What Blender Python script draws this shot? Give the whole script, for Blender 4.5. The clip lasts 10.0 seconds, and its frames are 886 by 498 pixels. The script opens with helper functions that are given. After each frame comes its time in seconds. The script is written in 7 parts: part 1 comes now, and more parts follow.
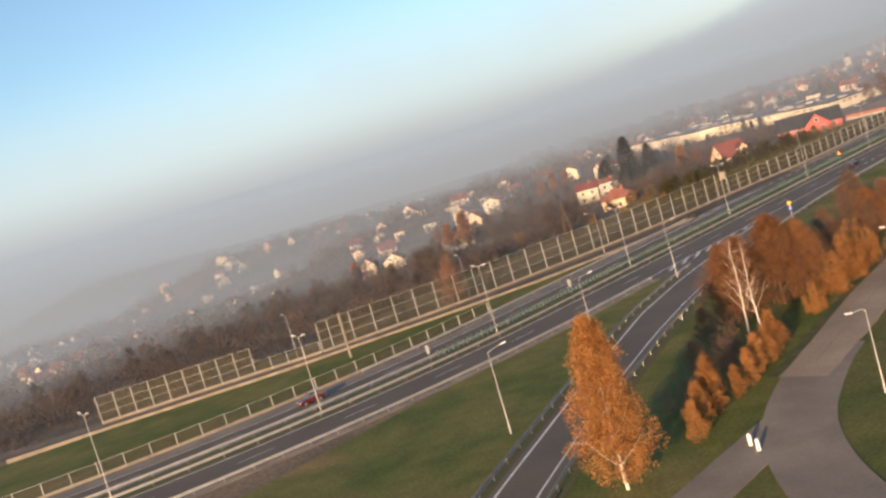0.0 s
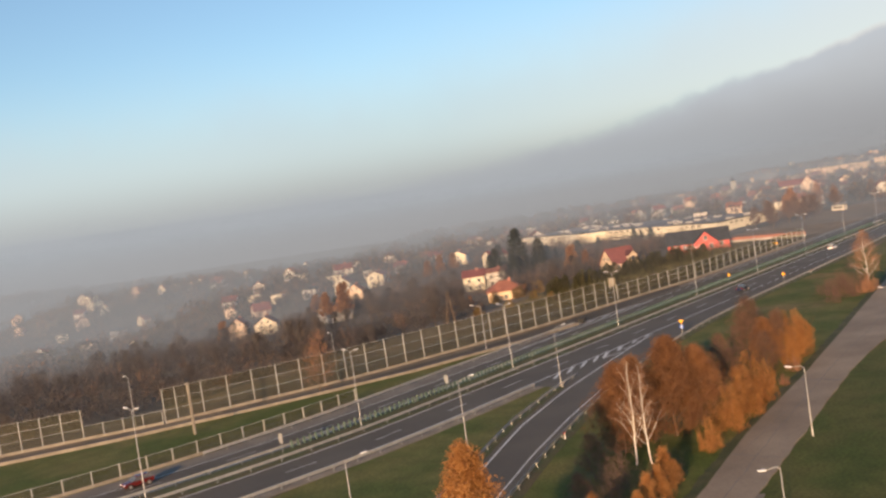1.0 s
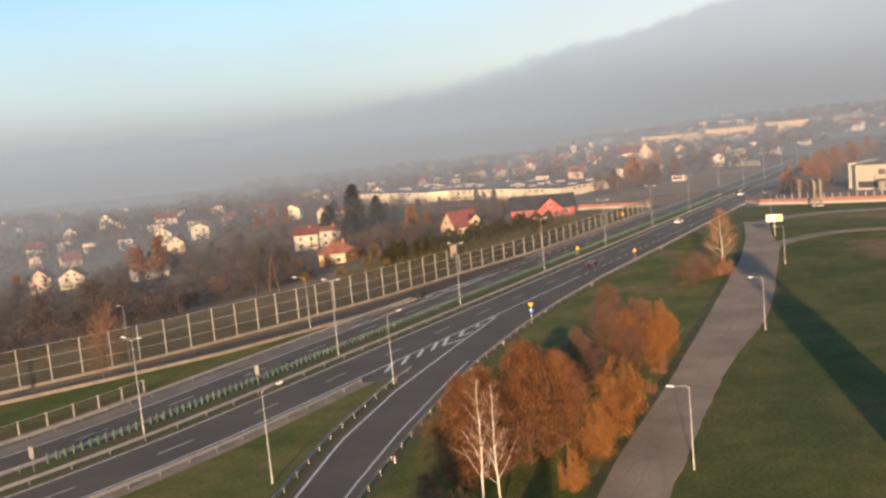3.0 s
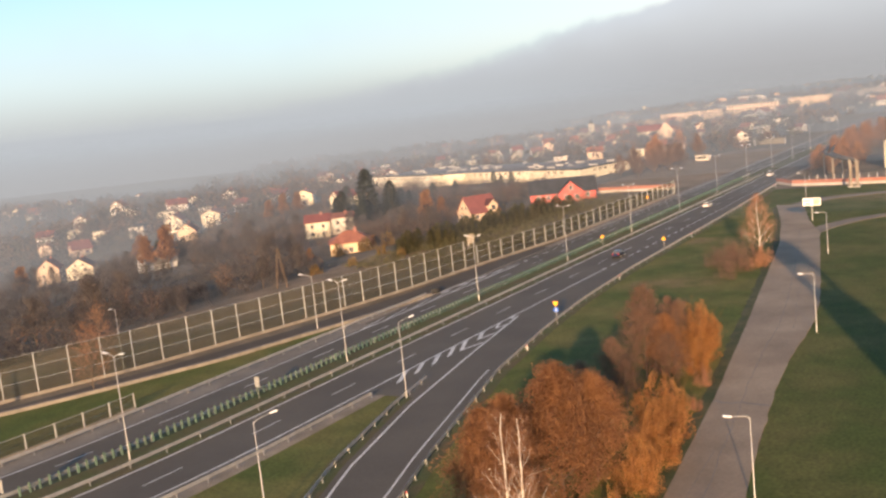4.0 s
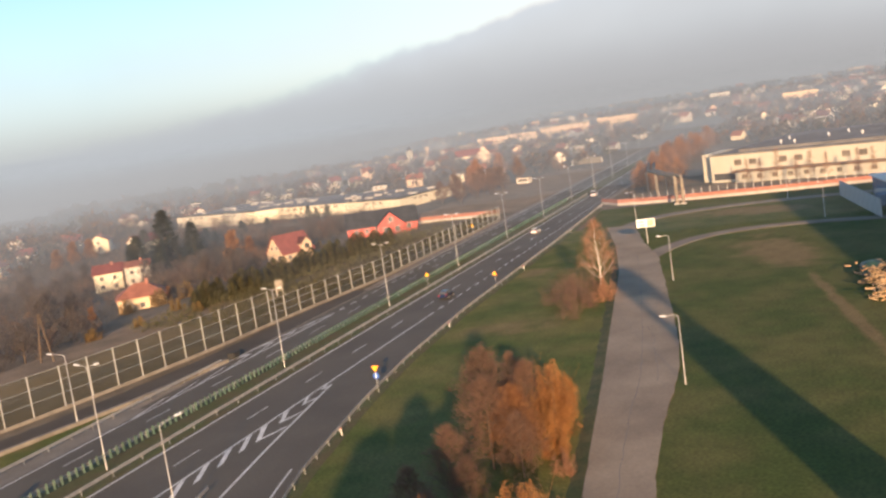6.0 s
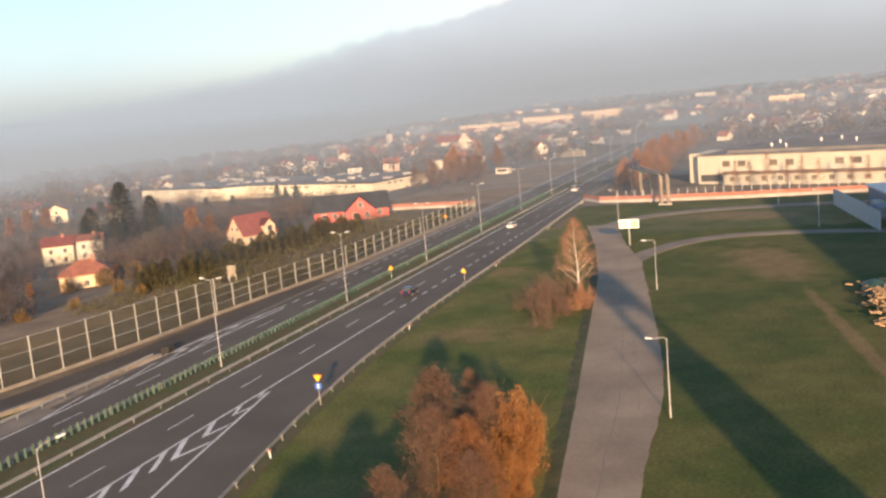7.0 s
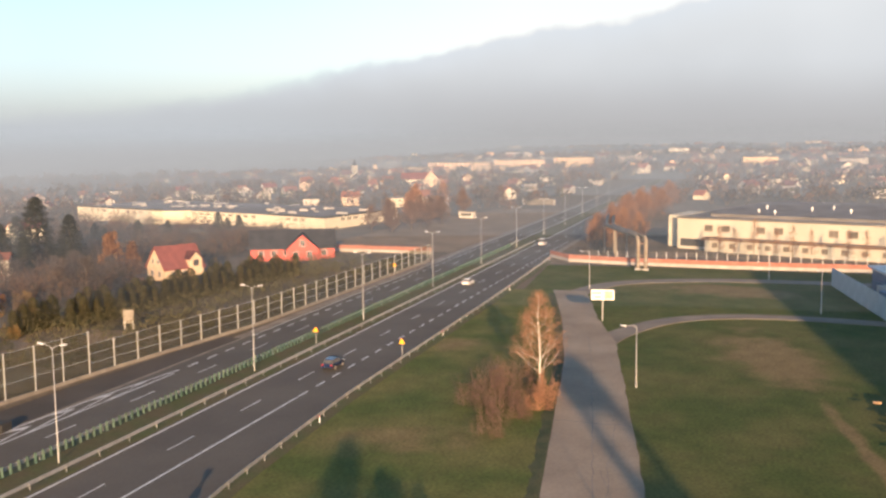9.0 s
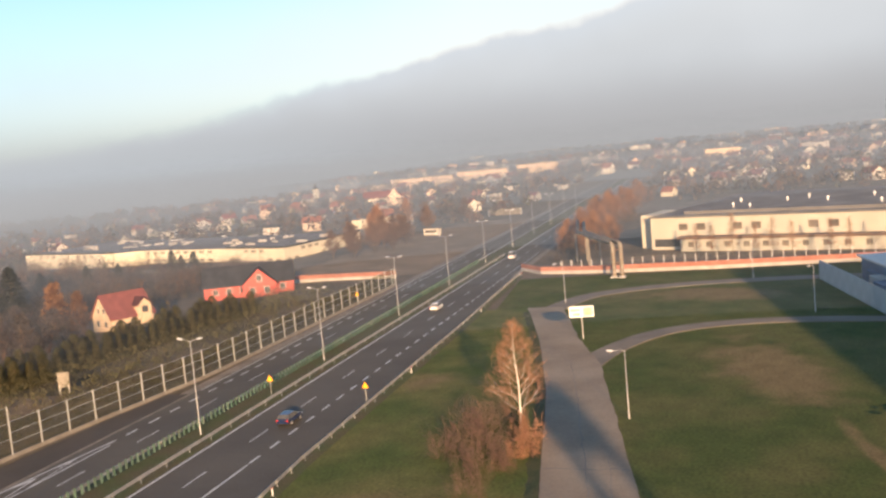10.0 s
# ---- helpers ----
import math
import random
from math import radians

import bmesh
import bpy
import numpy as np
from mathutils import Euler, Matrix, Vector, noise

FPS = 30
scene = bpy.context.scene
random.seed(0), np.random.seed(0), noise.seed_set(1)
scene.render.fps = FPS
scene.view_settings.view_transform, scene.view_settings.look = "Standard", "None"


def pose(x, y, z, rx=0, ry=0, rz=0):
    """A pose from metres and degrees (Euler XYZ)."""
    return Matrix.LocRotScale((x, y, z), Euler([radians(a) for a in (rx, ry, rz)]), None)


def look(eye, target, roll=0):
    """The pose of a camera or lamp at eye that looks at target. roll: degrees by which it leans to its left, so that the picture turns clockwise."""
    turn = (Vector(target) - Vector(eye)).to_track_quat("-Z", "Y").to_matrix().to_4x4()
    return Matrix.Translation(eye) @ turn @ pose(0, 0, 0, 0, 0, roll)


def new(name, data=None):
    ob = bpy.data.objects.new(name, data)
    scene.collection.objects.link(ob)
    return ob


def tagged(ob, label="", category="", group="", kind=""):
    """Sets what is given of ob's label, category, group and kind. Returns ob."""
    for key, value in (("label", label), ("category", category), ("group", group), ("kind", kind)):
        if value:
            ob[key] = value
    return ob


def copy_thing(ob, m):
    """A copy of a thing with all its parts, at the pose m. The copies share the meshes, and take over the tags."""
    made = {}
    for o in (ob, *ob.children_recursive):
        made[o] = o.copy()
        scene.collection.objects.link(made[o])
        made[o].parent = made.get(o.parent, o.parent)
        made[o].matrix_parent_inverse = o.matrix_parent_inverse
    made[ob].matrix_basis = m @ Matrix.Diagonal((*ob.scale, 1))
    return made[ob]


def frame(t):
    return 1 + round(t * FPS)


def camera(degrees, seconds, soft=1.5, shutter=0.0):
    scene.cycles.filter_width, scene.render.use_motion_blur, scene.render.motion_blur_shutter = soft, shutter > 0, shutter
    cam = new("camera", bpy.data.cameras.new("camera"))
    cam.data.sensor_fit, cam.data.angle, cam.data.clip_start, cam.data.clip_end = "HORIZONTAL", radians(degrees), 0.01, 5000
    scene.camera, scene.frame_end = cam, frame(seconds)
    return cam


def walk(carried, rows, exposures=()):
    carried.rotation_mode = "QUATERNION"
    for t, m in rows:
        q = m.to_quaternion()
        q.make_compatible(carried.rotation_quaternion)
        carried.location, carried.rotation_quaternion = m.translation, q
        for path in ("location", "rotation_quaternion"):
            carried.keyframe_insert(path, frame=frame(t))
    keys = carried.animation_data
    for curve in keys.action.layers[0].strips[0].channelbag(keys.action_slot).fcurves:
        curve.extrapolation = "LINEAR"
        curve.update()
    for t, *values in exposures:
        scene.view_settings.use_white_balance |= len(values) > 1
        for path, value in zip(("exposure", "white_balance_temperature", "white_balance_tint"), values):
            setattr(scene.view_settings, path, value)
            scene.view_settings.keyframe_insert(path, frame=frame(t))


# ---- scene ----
cam = camera(50.0, 10.0, soft=2.6)
PATH = [
    (0, (9.711, -114.494, 32.041), (11.046, -113.017, 31.847), -16.3),
    (0.5, (14.654, -109.371, 32.089), (16.06, -107.954, 31.963), -11.2),
    (1, (20.094, -105.184, 32.4), (21.622, -103.898, 32.303), -8.4),
    (1.5, (25.813, -101.449, 32.747), (27.422, -100.271, 32.599), -6.1),
    (2, (31.275, -97.931, 33.132), (32.936, -96.823, 33.014), -4.2),
    (2.5, (36.141, -94.582, 33.128), (37.817, -93.504, 32.968), -4.9),
    (2.7, (38.343, -93.234, 33.072), (40.038, -92.192, 32.871), -5.1),
    (3.8, (51.544, -86.242, 33.822), (53.24, -85.22, 33.542), -5.9),
    (4, (53.318, -84.872, 33.984), (54.999, -83.825, 33.708), -6.1),
    (4.5, (58.815, -82.083, 34.048), (60.497, -81.041, 33.76), -7.4),
    (5, (65.667, -79.786, 33.463), (67.381, -78.793, 33.188), -10.1),
    (5.5, (72.286, -77.585, 33.212), (74.073, -76.721, 32.967), -10.3),
    (6, (79.216, -74.943, 32.705), (81.064, -74.224, 32.445), -8.2),
    (6.2, (82.012, -74.148, 32.694), (83.872, -73.464, 32.427), -7.4),
    (7.3, (98.44, -70.741, 31.662), (100.301, -70.072, 31.361), -4.4),
    (7.5, (101.442, -70.137, 31.668), (103.31, -69.489, 31.365), -3.8),
    (8, (109.133, -68.339, 31.651), (111.017, -67.742, 31.339), -1.3),
    (8.5, (116.134, -66.786, 31.838), (118.025, -66.201, 31.55), -0.1),
    (9, (123.742, -65.12, 31.75), (125.635, -64.515, 31.526), -0.6),
    (9.5, (130.733, -63.808, 31.901), (132.634, -63.224, 31.689), -3.0),
    (10, (137.513, -62.533, 32.038), (139.427, -61.988, 31.84), -5.1),
]
walk(cam, [(t, look(eye, target, roll)) for t, eye, target, roll in PATH],
     exposures=[(0.0, 0.86), (1.0, 0.62), (2.5, 0.66), (4.0, 1.00), (6.0, 0.98), (7.5, 1.08), (9.0, 1.08), (10.0, 0.98)])

# ---- light ----
SUN_AZ, SUN_EL = 20.5, 11.0          # the light travels towards this azimuth, from this height
_a, _e = radians(SUN_AZ), radians(SUN_EL)
LIGHT = Vector((math.cos(_e) * math.cos(_a), math.cos(_e) * math.sin(_a), -math.sin(_e)))
world = bpy.data.worlds.new("world")
world.use_nodes = True
scene.world = world
_n = world.node_tree.nodes
sky = _n.new("ShaderNodeTexSky")
sky.sky_type = 'NISHITA'
sky.sun_disc = False
sky.sun_elevation = radians(SUN_EL)
sky.sun_rotation = math.atan2(-LIGHT.x, -LIGHT.y)
sky.air_density, sky.dust_density, sky.ozone_density = 1.0, 0.8, 2.5
world.node_tree.links.new(sky.outputs[0], _n["Background"].inputs["Color"])
_n["Background"].inputs["Strength"].default_value = 0.122
sun = new("sun", bpy.data.lights.new("sun", 'SUN'))
sun.data.energy, sun.data.angle, sun.data.color = 5.0, radians(0.9), (1.0, 0.63, 0.34)
sun.matrix_world = Matrix.Translation((0, 0, 400)) @ LIGHT.to_track_quat("-Z", "Y").to_matrix().to_4x4()


# ---- materials ----
def pmat(name, c1, c2, scale=1.0, rough=0.8, metal=0.0, bump=0.15, fine=14.0, rand=0.0, world_space=False, grain=0.25, lo=0.36, hi=0.64):
    """A surface of two tones that run into each other, with a fine grain and relief."""
    m = bpy.data.materials.new(name)
    m.use_nodes = True
    nt = m.node_tree
    nodes, links = nt.nodes, nt.links
    bs = nodes["Principled BSDF"]
    bs.inputs["Roughness"].default_value = rough
    bs.inputs["Metallic"].default_value = metal
    if world_space:
        co = nodes.new("ShaderNodeNewGeometry").outputs["Position"]
    else:
        co = nodes.new("ShaderNodeTexCoord").outputs["Object"]
    big = nodes.new("ShaderNodeTexNoise")
    big.inputs["Scale"].default_value = scale
    big.inputs["Detail"].default_value = 5
    small = nodes.new("ShaderNodeTexNoise")
    small.inputs["Scale"].default_value = scale * fine
    small.inputs["Detail"].default_value = 3
    links.new(co, big.inputs["Vector"])
    links.new(co, small.inputs["Vector"])
    ramp = nodes.new("ShaderNodeValToRGB")
    ramp.color_ramp.elements[0].position, ramp.color_ramp.elements[1].position = lo, hi
    ramp.color_ramp.elements[0].color, ramp.color_ramp.elements[1].color = (*c1, 1), (*c2, 1)
    links.new(big.outputs["Fac"], ramp.inputs["Fac"])
    gr = nodes.new("ShaderNodeMapRange")
    gr.inputs["From Min"].default_value, gr.inputs["From Max"].default_value = 0.3, 0.7
    gr.inputs["To Min"].default_value, gr.inputs["To Max"].default_value = 1 - grain, 1 + grain
    links.new(small.outputs["Fac"], gr.inputs["Value"])
    mul = nodes.new("ShaderNodeVectorMath")
    mul.operation = 'SCALE'
    links.new(ramp.outputs["Color"], mul.inputs[0])
    links.new(gr.outputs["Result"], mul.inputs["Scale"])
    out = mul.outputs[0]
    if rand:
        ob = nodes.new("ShaderNodeObjectInfo")
        rr = nodes.new("ShaderNodeMapRange")
        rr.inputs["To Min"].default_value, rr.inputs["To Max"].default_value = 1 - rand, 1 + rand
        links.new(ob.outputs["Random"], rr.inputs["Value"])
        mul2 = nodes.new("ShaderNodeVectorMath")
        mul2.operation = 'SCALE'
        links.new(out, mul2.inputs[0])
        links.new(rr.outputs["Result"], mul2.inputs["Scale"])
        out = mul2.outputs[0]
    links.new(out, bs.inputs["Base Color"])
    if bump:
        bp = nodes.new("ShaderNodeBump")
        bp.inputs["Strength"].default_value = bump
        bp.inputs["Distance"].default_value = 0.05
        links.new(small.outputs["Fac"], bp.inputs["Height"])
        links.new(bp.outputs["Normal"], bs.inputs["Normal"])
    return m


def grassmat(name, deep, olive, brown, bare=0.56, scale=0.03, worn=()):
    """Mown autumn grass: green and olive mottles of a few metres, brown worn patches, a fine tufted grain."""
    m = bpy.data.materials.new(name)
    m.use_nodes = True
    nodes, links = m.node_tree.nodes, m.node_tree.links
    bs = nodes["Principled BSDF"]
    bs.inputs["Roughness"].default_value = 0.9
    bs.inputs["Specular IOR Level"].default_value = 0.2
    co = nodes.new("ShaderNodeNewGeometry").outputs["Position"]
    def noise_node(sc, detail):
        n = nodes.new("ShaderNodeTexNoise")
        n.inputs["Scale"].default_value, n.inputs["Detail"].default_value = sc, detail
        links.new(co, n.inputs["Vector"])
        return n.outputs["Fac"]
    def mixed(fac, lo, hi, a, b):
        r = nodes.new("ShaderNodeMapRange")
        r.interpolation_type = 'SMOOTHSTEP'
        r.inputs["From Min"].default_value, r.inputs["From Max"].default_value = lo, hi
        links.new(fac, r.inputs["Value"])
        x = nodes.new("ShaderNodeMix")
        x.data_type = 'RGBA'
        links.new(r.outputs[0], x.inputs["Factor"])
        for k, v in ((6, a), (7, b)):
            if isinstance(v, tuple):
                x.inputs[k].default_value = (*v, 1)
            else:
                links.new(v, x.inputs[k])
        return x.outputs[2]
    c = mixed(noise_node(0.09, 8), 0.32, 0.68, deep, olive)
    c = mixed(noise_node(scale, 7), bare, bare + 0.14, c, brown)
    for wx, wy, rx, ry, turn in worn:
        mp = nodes.new("ShaderNodeMapping")
        mp.vector_type = 'TEXTURE'
        mp.inputs["Location"].default_value = (wx, wy, 0)
        mp.inputs["Rotation"].default_value = (0, 0, radians(turn))
        mp.inputs["Scale"].default_value = (rx, ry, 50)
        links.new(co, mp.inputs["Vector"])
        ln = nodes.new("ShaderNodeVectorMath")
        ln.operation = 'LENGTH'
        links.new(mp.outputs[0], ln.inputs[0])
        rag = nodes.new("ShaderNodeMath")
        rag.operation = 'MULTIPLY_ADD'
        rag.inputs[1].default_value = 1.6
        links.new(noise_node(0.16, 7), rag.inputs[0])
        links.new(ln.outputs["Value"], rag.inputs[2])
        c = mixed(rag.outputs[0], 2.05, 1.25, c, brown)
    tuft = noise_node(2.6, 6)
    g = nodes.new("ShaderNodeMapRange")
    g.inputs["From Min"].default_value, g.inputs["From Max"].default_value = 0.3, 0.7
    g.inputs["To Min"].default_value, g.inputs["To Max"].default_value = 0.72, 1.28
    links.new(tuft, g.inputs["Value"])
    g2 = nodes.new("ShaderNodeMapRange")
    g2.inputs["From Min"].default_value, g2.inputs["From Max"].default_value = 0.3, 0.7
    g2.inputs["To Min"].default_value, g2.inputs["To Max"].default_value = 0.86, 1.14
    links.new(noise_node(0.33, 8), g2.inputs["Value"])
    sc0 = nodes.new("ShaderNodeVectorMath")
    sc0.operation = 'SCALE'
    links.new(c, sc0.inputs[0])
    links.new(g2.outputs[0], sc0.inputs["Scale"])
    sc = nodes.new("ShaderNodeVectorMath")
    sc.operation = 'SCALE'
    links.new(sc0.outputs[0], sc.inputs[0])
    links.new(g.outputs[0], sc.inputs["Scale"])
    links.new(sc.outputs[0], bs.inputs["Base Color"])
    bp = nodes.new("ShaderNodeBump")
    bp.inputs["Strength"].default_value, bp.inputs["Distance"].default_value = 0.3, 0.08
    links.new(tuft, bp.inputs["Height"])
    links.new(bp.outputs["Normal"], bs.inputs["Normal"])
    return m


def leafmat(name, c1, c2, glow=0.35):
    """Leaves and twigs: each piece has a tone of its own between two colours, and lets some light through."""
    m = bpy.data.materials.new(name)
    m.use_nodes = True
    nodes, links = m.node_tree.nodes, m.node_tree.links
    bs = nodes["Principled BSDF"]
    bs.inputs["Roughness"].default_value = 0.7
    geo = nodes.new("ShaderNodeNewGeometry")
    ob = nodes.new("ShaderNodeObjectInfo")
    add = nodes.new("ShaderNodeMath")
    add.operation = 'MULTIPLY_ADD'
    add.inputs[1].default_value, add.inputs[2].default_value = 0.35, 0.08
    links.new(ob.outputs["Random"], add.inputs[0])
    sm = nodes.new("ShaderNodeMath")
    sm.operation = 'MULTIPLY_ADD'
    sm.inputs[1].default_value = 0.5
    links.new(geo.outputs["Random Per Island"], sm.inputs[0])
    links.new(add.outputs[0], sm.inputs[2])
    nz = nodes.new("ShaderNodeTexNoise")
    nz.inputs["Scale"].default_value, nz.inputs["Detail"].default_value = 0.9, 4
    links.new(nodes.new("ShaderNodeTexCoord").outputs["Object"], nz.inputs["Vector"])
    cl = nodes.new("ShaderNodeMath")
    cl.operation = 'MULTIPLY_ADD'
    cl.inputs[1].default_value, cl.inputs[2].default_value = 1.6, -0.8
    links.new(nz.outputs["Fac"], cl.inputs[0])
    s2 = nodes.new("ShaderNodeMath")
    links.new(sm.outputs[0], s2.inputs[0])
    links.new(cl.outputs[0], s2.inputs[1])
    ramp = nodes.new("ShaderNodeValToRGB")
    els = ramp.color_ramp.elements
    els[0].color, els[1].color = (*(v * 0.72 for v in c1), 1), (*(v * 1.12 for v in c2), 1)
    els.new(0.35).color = (*c1, 1)
    els.new(0.7).color = (*c2, 1)
    links.new(s2.outputs[0], ramp.inputs["Fac"])
    links.new(ramp.outputs["Color"], bs.inputs["Base Color"])
    tr = nodes.new("ShaderNodeBsdfTranslucent")
    links.new(ramp.outputs["Color"], tr.inputs["Color"])
    mix = nodes.new("ShaderNodeMixShader")
    mix.inputs[0].default_value = glow
    links.new(bs.outputs[0], mix.inputs[1])
    links.new(tr.outputs[0], mix.inputs[2])
    links.new(mix.outputs[0], nodes["Material Output"].inputs["Surface"])
    return m


def glassmat(name, tint, gloss=0.12, rough=0.1):
    m = bpy.data.materials.new(name)
    m.use_nodes = True
    nodes, links = m.node_tree.nodes, m.node_tree.links
    nodes.remove(nodes["Principled BSDF"])
    tr = nodes.new("ShaderNodeBsdfTransparent")
    tr.inputs["Color"].default_value = (*tint, 1)
    gl = nodes.new("ShaderNodeBsdfGlossy")
    gl.inputs["Roughness"].default_value = rough
    gl.inputs["Color"].default_value = (0.9, 0.9, 0.9, 1)
    df = nodes.new("ShaderNodeBsdfDiffuse")
    df.inputs["Color"].default_value = (0.50, 0.47, 0.40, 1)
    mx = nodes.new("ShaderNodeMixShader")
    mx.inputs[0].default_value = gloss * 0.6
    links.new(tr.outputs[0], mx.inputs[1])
    links.new(gl.outputs[0], mx.inputs[2])
    m2 = nodes.new("ShaderNodeMixShader")
    m2.inputs[0].default_value = 0.035
    links.new(mx.outputs[0], m2.inputs[1])
    links.new(df.outputs[0], m2.inputs[2])
    links.new(m2.outputs[0], nodes["Material Output"].inputs["Surface"])
    return m


M = {}
M["scrub"] = pmat("scrub", (0.080, 0.064, 0.040), (0.150, 0.110, 0.070), 0.05, 0.95, bump=0.5, fine=30, world_space=True, grain=0.4)
M["lawn"] = grassmat("lawn", (0.072, 0.096, 0.021), (0.136, 0.128, 0.040), (0.190, 0.140, 0.062), 0.58, 0.04)
M["field"] = grassmat("field", (0.060, 0.082, 0.018), (0.106, 0.106, 0.033), (0.175, 0.132, 0.060), 0.60, 0.026,
                      worn=((268, -69, 20, 7, 12), (216, -79, 34, 1.1, 9), (330, -63, 14, 8, 70)))
M["dry"] = pmat("dry", (0.150, 0.108, 0.066), (0.235, 0.168, 0.106), 0.12, 0.95, bump=0.5, fine=30, world_space=True, grain=0.3)
M["plinth"] = pmat("plinth", (0.20, 0.175, 0.145), (0.27, 0.24, 0.20), 0.5, 0.9, bump=0.2, world_space=True, grain=0.15)
M["dirt"] = pmat("dirt", (0.105, 0.085, 0.062), (0.165, 0.135, 0.098), 0.3, 0.95, bump=0.5, fine=20, world_space=True, grain=0.3)
M["shoulder"] = pmat("shoulder", (0.15, 0.135, 0.115), (0.205, 0.185, 0.155), 0.2, 0.9, bump=0.4, fine=25, world_space=True, grain=0.25)
M["verge"] = pmat("verge", (0.085, 0.070, 0.032), (0.060, 0.075, 0.020), 0.25, 0.95, bump=0.5, fine=20, world_space=True, grain=0.3)
# Grass colour darkened to stand in for the shaded side of the slope.
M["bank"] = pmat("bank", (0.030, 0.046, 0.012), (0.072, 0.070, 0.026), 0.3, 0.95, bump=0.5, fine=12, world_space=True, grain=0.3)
M["asphalt"] = pmat("asphalt", (0.078, 0.066, 0.050), (0.102, 0.087, 0.066), 0.08, 0.8, bump=0.2, fine=60, world_space=True, grain=0.12)
M["old_asphalt"] = pmat("old_asphalt", (0.200, 0.158, 0.114), (0.305, 0.245, 0.178), 0.11, 0.85, bump=0.2, fine=30, world_space=True, grain=0.10, lo=0.32, hi=0.68)
M["lane_asphalt"] = pmat("lane_asphalt", (0.150, 0.128, 0.102), (0.225, 0.192, 0.150), 0.16, 0.85, bump=0.2, fine=30, world_space=True, grain=0.10, lo=0.32, hi=0.68)
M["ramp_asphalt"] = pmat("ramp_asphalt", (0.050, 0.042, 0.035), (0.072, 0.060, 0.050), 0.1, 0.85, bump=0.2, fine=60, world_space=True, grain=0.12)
M["gravel"] = pmat("gravel", (0.17, 0.145, 0.115), (0.26, 0.22, 0.175), 0.3, 0.95, bump=0.5, fine=25, world_space=True, grain=0.3)
M["marking"] = pmat("marking", (0.50, 0.50, 0.48), (0.68, 0.67, 0.64), 0.8, 0.6, bump=0.05, fine=10, world_space=True, grain=0.1)
M["concrete"] = pmat("concrete", (0.36, 0.34, 0.31), (0.48, 0.46, 0.42), 0.4, 0.85, bump=0.2, world_space=True, grain=0.12)
M["steel"] = pmat("steel", (0.42, 0.42, 0.41), (0.52, 0.52, 0.51), 1.5, 0.45, 0.6, bump=0.05, grain=0.08)
M["pole"] = pmat("pole", (0.42, 0.41, 0.39), (0.50, 0.49, 0.47), 1.0, 0.5, 0.25, bump=0.03, grain=0.06)
M["lamp_head"] = pmat("lamp_head", (0.72, 0.72, 0.72), (0.82, 0.82, 0.82), 3.0, 0.35, 0.0, bump=0.02, grain=0.05)
M["post"] = pmat("post", (0.36, 0.36, 0.35), (0.46, 0.46, 0.45), 0.8, 0.7, 0.1, bump=0.1, grain=0.1, rand=0.06)
M["pane"] = glassmat("pane", (0.80, 0.80, 0.73))
M["green_paint"] = pmat("green_paint", (0.026, 0.064, 0.049), (0.037, 0.082, 0.062), 1.0, 0.5, 0.0, bump=0.05, grain=0.15, rand=0.2)
M["cream"] = pmat("cream", (0.66, 0.59, 0.44), (0.76, 0.69, 0.52), 0.25, 0.85, bump=0.1, grain=0.06, rand=0.06)
M["yellow_wall"] = pmat("yellow_wall", (0.60, 0.45, 0.30), (0.68, 0.52, 0.35), 0.25, 0.85, bump=0.1, grain=0.06)
M["white_wall"] = pmat("white_wall", (0.52, 0.48, 0.42), (0.61, 0.57, 0.50), 0.2, 0.85, bump=0.1, grain=0.06, rand=0.08)
M["orange_wall"] = pmat("orange_wall", (0.58, 0.44, 0.32), (0.66, 0.52, 0.39), 0.25, 0.85, bump=0.1, grain=0.06, rand=0.08)
M["hall_wall"] = pmat("hall_wall", (0.48, 0.45, 0.37), (0.55, 0.52, 0.43), 0.15, 0.85, bump=0.1, grain=0.06)
M["red_wall"] = pmat("red_wall", (0.50, 0.095, 0.080), (0.58, 0.12, 0.10), 0.25, 0.8, bump=0.1, grain=0.08)
M["grey_wall"] = pmat("grey_wall", (0.40, 0.40, 0.40), (0.50, 0.50, 0.50), 0.2, 0.8, bump=0.1, grain=0.08)
M["red_roof"] = pmat("red_roof", (0.155, 0.042, 0.034), (0.215, 0.060, 0.046), 0.6, 0.75, bump=0.4, fine=20, grain=0.2, rand=0.15)
M["brown_roof"] = pmat("brown_roof", (0.185, 0.070, 0.046), (0.260, 0.100, 0.066), 0.5, 0.8, bump=0.4, fine=20, grain=0.2, rand=0.25)
M["slate"] = pmat("slate", (0.026, 0.027, 0.030), (0.045, 0.046, 0.050), 0.5, 0.7, bump=0.3, fine=20, grain=0.2)
M["tar"] = pmat("tar", (0.13, 0.125, 0.12), (0.20, 0.19, 0.18), 0.12, 0.9, bump=0.3, fine=30, grain=0.2)
M["window"] = pmat("window", (0.05, 0.052, 0.056), (0.09, 0.092, 0.095), 2.0, 0.12, 0.0, bump=0.0, grain=0.1, rand=0.3)
M["pale_window"] = pmat("pale_window", (0.13, 0.11, 0.09), (0.20, 0.17, 0.135), 1.0, 0.3, 0.0, bump=0.0, grain=0.1, rand=0.3)
M["frame"] = pmat("frame", (0.60, 0.58, 0.54), (0.70, 0.68, 0.64), 2.0, 0.6, bump=0.02, grain=0.05)
M["brick"] = pmat("brick", (0.30, 0.125, 0.095), (0.38, 0.165, 0.125), 0.5, 0.85, bump=0.3, fine=20, world_space=True, grain=0.2)
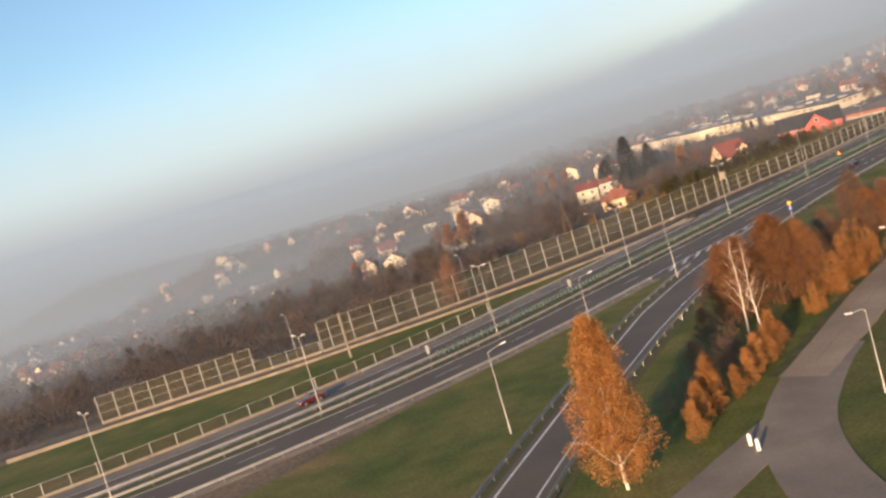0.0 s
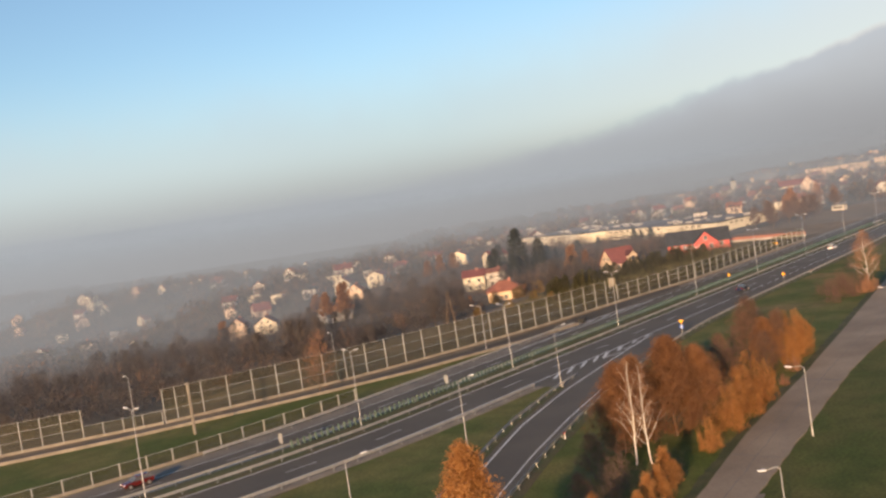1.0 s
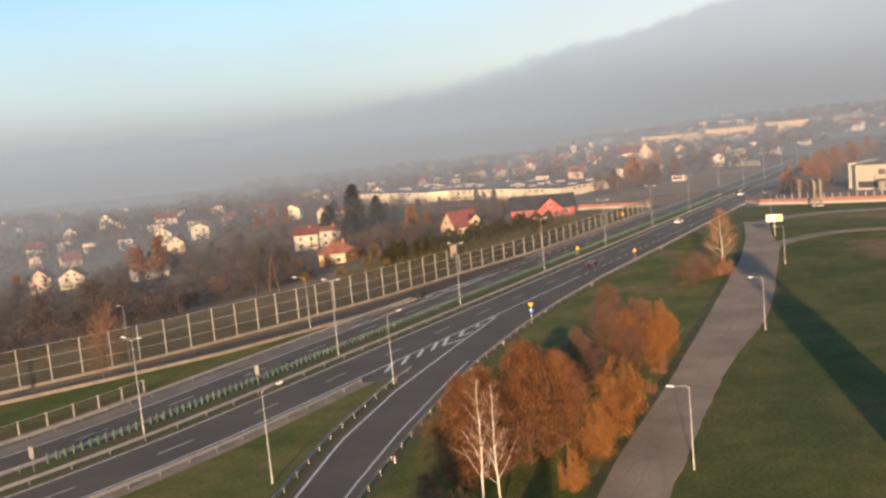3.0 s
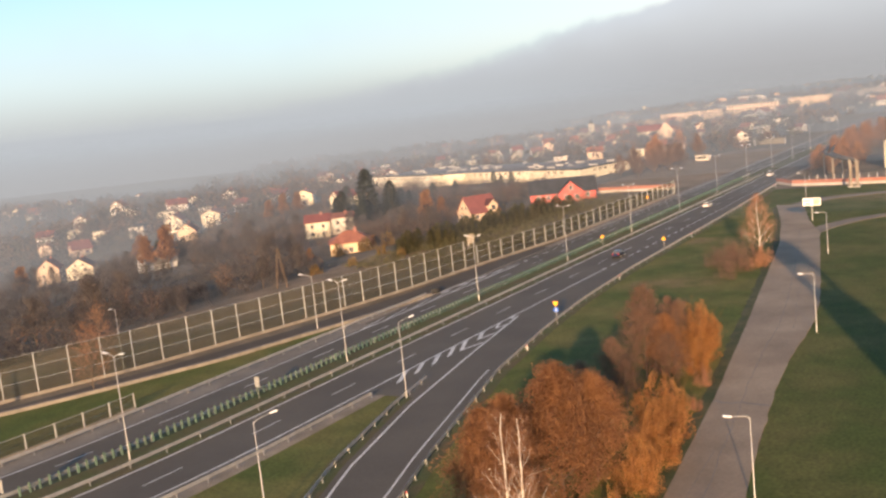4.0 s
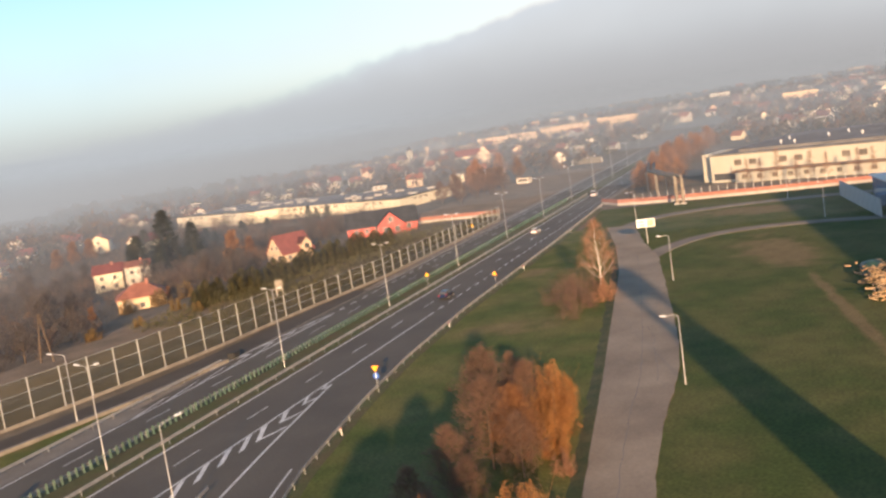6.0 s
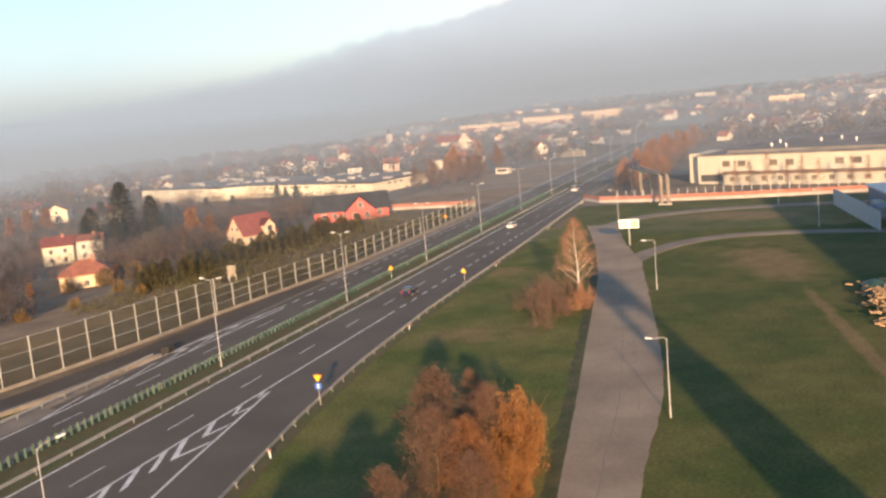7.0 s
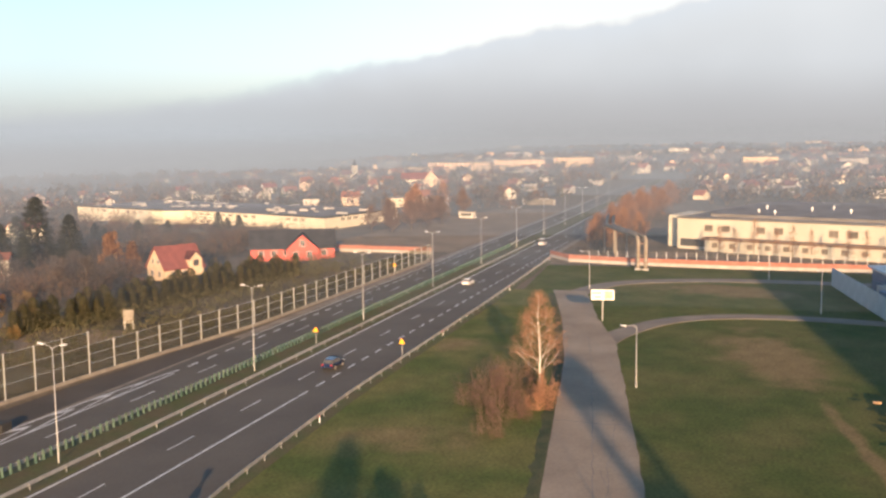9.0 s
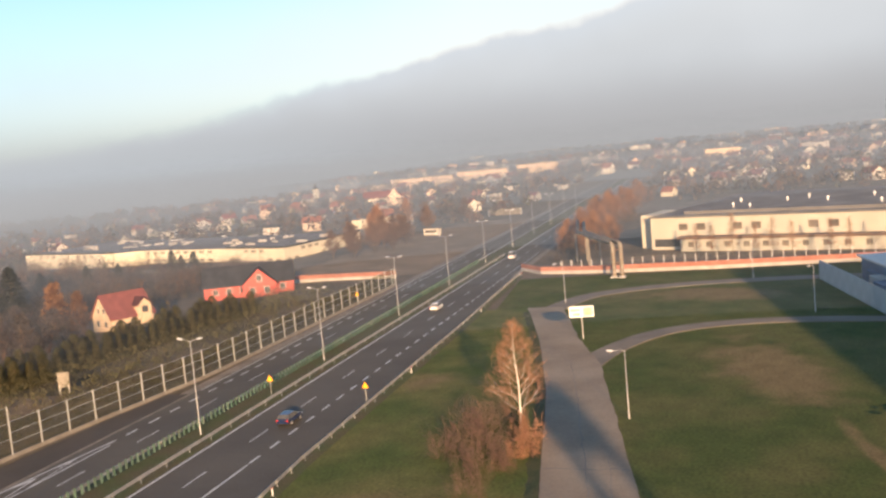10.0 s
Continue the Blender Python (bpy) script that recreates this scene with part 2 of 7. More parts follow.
M["brown_trim"] = pmat("brown_trim", (0.16, 0.10, 0.07), (0.22, 0.14, 0.10), 0.4, 0.7, bump=0.1, grain=0.1)
M["birch_bark"] = pmat("birch_bark", (0.60, 0.55, 0.48), (0.80, 0.76, 0.69), 1.5, 0.8, bump=0.3, fine=8, grain=0.3)
M["bark"] = pmat("bark", (0.085, 0.060, 0.042), (0.14, 0.10, 0.072), 1.5, 0.9, bump=0.5, fine=8, grain=0.3)
M["gold_leaf"] = leafmat("gold_leaf", (0.29, 0.125, 0.036), (0.43, 0.215, 0.070))
M["rust_leaf"] = leafmat("rust_leaf", (0.175, 0.080, 0.036), (0.29, 0.140, 0.060))
M["pale_rust"] = leafmat("pale_rust", (0.27, 0.135, 0.078), (0.40, 0.215, 0.125))
M["brown_leaf"] = leafmat("brown_leaf", (0.110, 0.064, 0.044), (0.185, 0.105, 0.068), 0.2)
M["twig"] = leafmat("twig", (0.058, 0.050, 0.049), (0.098, 0.081, 0.076), 0.15)
M["thicket"] = leafmat("thicket", (0.125, 0.076, 0.056), (0.200, 0.122, 0.086), 0.25)
M["needle"] = leafmat("needle", (0.032, 0.037, 0.026), (0.062, 0.064, 0.042), 0.15)
M["thuja"] = leafmat("thuja", (0.084, 0.080, 0.036), (0.138, 0.120, 0.056), 0.25)
M["green_leaf"] = leafmat("green_leaf", (0.035, 0.060, 0.014), (0.095, 0.105, 0.030), 0.3)
M["ochre_leaf"] = leafmat("ochre_leaf", (0.18, 0.118, 0.042), (0.28, 0.175, 0.062), 0.3)
M["sign_yellow"] = pmat("sign_yellow", (0.80, 0.42, 0.02), (0.86, 0.50, 0.03), 2.0, 0.4, bump=0.0, grain=0.03)
M["sign_white"] = pmat("sign_white", (0.78, 0.78, 0.76), (0.84, 0.84, 0.82), 2.0, 0.4, bump=0.0, grain=0.03)
M["sign_blue"] = pmat("sign_blue", (0.02, 0.10, 0.45), (0.03, 0.13, 0.52), 2.0, 0.4, bump=0.0, grain=0.03)
M["sign_red"] = pmat("sign_red", (0.50, 0.03, 0.02), (0.58, 0.05, 0.03), 2.0, 0.4, bump=0.0, grain=0.03)
M["ad_orange"] = pmat("ad_orange", (0.70, 0.40, 0.22), (0.78, 0.55, 0.32), 1.2, 0.5, bump=0.0, grain=0.1)
M["car_blue"] = pmat("car_blue", (0.020, 0.035, 0.085), (0.026, 0.042, 0.10), 1.0, 0.25, 0.3, bump=0.0, grain=0.03)
M["car_white"] = pmat("car_white", (0.72, 0.72, 0.72), (0.78, 0.78, 0.78), 1.0, 0.25, 0.0, bump=0.0, grain=0.03, rand=0.1)
M["car_red"] = pmat("car_red", (0.10, 0.015, 0.015), (0.13, 0.02, 0.02), 1.0, 0.25, 0.2, bump=0.0, grain=0.03)
M["rubber"] = pmat("rubber", (0.018, 0.018, 0.018), (0.03, 0.03, 0.03), 4.0, 0.8, bump=0.1)
M["rear_lamp"] = pmat("rear_lamp", (0.40, 0.02, 0.02), (0.48, 0.03, 0.02), 4.0, 0.3, bump=0.0)
M["tank_blue"] = pmat("tank_blue", (0.10, 0.16, 0.24), (0.14, 0.21, 0.30), 0.6, 0.5, bump=0.05)
M["timber"] = pmat("timber", (0.36, 0.24, 0.13), (0.52, 0.36, 0.20), 1.0, 0.85, bump=0.3, rand=0.35)


def house_mix(name, tones, rough):
    """Paint or tile that differs from house to house within one mass of houses."""
    m = bpy.data.materials.new(name)
    m.use_nodes = True
    nodes, links = m.node_tree.nodes, m.node_tree.links
    bs = nodes["Principled BSDF"]
    bs.inputs["Roughness"].default_value = rough
    ramp = nodes.new("ShaderNodeValToRGB")
    ramp.color_ramp.interpolation = 'CONSTANT'
    els = ramp.color_ramp.elements
    els[0].color, els[1].color = (*tones[0], 1), (*tones[1], 1)
    els[1].position = 1 / len(tones)
    for k, c in enumerate(tones[2:]):
        els.new((k + 2) / len(tones)).color = (*c, 1)
    links.new(nodes.new("ShaderNodeNewGeometry").outputs["Random Per Island"], ramp.inputs["Fac"])
    nz = nodes.new("ShaderNodeTexNoise")
    nz.inputs["Scale"].default_value = 0.4
    links.new(nodes.new("ShaderNodeTexCoord").outputs["Object"], nz.inputs["Vector"])
    mr = nodes.new("ShaderNodeMapRange")
    mr.inputs["To Min"].default_value, mr.inputs["To Max"].default_value = 0.75, 1.2
    links.new(nz.outputs["Fac"], mr.inputs["Value"])
    sc = nodes.new("ShaderNodeVectorMath")
    sc.operation = 'SCALE'
    links.new(ramp.outputs["Color"], sc.inputs[0])
    links.new(mr.outputs[0], sc.inputs["Scale"])
    links.new(sc.outputs[0], bs.inputs["Base Color"])
    return m


M["far_wall"] = house_mix("far_wall", [(0.62, 0.58, 0.52), (0.66, 0.52, 0.36), (0.70, 0.66, 0.60), (0.60, 0.42, 0.30), (0.46, 0.44, 0.42), (0.72, 0.68, 0.58)], 0.85)
M["far_roof"] = house_mix("far_roof", [(0.22, 0.08, 0.05), (0.14, 0.10, 0.09), (0.28, 0.11, 0.07), (0.10, 0.10, 0.105), (0.34, 0.32, 0.30), (0.17, 0.07, 0.055)], 0.8)


# ---- helpers of this scene ----
def from_data(name, verts, faces, material, parent=None, label="", smooth=False):
    me = bpy.data.meshes.new(name)
    me.from_pydata([tuple(v) for v in verts], [], faces)
    me.materials.append(material)
    if smooth:
        me.polygons.foreach_set("use_smooth", [True] * len(me.polygons))
    me.update()
    ob = new(name, me)
    if parent is not None:
        ob.parent = parent
    if label:
        ob["label"] = label
    return ob


def part(name, bm, material, parent, label="", smooth=False):
    """Links a bmesh as one mesh object under a thing or under a part."""
    me = bpy.data.meshes.new(name)
    bm.to_mesh(me)
    bm.free()
    me.materials.append(material)
    if smooth:
        me.polygons.foreach_set("use_smooth", [True] * len(me.polygons))
    ob = new(name, me)
    if parent is not None:
        ob.parent = parent
    if label:
        ob["label"] = label
    return ob


def again(ob, parent, m):
    """Another object on the same mesh."""
    o = new(ob.name.split(".")[0], ob.data)
    o.parent = parent
    o.matrix_basis = m
    return o


def box(bm, x0, x1, y0, y1, z0, z1, m=None, bevel=0.0):
    made = bmesh.ops.create_cube(bm, size=1.0)
    vs = made["verts"]
    for v in vs:
        v.co = Vector(((x0 + x1) / 2 + v.co.x * (x1 - x0), (y0 + y1) / 2 + v.co.y * (y1 - y0), (z0 + z1) / 2 + v.co.z * (z1 - z0)))
    if bevel:
        es = list({e for v in vs for e in v.link_edges})
        got = bmesh.ops.bevel(bm, geom=es, offset=bevel, segments=1, affect='EDGES')
        vs = list({v for f in got["faces"] for v in f.verts} | {v for v in vs if v.is_valid})
    if m is not None:
        bmesh.ops.transform(bm, matrix=m, verts=vs)
    return vs


def boxed(name, dims, material, parent, label="", m=None, bevel=0.0):
    bm = bmesh.new()
    box(bm, *dims, bevel=bevel)
    ob = part(name, bm, material, parent, label)
    if m is not None:
        ob.matrix_basis = m
    return ob


def tube(vs, fs, pts, radii, sides=6):
    """Appends a tapered tube along points to lists of vertices and faces."""
    pts = [Vector(p) for p in pts]
    start = len(vs)
    for i, p in enumerate(pts):
        d = (pts[min(i + 1, len(pts) - 1)] - pts[max(i - 1, 0)]).normalized()
        u = d.cross(Vector((0.31, 0.95, 0.05)))
        if u.length < 1e-3:
            u = d.cross(Vector((1, 0, 0)))
        u.normalize()
        w = d.cross(u)
        for k in range(sides):
            a = 2 * math.pi * k / sides
            vs.append(p + (u * math.cos(a) + w * math.sin(a)) * radii[i])
    for i in range(len(pts) - 1):
        for k in range(sides):
            a, b = start + i * sides + k, start + i * sides + (k + 1) % sides
            fs.append((a, b, b + sides, a + sides))
    fs.append(tuple(start + (len(pts) - 1) * sides + k for k in range(sides)))


def empty(name, m=None):
    ob = new(name)
    ob.empty_display_size = 0.2
    if m is not None:
        ob.matrix_basis = m
    return ob


def lerp_line(pts, x):
    """y at x on a polyline of (x, y) with growing x."""
    xs, ys = [p[0] for p in pts], [p[1] for p in pts]
    return float(np.interp(x, xs, ys))


def smooth01(v):
    v = min(1.0, max(0.0, v))
    return v * v * (3 - 2 * v)


# ---- plan ----
def bend(x):
    """The main road's middle: straight for x over 130, and a long curve before that."""
    if x >= 130:
        return 0.0
    if x > 30:
        return 0.0024 * (130 - x) ** 2
    return 24.0 + 0.48 * (30 - x)


def along(x, d):
    """The place d to the left of the middle of the main road at x."""
    t = (bend(x + 0.5) - bend(x - 0.5))
    n = math.hypot(1, t)
    return (x - d * t / n, bend(x) + d / n)


VALLEY_Y = (50, 60, 88, 115, 139, 200, 293, 430, 600)
VALLEY_Z = (0, -0.5, -3.6, -4.8, -5.6, -11.5, -22.5, -29, -31)


def terrain(x, y):
    """Height of the ground: level by the road, falling into a valley to the left, which grows flatter further on."""
    z = float(np.interp(y, VALLEY_Y, VALLEY_Z))
    z *= 1 - 0.8 * smooth01((x - 330) / 120.0)
    far = math.hypot(x - 150, y)
    z += 3.0 * noise.noise(Vector((x / 420, y / 420, 0.3))) * smooth01((far - 420) / 500.0) * smooth01((abs(y) - 40) / 160.0)
    z += 17.0 * smooth01((far - 800) / 1300.0) * (1 - smooth01((y - 350) / 350.0))
    return z


RAMP_L = [(-60, -104), (20, -69), (45, -58.5), (69.6, -48.1), (91.6, -39.1), (124.6, -26.5), (144.4, -21.2), (167, -16.9), (192, -12.6), (230, -12.2), (370, -12.2)]
RAMP_R = [(-60, -113), (20, -77.5), (45, -66), (66.7, -55.2), (90, -45.5), (113, -37.3), (129.6, -32.2), (158.5, -24.7), (180, -21.2), (200, -18.9), (230, -17.2), (300, -16.2), (370, -14.4)]
BARRIER = [(60, 82), (78, 70), (104, 54), (116, 46.5), (134, 39.5), (150.7, 33.6), (170, 29.2), (186, 26), (203, 23.2), (220, 21.4), (231, 20.6), (245, 19.2), (260, 17.5), (280, 16.0), (364, 15.4)]
EXIT_R = [(40, 84), (78, 62), (104, 46), (130, 33.6), (141, 29), (157.5, 22.6), (186.5, 15.9), (207, 13.6), (260, 13.4)]
SERVICE_L = [(66, -66.3), (99.5, -62.9), (127, -58.2), (155, -55.0), (190, -50.2), (223.5, -45.4), (258, -40.5), (290, -34.2), (322, -26.5)]
SERVICE_R = [(66, -73), (90, -69.5), (132.9, -64.0), (157.7, -60.8), (172.6, -59.7), (182, -59.6), (191, -59.2), (204, -57.7), (217.6, -55.5), (238, -52.0), (265, -47.3), (272, -46.2), (291, -40.6), (322, -33.5)]


def sheet(name, left, right, material, z=0.05, step=4.0, x0=None, x1=None, label="", category="", thick=0.25, ragged=0.0):
    """A paved or grassed strip between two lines, with edges that go down into the ground."""
    x0 = max(left[0][0], right[0][0]) if x0 is None else x0
    x1 = min(left[-1][0], right[-1][0]) if x1 is None else x1
    n = max(2, int((x1 - x0) / step) + 1)
    vs, fs = [], []
    for i in range(n):
        x = x0 + (x1 - x0) * i / (n - 1)
        a = lerp_line(left, x) + ragged * noise.noise(Vector((x * 0.35, 7.7, 0.0)))
        b = lerp_line(right, x) + ragged * (noise.noise(Vector((x * 0.3, 1.3, 0.0))) + 0.2 * noise.noise(Vector((x * 1.1, 5.3, 0.0))))
        vs += [(x, a, z - thick), (x, a, z), (x, b, z), (x, b, z - thick)]
        if i:
            k = 4 * (i - 1)
            fs += [(k, k + 4, k + 5, k + 1), (k + 1, k + 5, k + 6, k + 2), (k + 2, k + 6, k + 7, k + 3)]
    ob = from_data(name, vs, [f[::-1] for f in fs], material)
    return tagged(ob, label, category, kind="structure")


def ribbon(name, d0, d1, x0, x1, material, z=0.05, step=5.0, label="", category="", thick=0.25):
    """A strip along the main road between two distances from its middle."""
    n = max(2, int((x1 - x0) / step) + 1)
    vs, fs = [], []
    for i in range(n):
        x = x0 + (x1 - x0) * i / (n - 1)
        a, b = along(x, d1), along(x, d0)
        vs += [(*a, z - thick), (*a, z), (*b, z), (*b, z - thick)]
        if i:
            k = 4 * (i - 1)
            fs += [(k, k + 4, k + 5, k + 1), (k + 1, k + 5, k + 6, k + 2), (k + 2, k + 6, k + 7, k + 3)]
    ob = from_data(name, vs, [f[::-1] for f in fs], material)
    return tagged(ob, label, category, kind="structure")


def path_strip(vs, fs, pts, width, z):
    """Appends a flat painted line along points."""
    k0 = len(vs)
    pts = [Vector(p) for p in pts]
    for i, p in enumerate(pts):
        d = (pts[min(i + 1, len(pts) - 1)] - pts[max(i - 1, 0)]).normalized()
        nrm = Vector((-d.y, d.x)) * width / 2
        vs += [(p.x + nrm.x, p.y + nrm.y, z), (p.x - nrm.x, p.y - nrm.y, z)]
        if i:
            k = k0 + 2 * (i - 1)
            fs.append((k, k + 1, k + 3, k + 2))


# ---- ground ----
def ground():
    xs = sorted(set([-4500, -3000, -1800, -1000, -600, -400, -280] + list(range(-200, 801, 20)) + list(range(850, 1700, 60)) + [1800, 2100, 2600, 3300, 4600]))
    ys = sorted(set([-4500, -3000, -1800, -1100, -800] + list(range(-600, 601, 20)) + [680, 800, 1000, 1300, 1800, 2600, 3500, 4600]))
    vs = [(x, y, terrain(x, y)) for y in ys for x in xs]
    w = len(xs)
    fs = [(j * w + i, j * w + i + 1, (j + 1) * w + i + 1, (j + 1) * w + i) for j in range(len(ys) - 1) for i in range(w - 1)]
    ob = from_data("ground", vs, fs, M["scrub"], smooth=True)
    tagged(ob, "rough brown autumn scrubland falling into a hazy valley", "ground", kind="structure")


ground()

# ---- roads and verges ----
def roads():
    sheet("lawn", RAMP_R, SERVICE_L, M["lawn"], 0.02, x0=66, x1=322, label="green autumn lawn between ramp and service road", category="grass")
    sheet("lawn", SERVICE_L, SERVICE_R, M["lawn"], 0.022, x0=66, x1=100, label="green wedge of grass between two lanes", category="grass")
    sheet("lawn", RAMP_R, [(0, -220), (66, -220)], M["lawn"], 0.019, x0=0, x1=66, label="green autumn lawn beside the slip road", category="grass")
    sheet("lawn", [(60, -13), (150, -13)], RAMP_L, M["lawn"], 0.02, x0=20, x1=150, label="green grass triangle beside the motorway ramp", category="grass")
    sheet("lawn", [(40, 80), (78, 61), (104, 45), (130, 33), (157, 22), (190, 14.2)], [(40, 34), (60, 26), (90, 17), (110, 14.5), (190, 13.2)], M["lawn"], 0.02, x0=40, x1=190, label="strip of grass between motorway and exit ramp", category="grass")
    sheet("field", SERVICE_R, [(66, -260), (322, -260)], M["field"], 0.02, x0=66, x1=322, label="wide meadow of green and brown grass", category="field")
    sheet("field", [(322, -20), (364, -17)], [(322, -260), (364, -260)], M["field"], 0.021, x0=322, x1=364, label="meadow of short grass before the factory wall", category="field")
    ribbon("median", -3.25, 3.3, 0, 900, M["verge"], 0.10, label="grassy central reservation with dry weeds", category="median")
    ribbon("road", -13.4, -3.25, 0, 900, M["asphalt"], 0.06, label="dark asphalt carriageway with white lane lines", category="road")
    ribbon("road", 3.3, 10.9, 0, 900, M["asphalt"], 0.06, label="dark asphalt carriageway with white lane lines", category="road")
    ribbon("shoulder", -15.6, -13.4, 0, 152, M["gravel"], 0.04, label="gravel shoulder with dry weeds beside the road", category="verge")
    ribbon("shoulder", 10.9, 15.2, 0, 182, M["shoulder"], 0.05, label="gravel shoulder beside the road", category="verge")
    ribbon("road_edge", 10.9, 12.9, 182, 900, M["asphalt"], 0.058, label="asphalt side strip of the far carriageway", category="road")
    ribbon("shoulder", 12.9, 15.0, 182, 900, M["gravel"], 0.038, label="gravel shoulder beside the road", category="verge")
    ribbon("shoulder", -15.0, -13.4, 360, 900, M["gravel"], 0.04, label="gravel shoulder beside the road", category="verge")
    ramp_l = [(x, y + 0.9) for x, y in RAMP_L]
    ramp_r = [(x, y - 0.5) for x, y in RAMP_R]
    sheet("ramp", ramp_l, ramp_r, M["asphalt"], 0.056, x0=-40, x1=370, label="asphalt slip road that joins the motorway", category="road")
    sheet("ramp", [(146, -13), (192, -12.4)], [(x, y + 0.5) for x, y in RAMP_L], M["asphalt"], 0.052, x0=147, x1=192, label="paved gore with painted chevrons", category="road")
    sheet("ramp_verge", ramp_r, [(x, y - 2.2) for x, y in RAMP_R], M["verge"], 0.035, x0=-40, x1=370, label="weedy verge beside the slip road", category="verge")
    sheet("ramp_verge", [(x, y + 3.0) for x, y in RAMP_L], ramp_l, M["verge"], 0.036, x0=-40, x1=150, label="weedy verge beside the slip road", category="verge")
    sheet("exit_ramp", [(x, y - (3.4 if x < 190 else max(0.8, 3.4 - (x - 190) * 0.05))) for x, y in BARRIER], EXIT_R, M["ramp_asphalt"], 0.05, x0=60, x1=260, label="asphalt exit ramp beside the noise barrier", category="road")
    sheet("exit_kerb", [(x, y) for x, y in EXIT_R], [(x, y - 0.7) for x, y in EXIT_R], M["plinth"], 0.5, x0=60, x1=205, thick=0.9, label="low pale concrete wall along the exit ramp", category="kerb")
    sheet("barrier_verge", [(x, y + 2.5) for x, y in BARRIER], [(x, y - (3.6 if x < 190 else 0.9)) for x, y in BARRIER], M["dirt"], 0.03, x0=60, x1=364, label="dry grass and gravel under the noise barrier", category="verge")
    draped("dry_grass", [(x, max(66, y + 27)) for x, y in BARRIER], [(x, y + 2.4) for x, y in BARRIER], M["dry"], 60, 262, "strip of dry brown grass behind the noise barrier")
    sheet("dry_field", [(384, 62), (470, 60), (560, 45)], [(384, 15.4), (560, 15.4)], M["dry"], 0.03, x0=384, x1=560, label="bare brown field beyond the boundary wall", category="field")
    sheet("service_road", SERVICE_L, SERVICE_R, M["old_asphalt"], 0.12, step=0.8, x0=96, x1=322, thick=0.3, ragged=0.24, label="worn pale asphalt service road with cracks", category="road")
    bank()
    side_roads()


def draped(name, left, right, material, x0, x1, label):
    """A strip that follows the falling ground between two lines."""
    vs, fs, cols = [], [], 8
    xs = np.arange(x0, x1 + 0.1, 5.0)
    for i, x in enumerate(xs):
        a, b = lerp_line(left, x), lerp_line(right, x)
        for j in range(cols):
            y = b + (a - b) * j / (cols - 1)
            vs.append((x, y, terrain(x, y) + 0.1))
        if i:
            k = cols * (i - 1)
            fs += [(k + j, k + cols + j, k + cols + j + 1, k + j + 1) for j in range(cols - 1)]
    ob = from_data(name, vs, fs, material, smooth=True)
    tagged(ob, label, "grass", kind="structure")


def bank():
    """The rough grass slope from the raised service road down to the lawn, with its shade in the colour."""
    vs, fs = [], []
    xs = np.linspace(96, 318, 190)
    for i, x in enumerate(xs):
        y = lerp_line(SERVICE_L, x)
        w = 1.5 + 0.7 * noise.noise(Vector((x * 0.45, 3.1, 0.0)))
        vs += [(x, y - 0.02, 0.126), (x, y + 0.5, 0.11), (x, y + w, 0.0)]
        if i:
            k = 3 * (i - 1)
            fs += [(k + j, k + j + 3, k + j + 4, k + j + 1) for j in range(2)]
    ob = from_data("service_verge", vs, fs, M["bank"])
    tagged(ob, "rough grass bank beside the service road, its shade painted dark", "verge", kind="structure")


def curve_road(name, pts, width, z, label):
    vs, fs = [], []
    path_strip(vs, fs, pts, width, z)
    n = len(vs)
    vs += [(x, y, z - 0.5) for x, y, _ in vs]
    for i in range(0, n - 2, 2):
        fs += [(i, i + 2, n + i + 2, n + i), (i + 1, n + i + 1, n + i + 3, i + 3)]
    ob = from_data(name, vs, fs, M["lane_asphalt"])
    tagged(ob, label, "road", kind="structure")


def smooth_path(pts, n=6):
    """Points on a smooth curve through the given ones."""
    pts = [Vector(p) for p in pts]
    ext = [2 * pts[0] - pts[1]] + pts + [2 * pts[-1] - pts[-2]]
    out = []
    for i in range(1, len(ext) - 2):
        a, b, c, d = ext[i - 1:i + 3]
        for k in range(n):
            t = k / n
            out.append(0.5 * ((2 * b) + (c - a) * t + (2 * a - 5 * b + 4 * c - d) * t * t + (3 * b - a - 3 * c + d) * t ** 3))
    return out + [pts[-1]]


def side_roads():
    curve_road("side_road", smooth_path([(268, -43.5), (280, -46.2), (291, -51.5), (297, -58), (300.0, -66), (300.5, -75), (299, -86), (296, -100), (290, -130)]), 4.4, 0.112, "pale asphalt lane curving across the meadow")
    curve_road("side_road", smooth_path([(312, -30.5), (325, -33.5), (335, -38.5), (341, -48), (344.5, -60), (345.5, -75), (345, -90), (343, -120)]), 5.0, 0.112, "pale asphalt lane along the factory wall")
    curve_road("side_road", smooth_path([(106, -64.8), (99, -66.2), (88, -69.5), (80, -73.5), (72, -79.8), (64.5, -89), (59, -110), (58, -140)]), 6.6, 0.112, "pale asphalt lane branching off in a curve")
    curve_road("side_road", smooth_path([(86, -69.6), (76, -69.8), (60, -70.3), (40, -71.5), (0, -78)]), 5.0, 0.10, "pale gravel track beside the ramp")


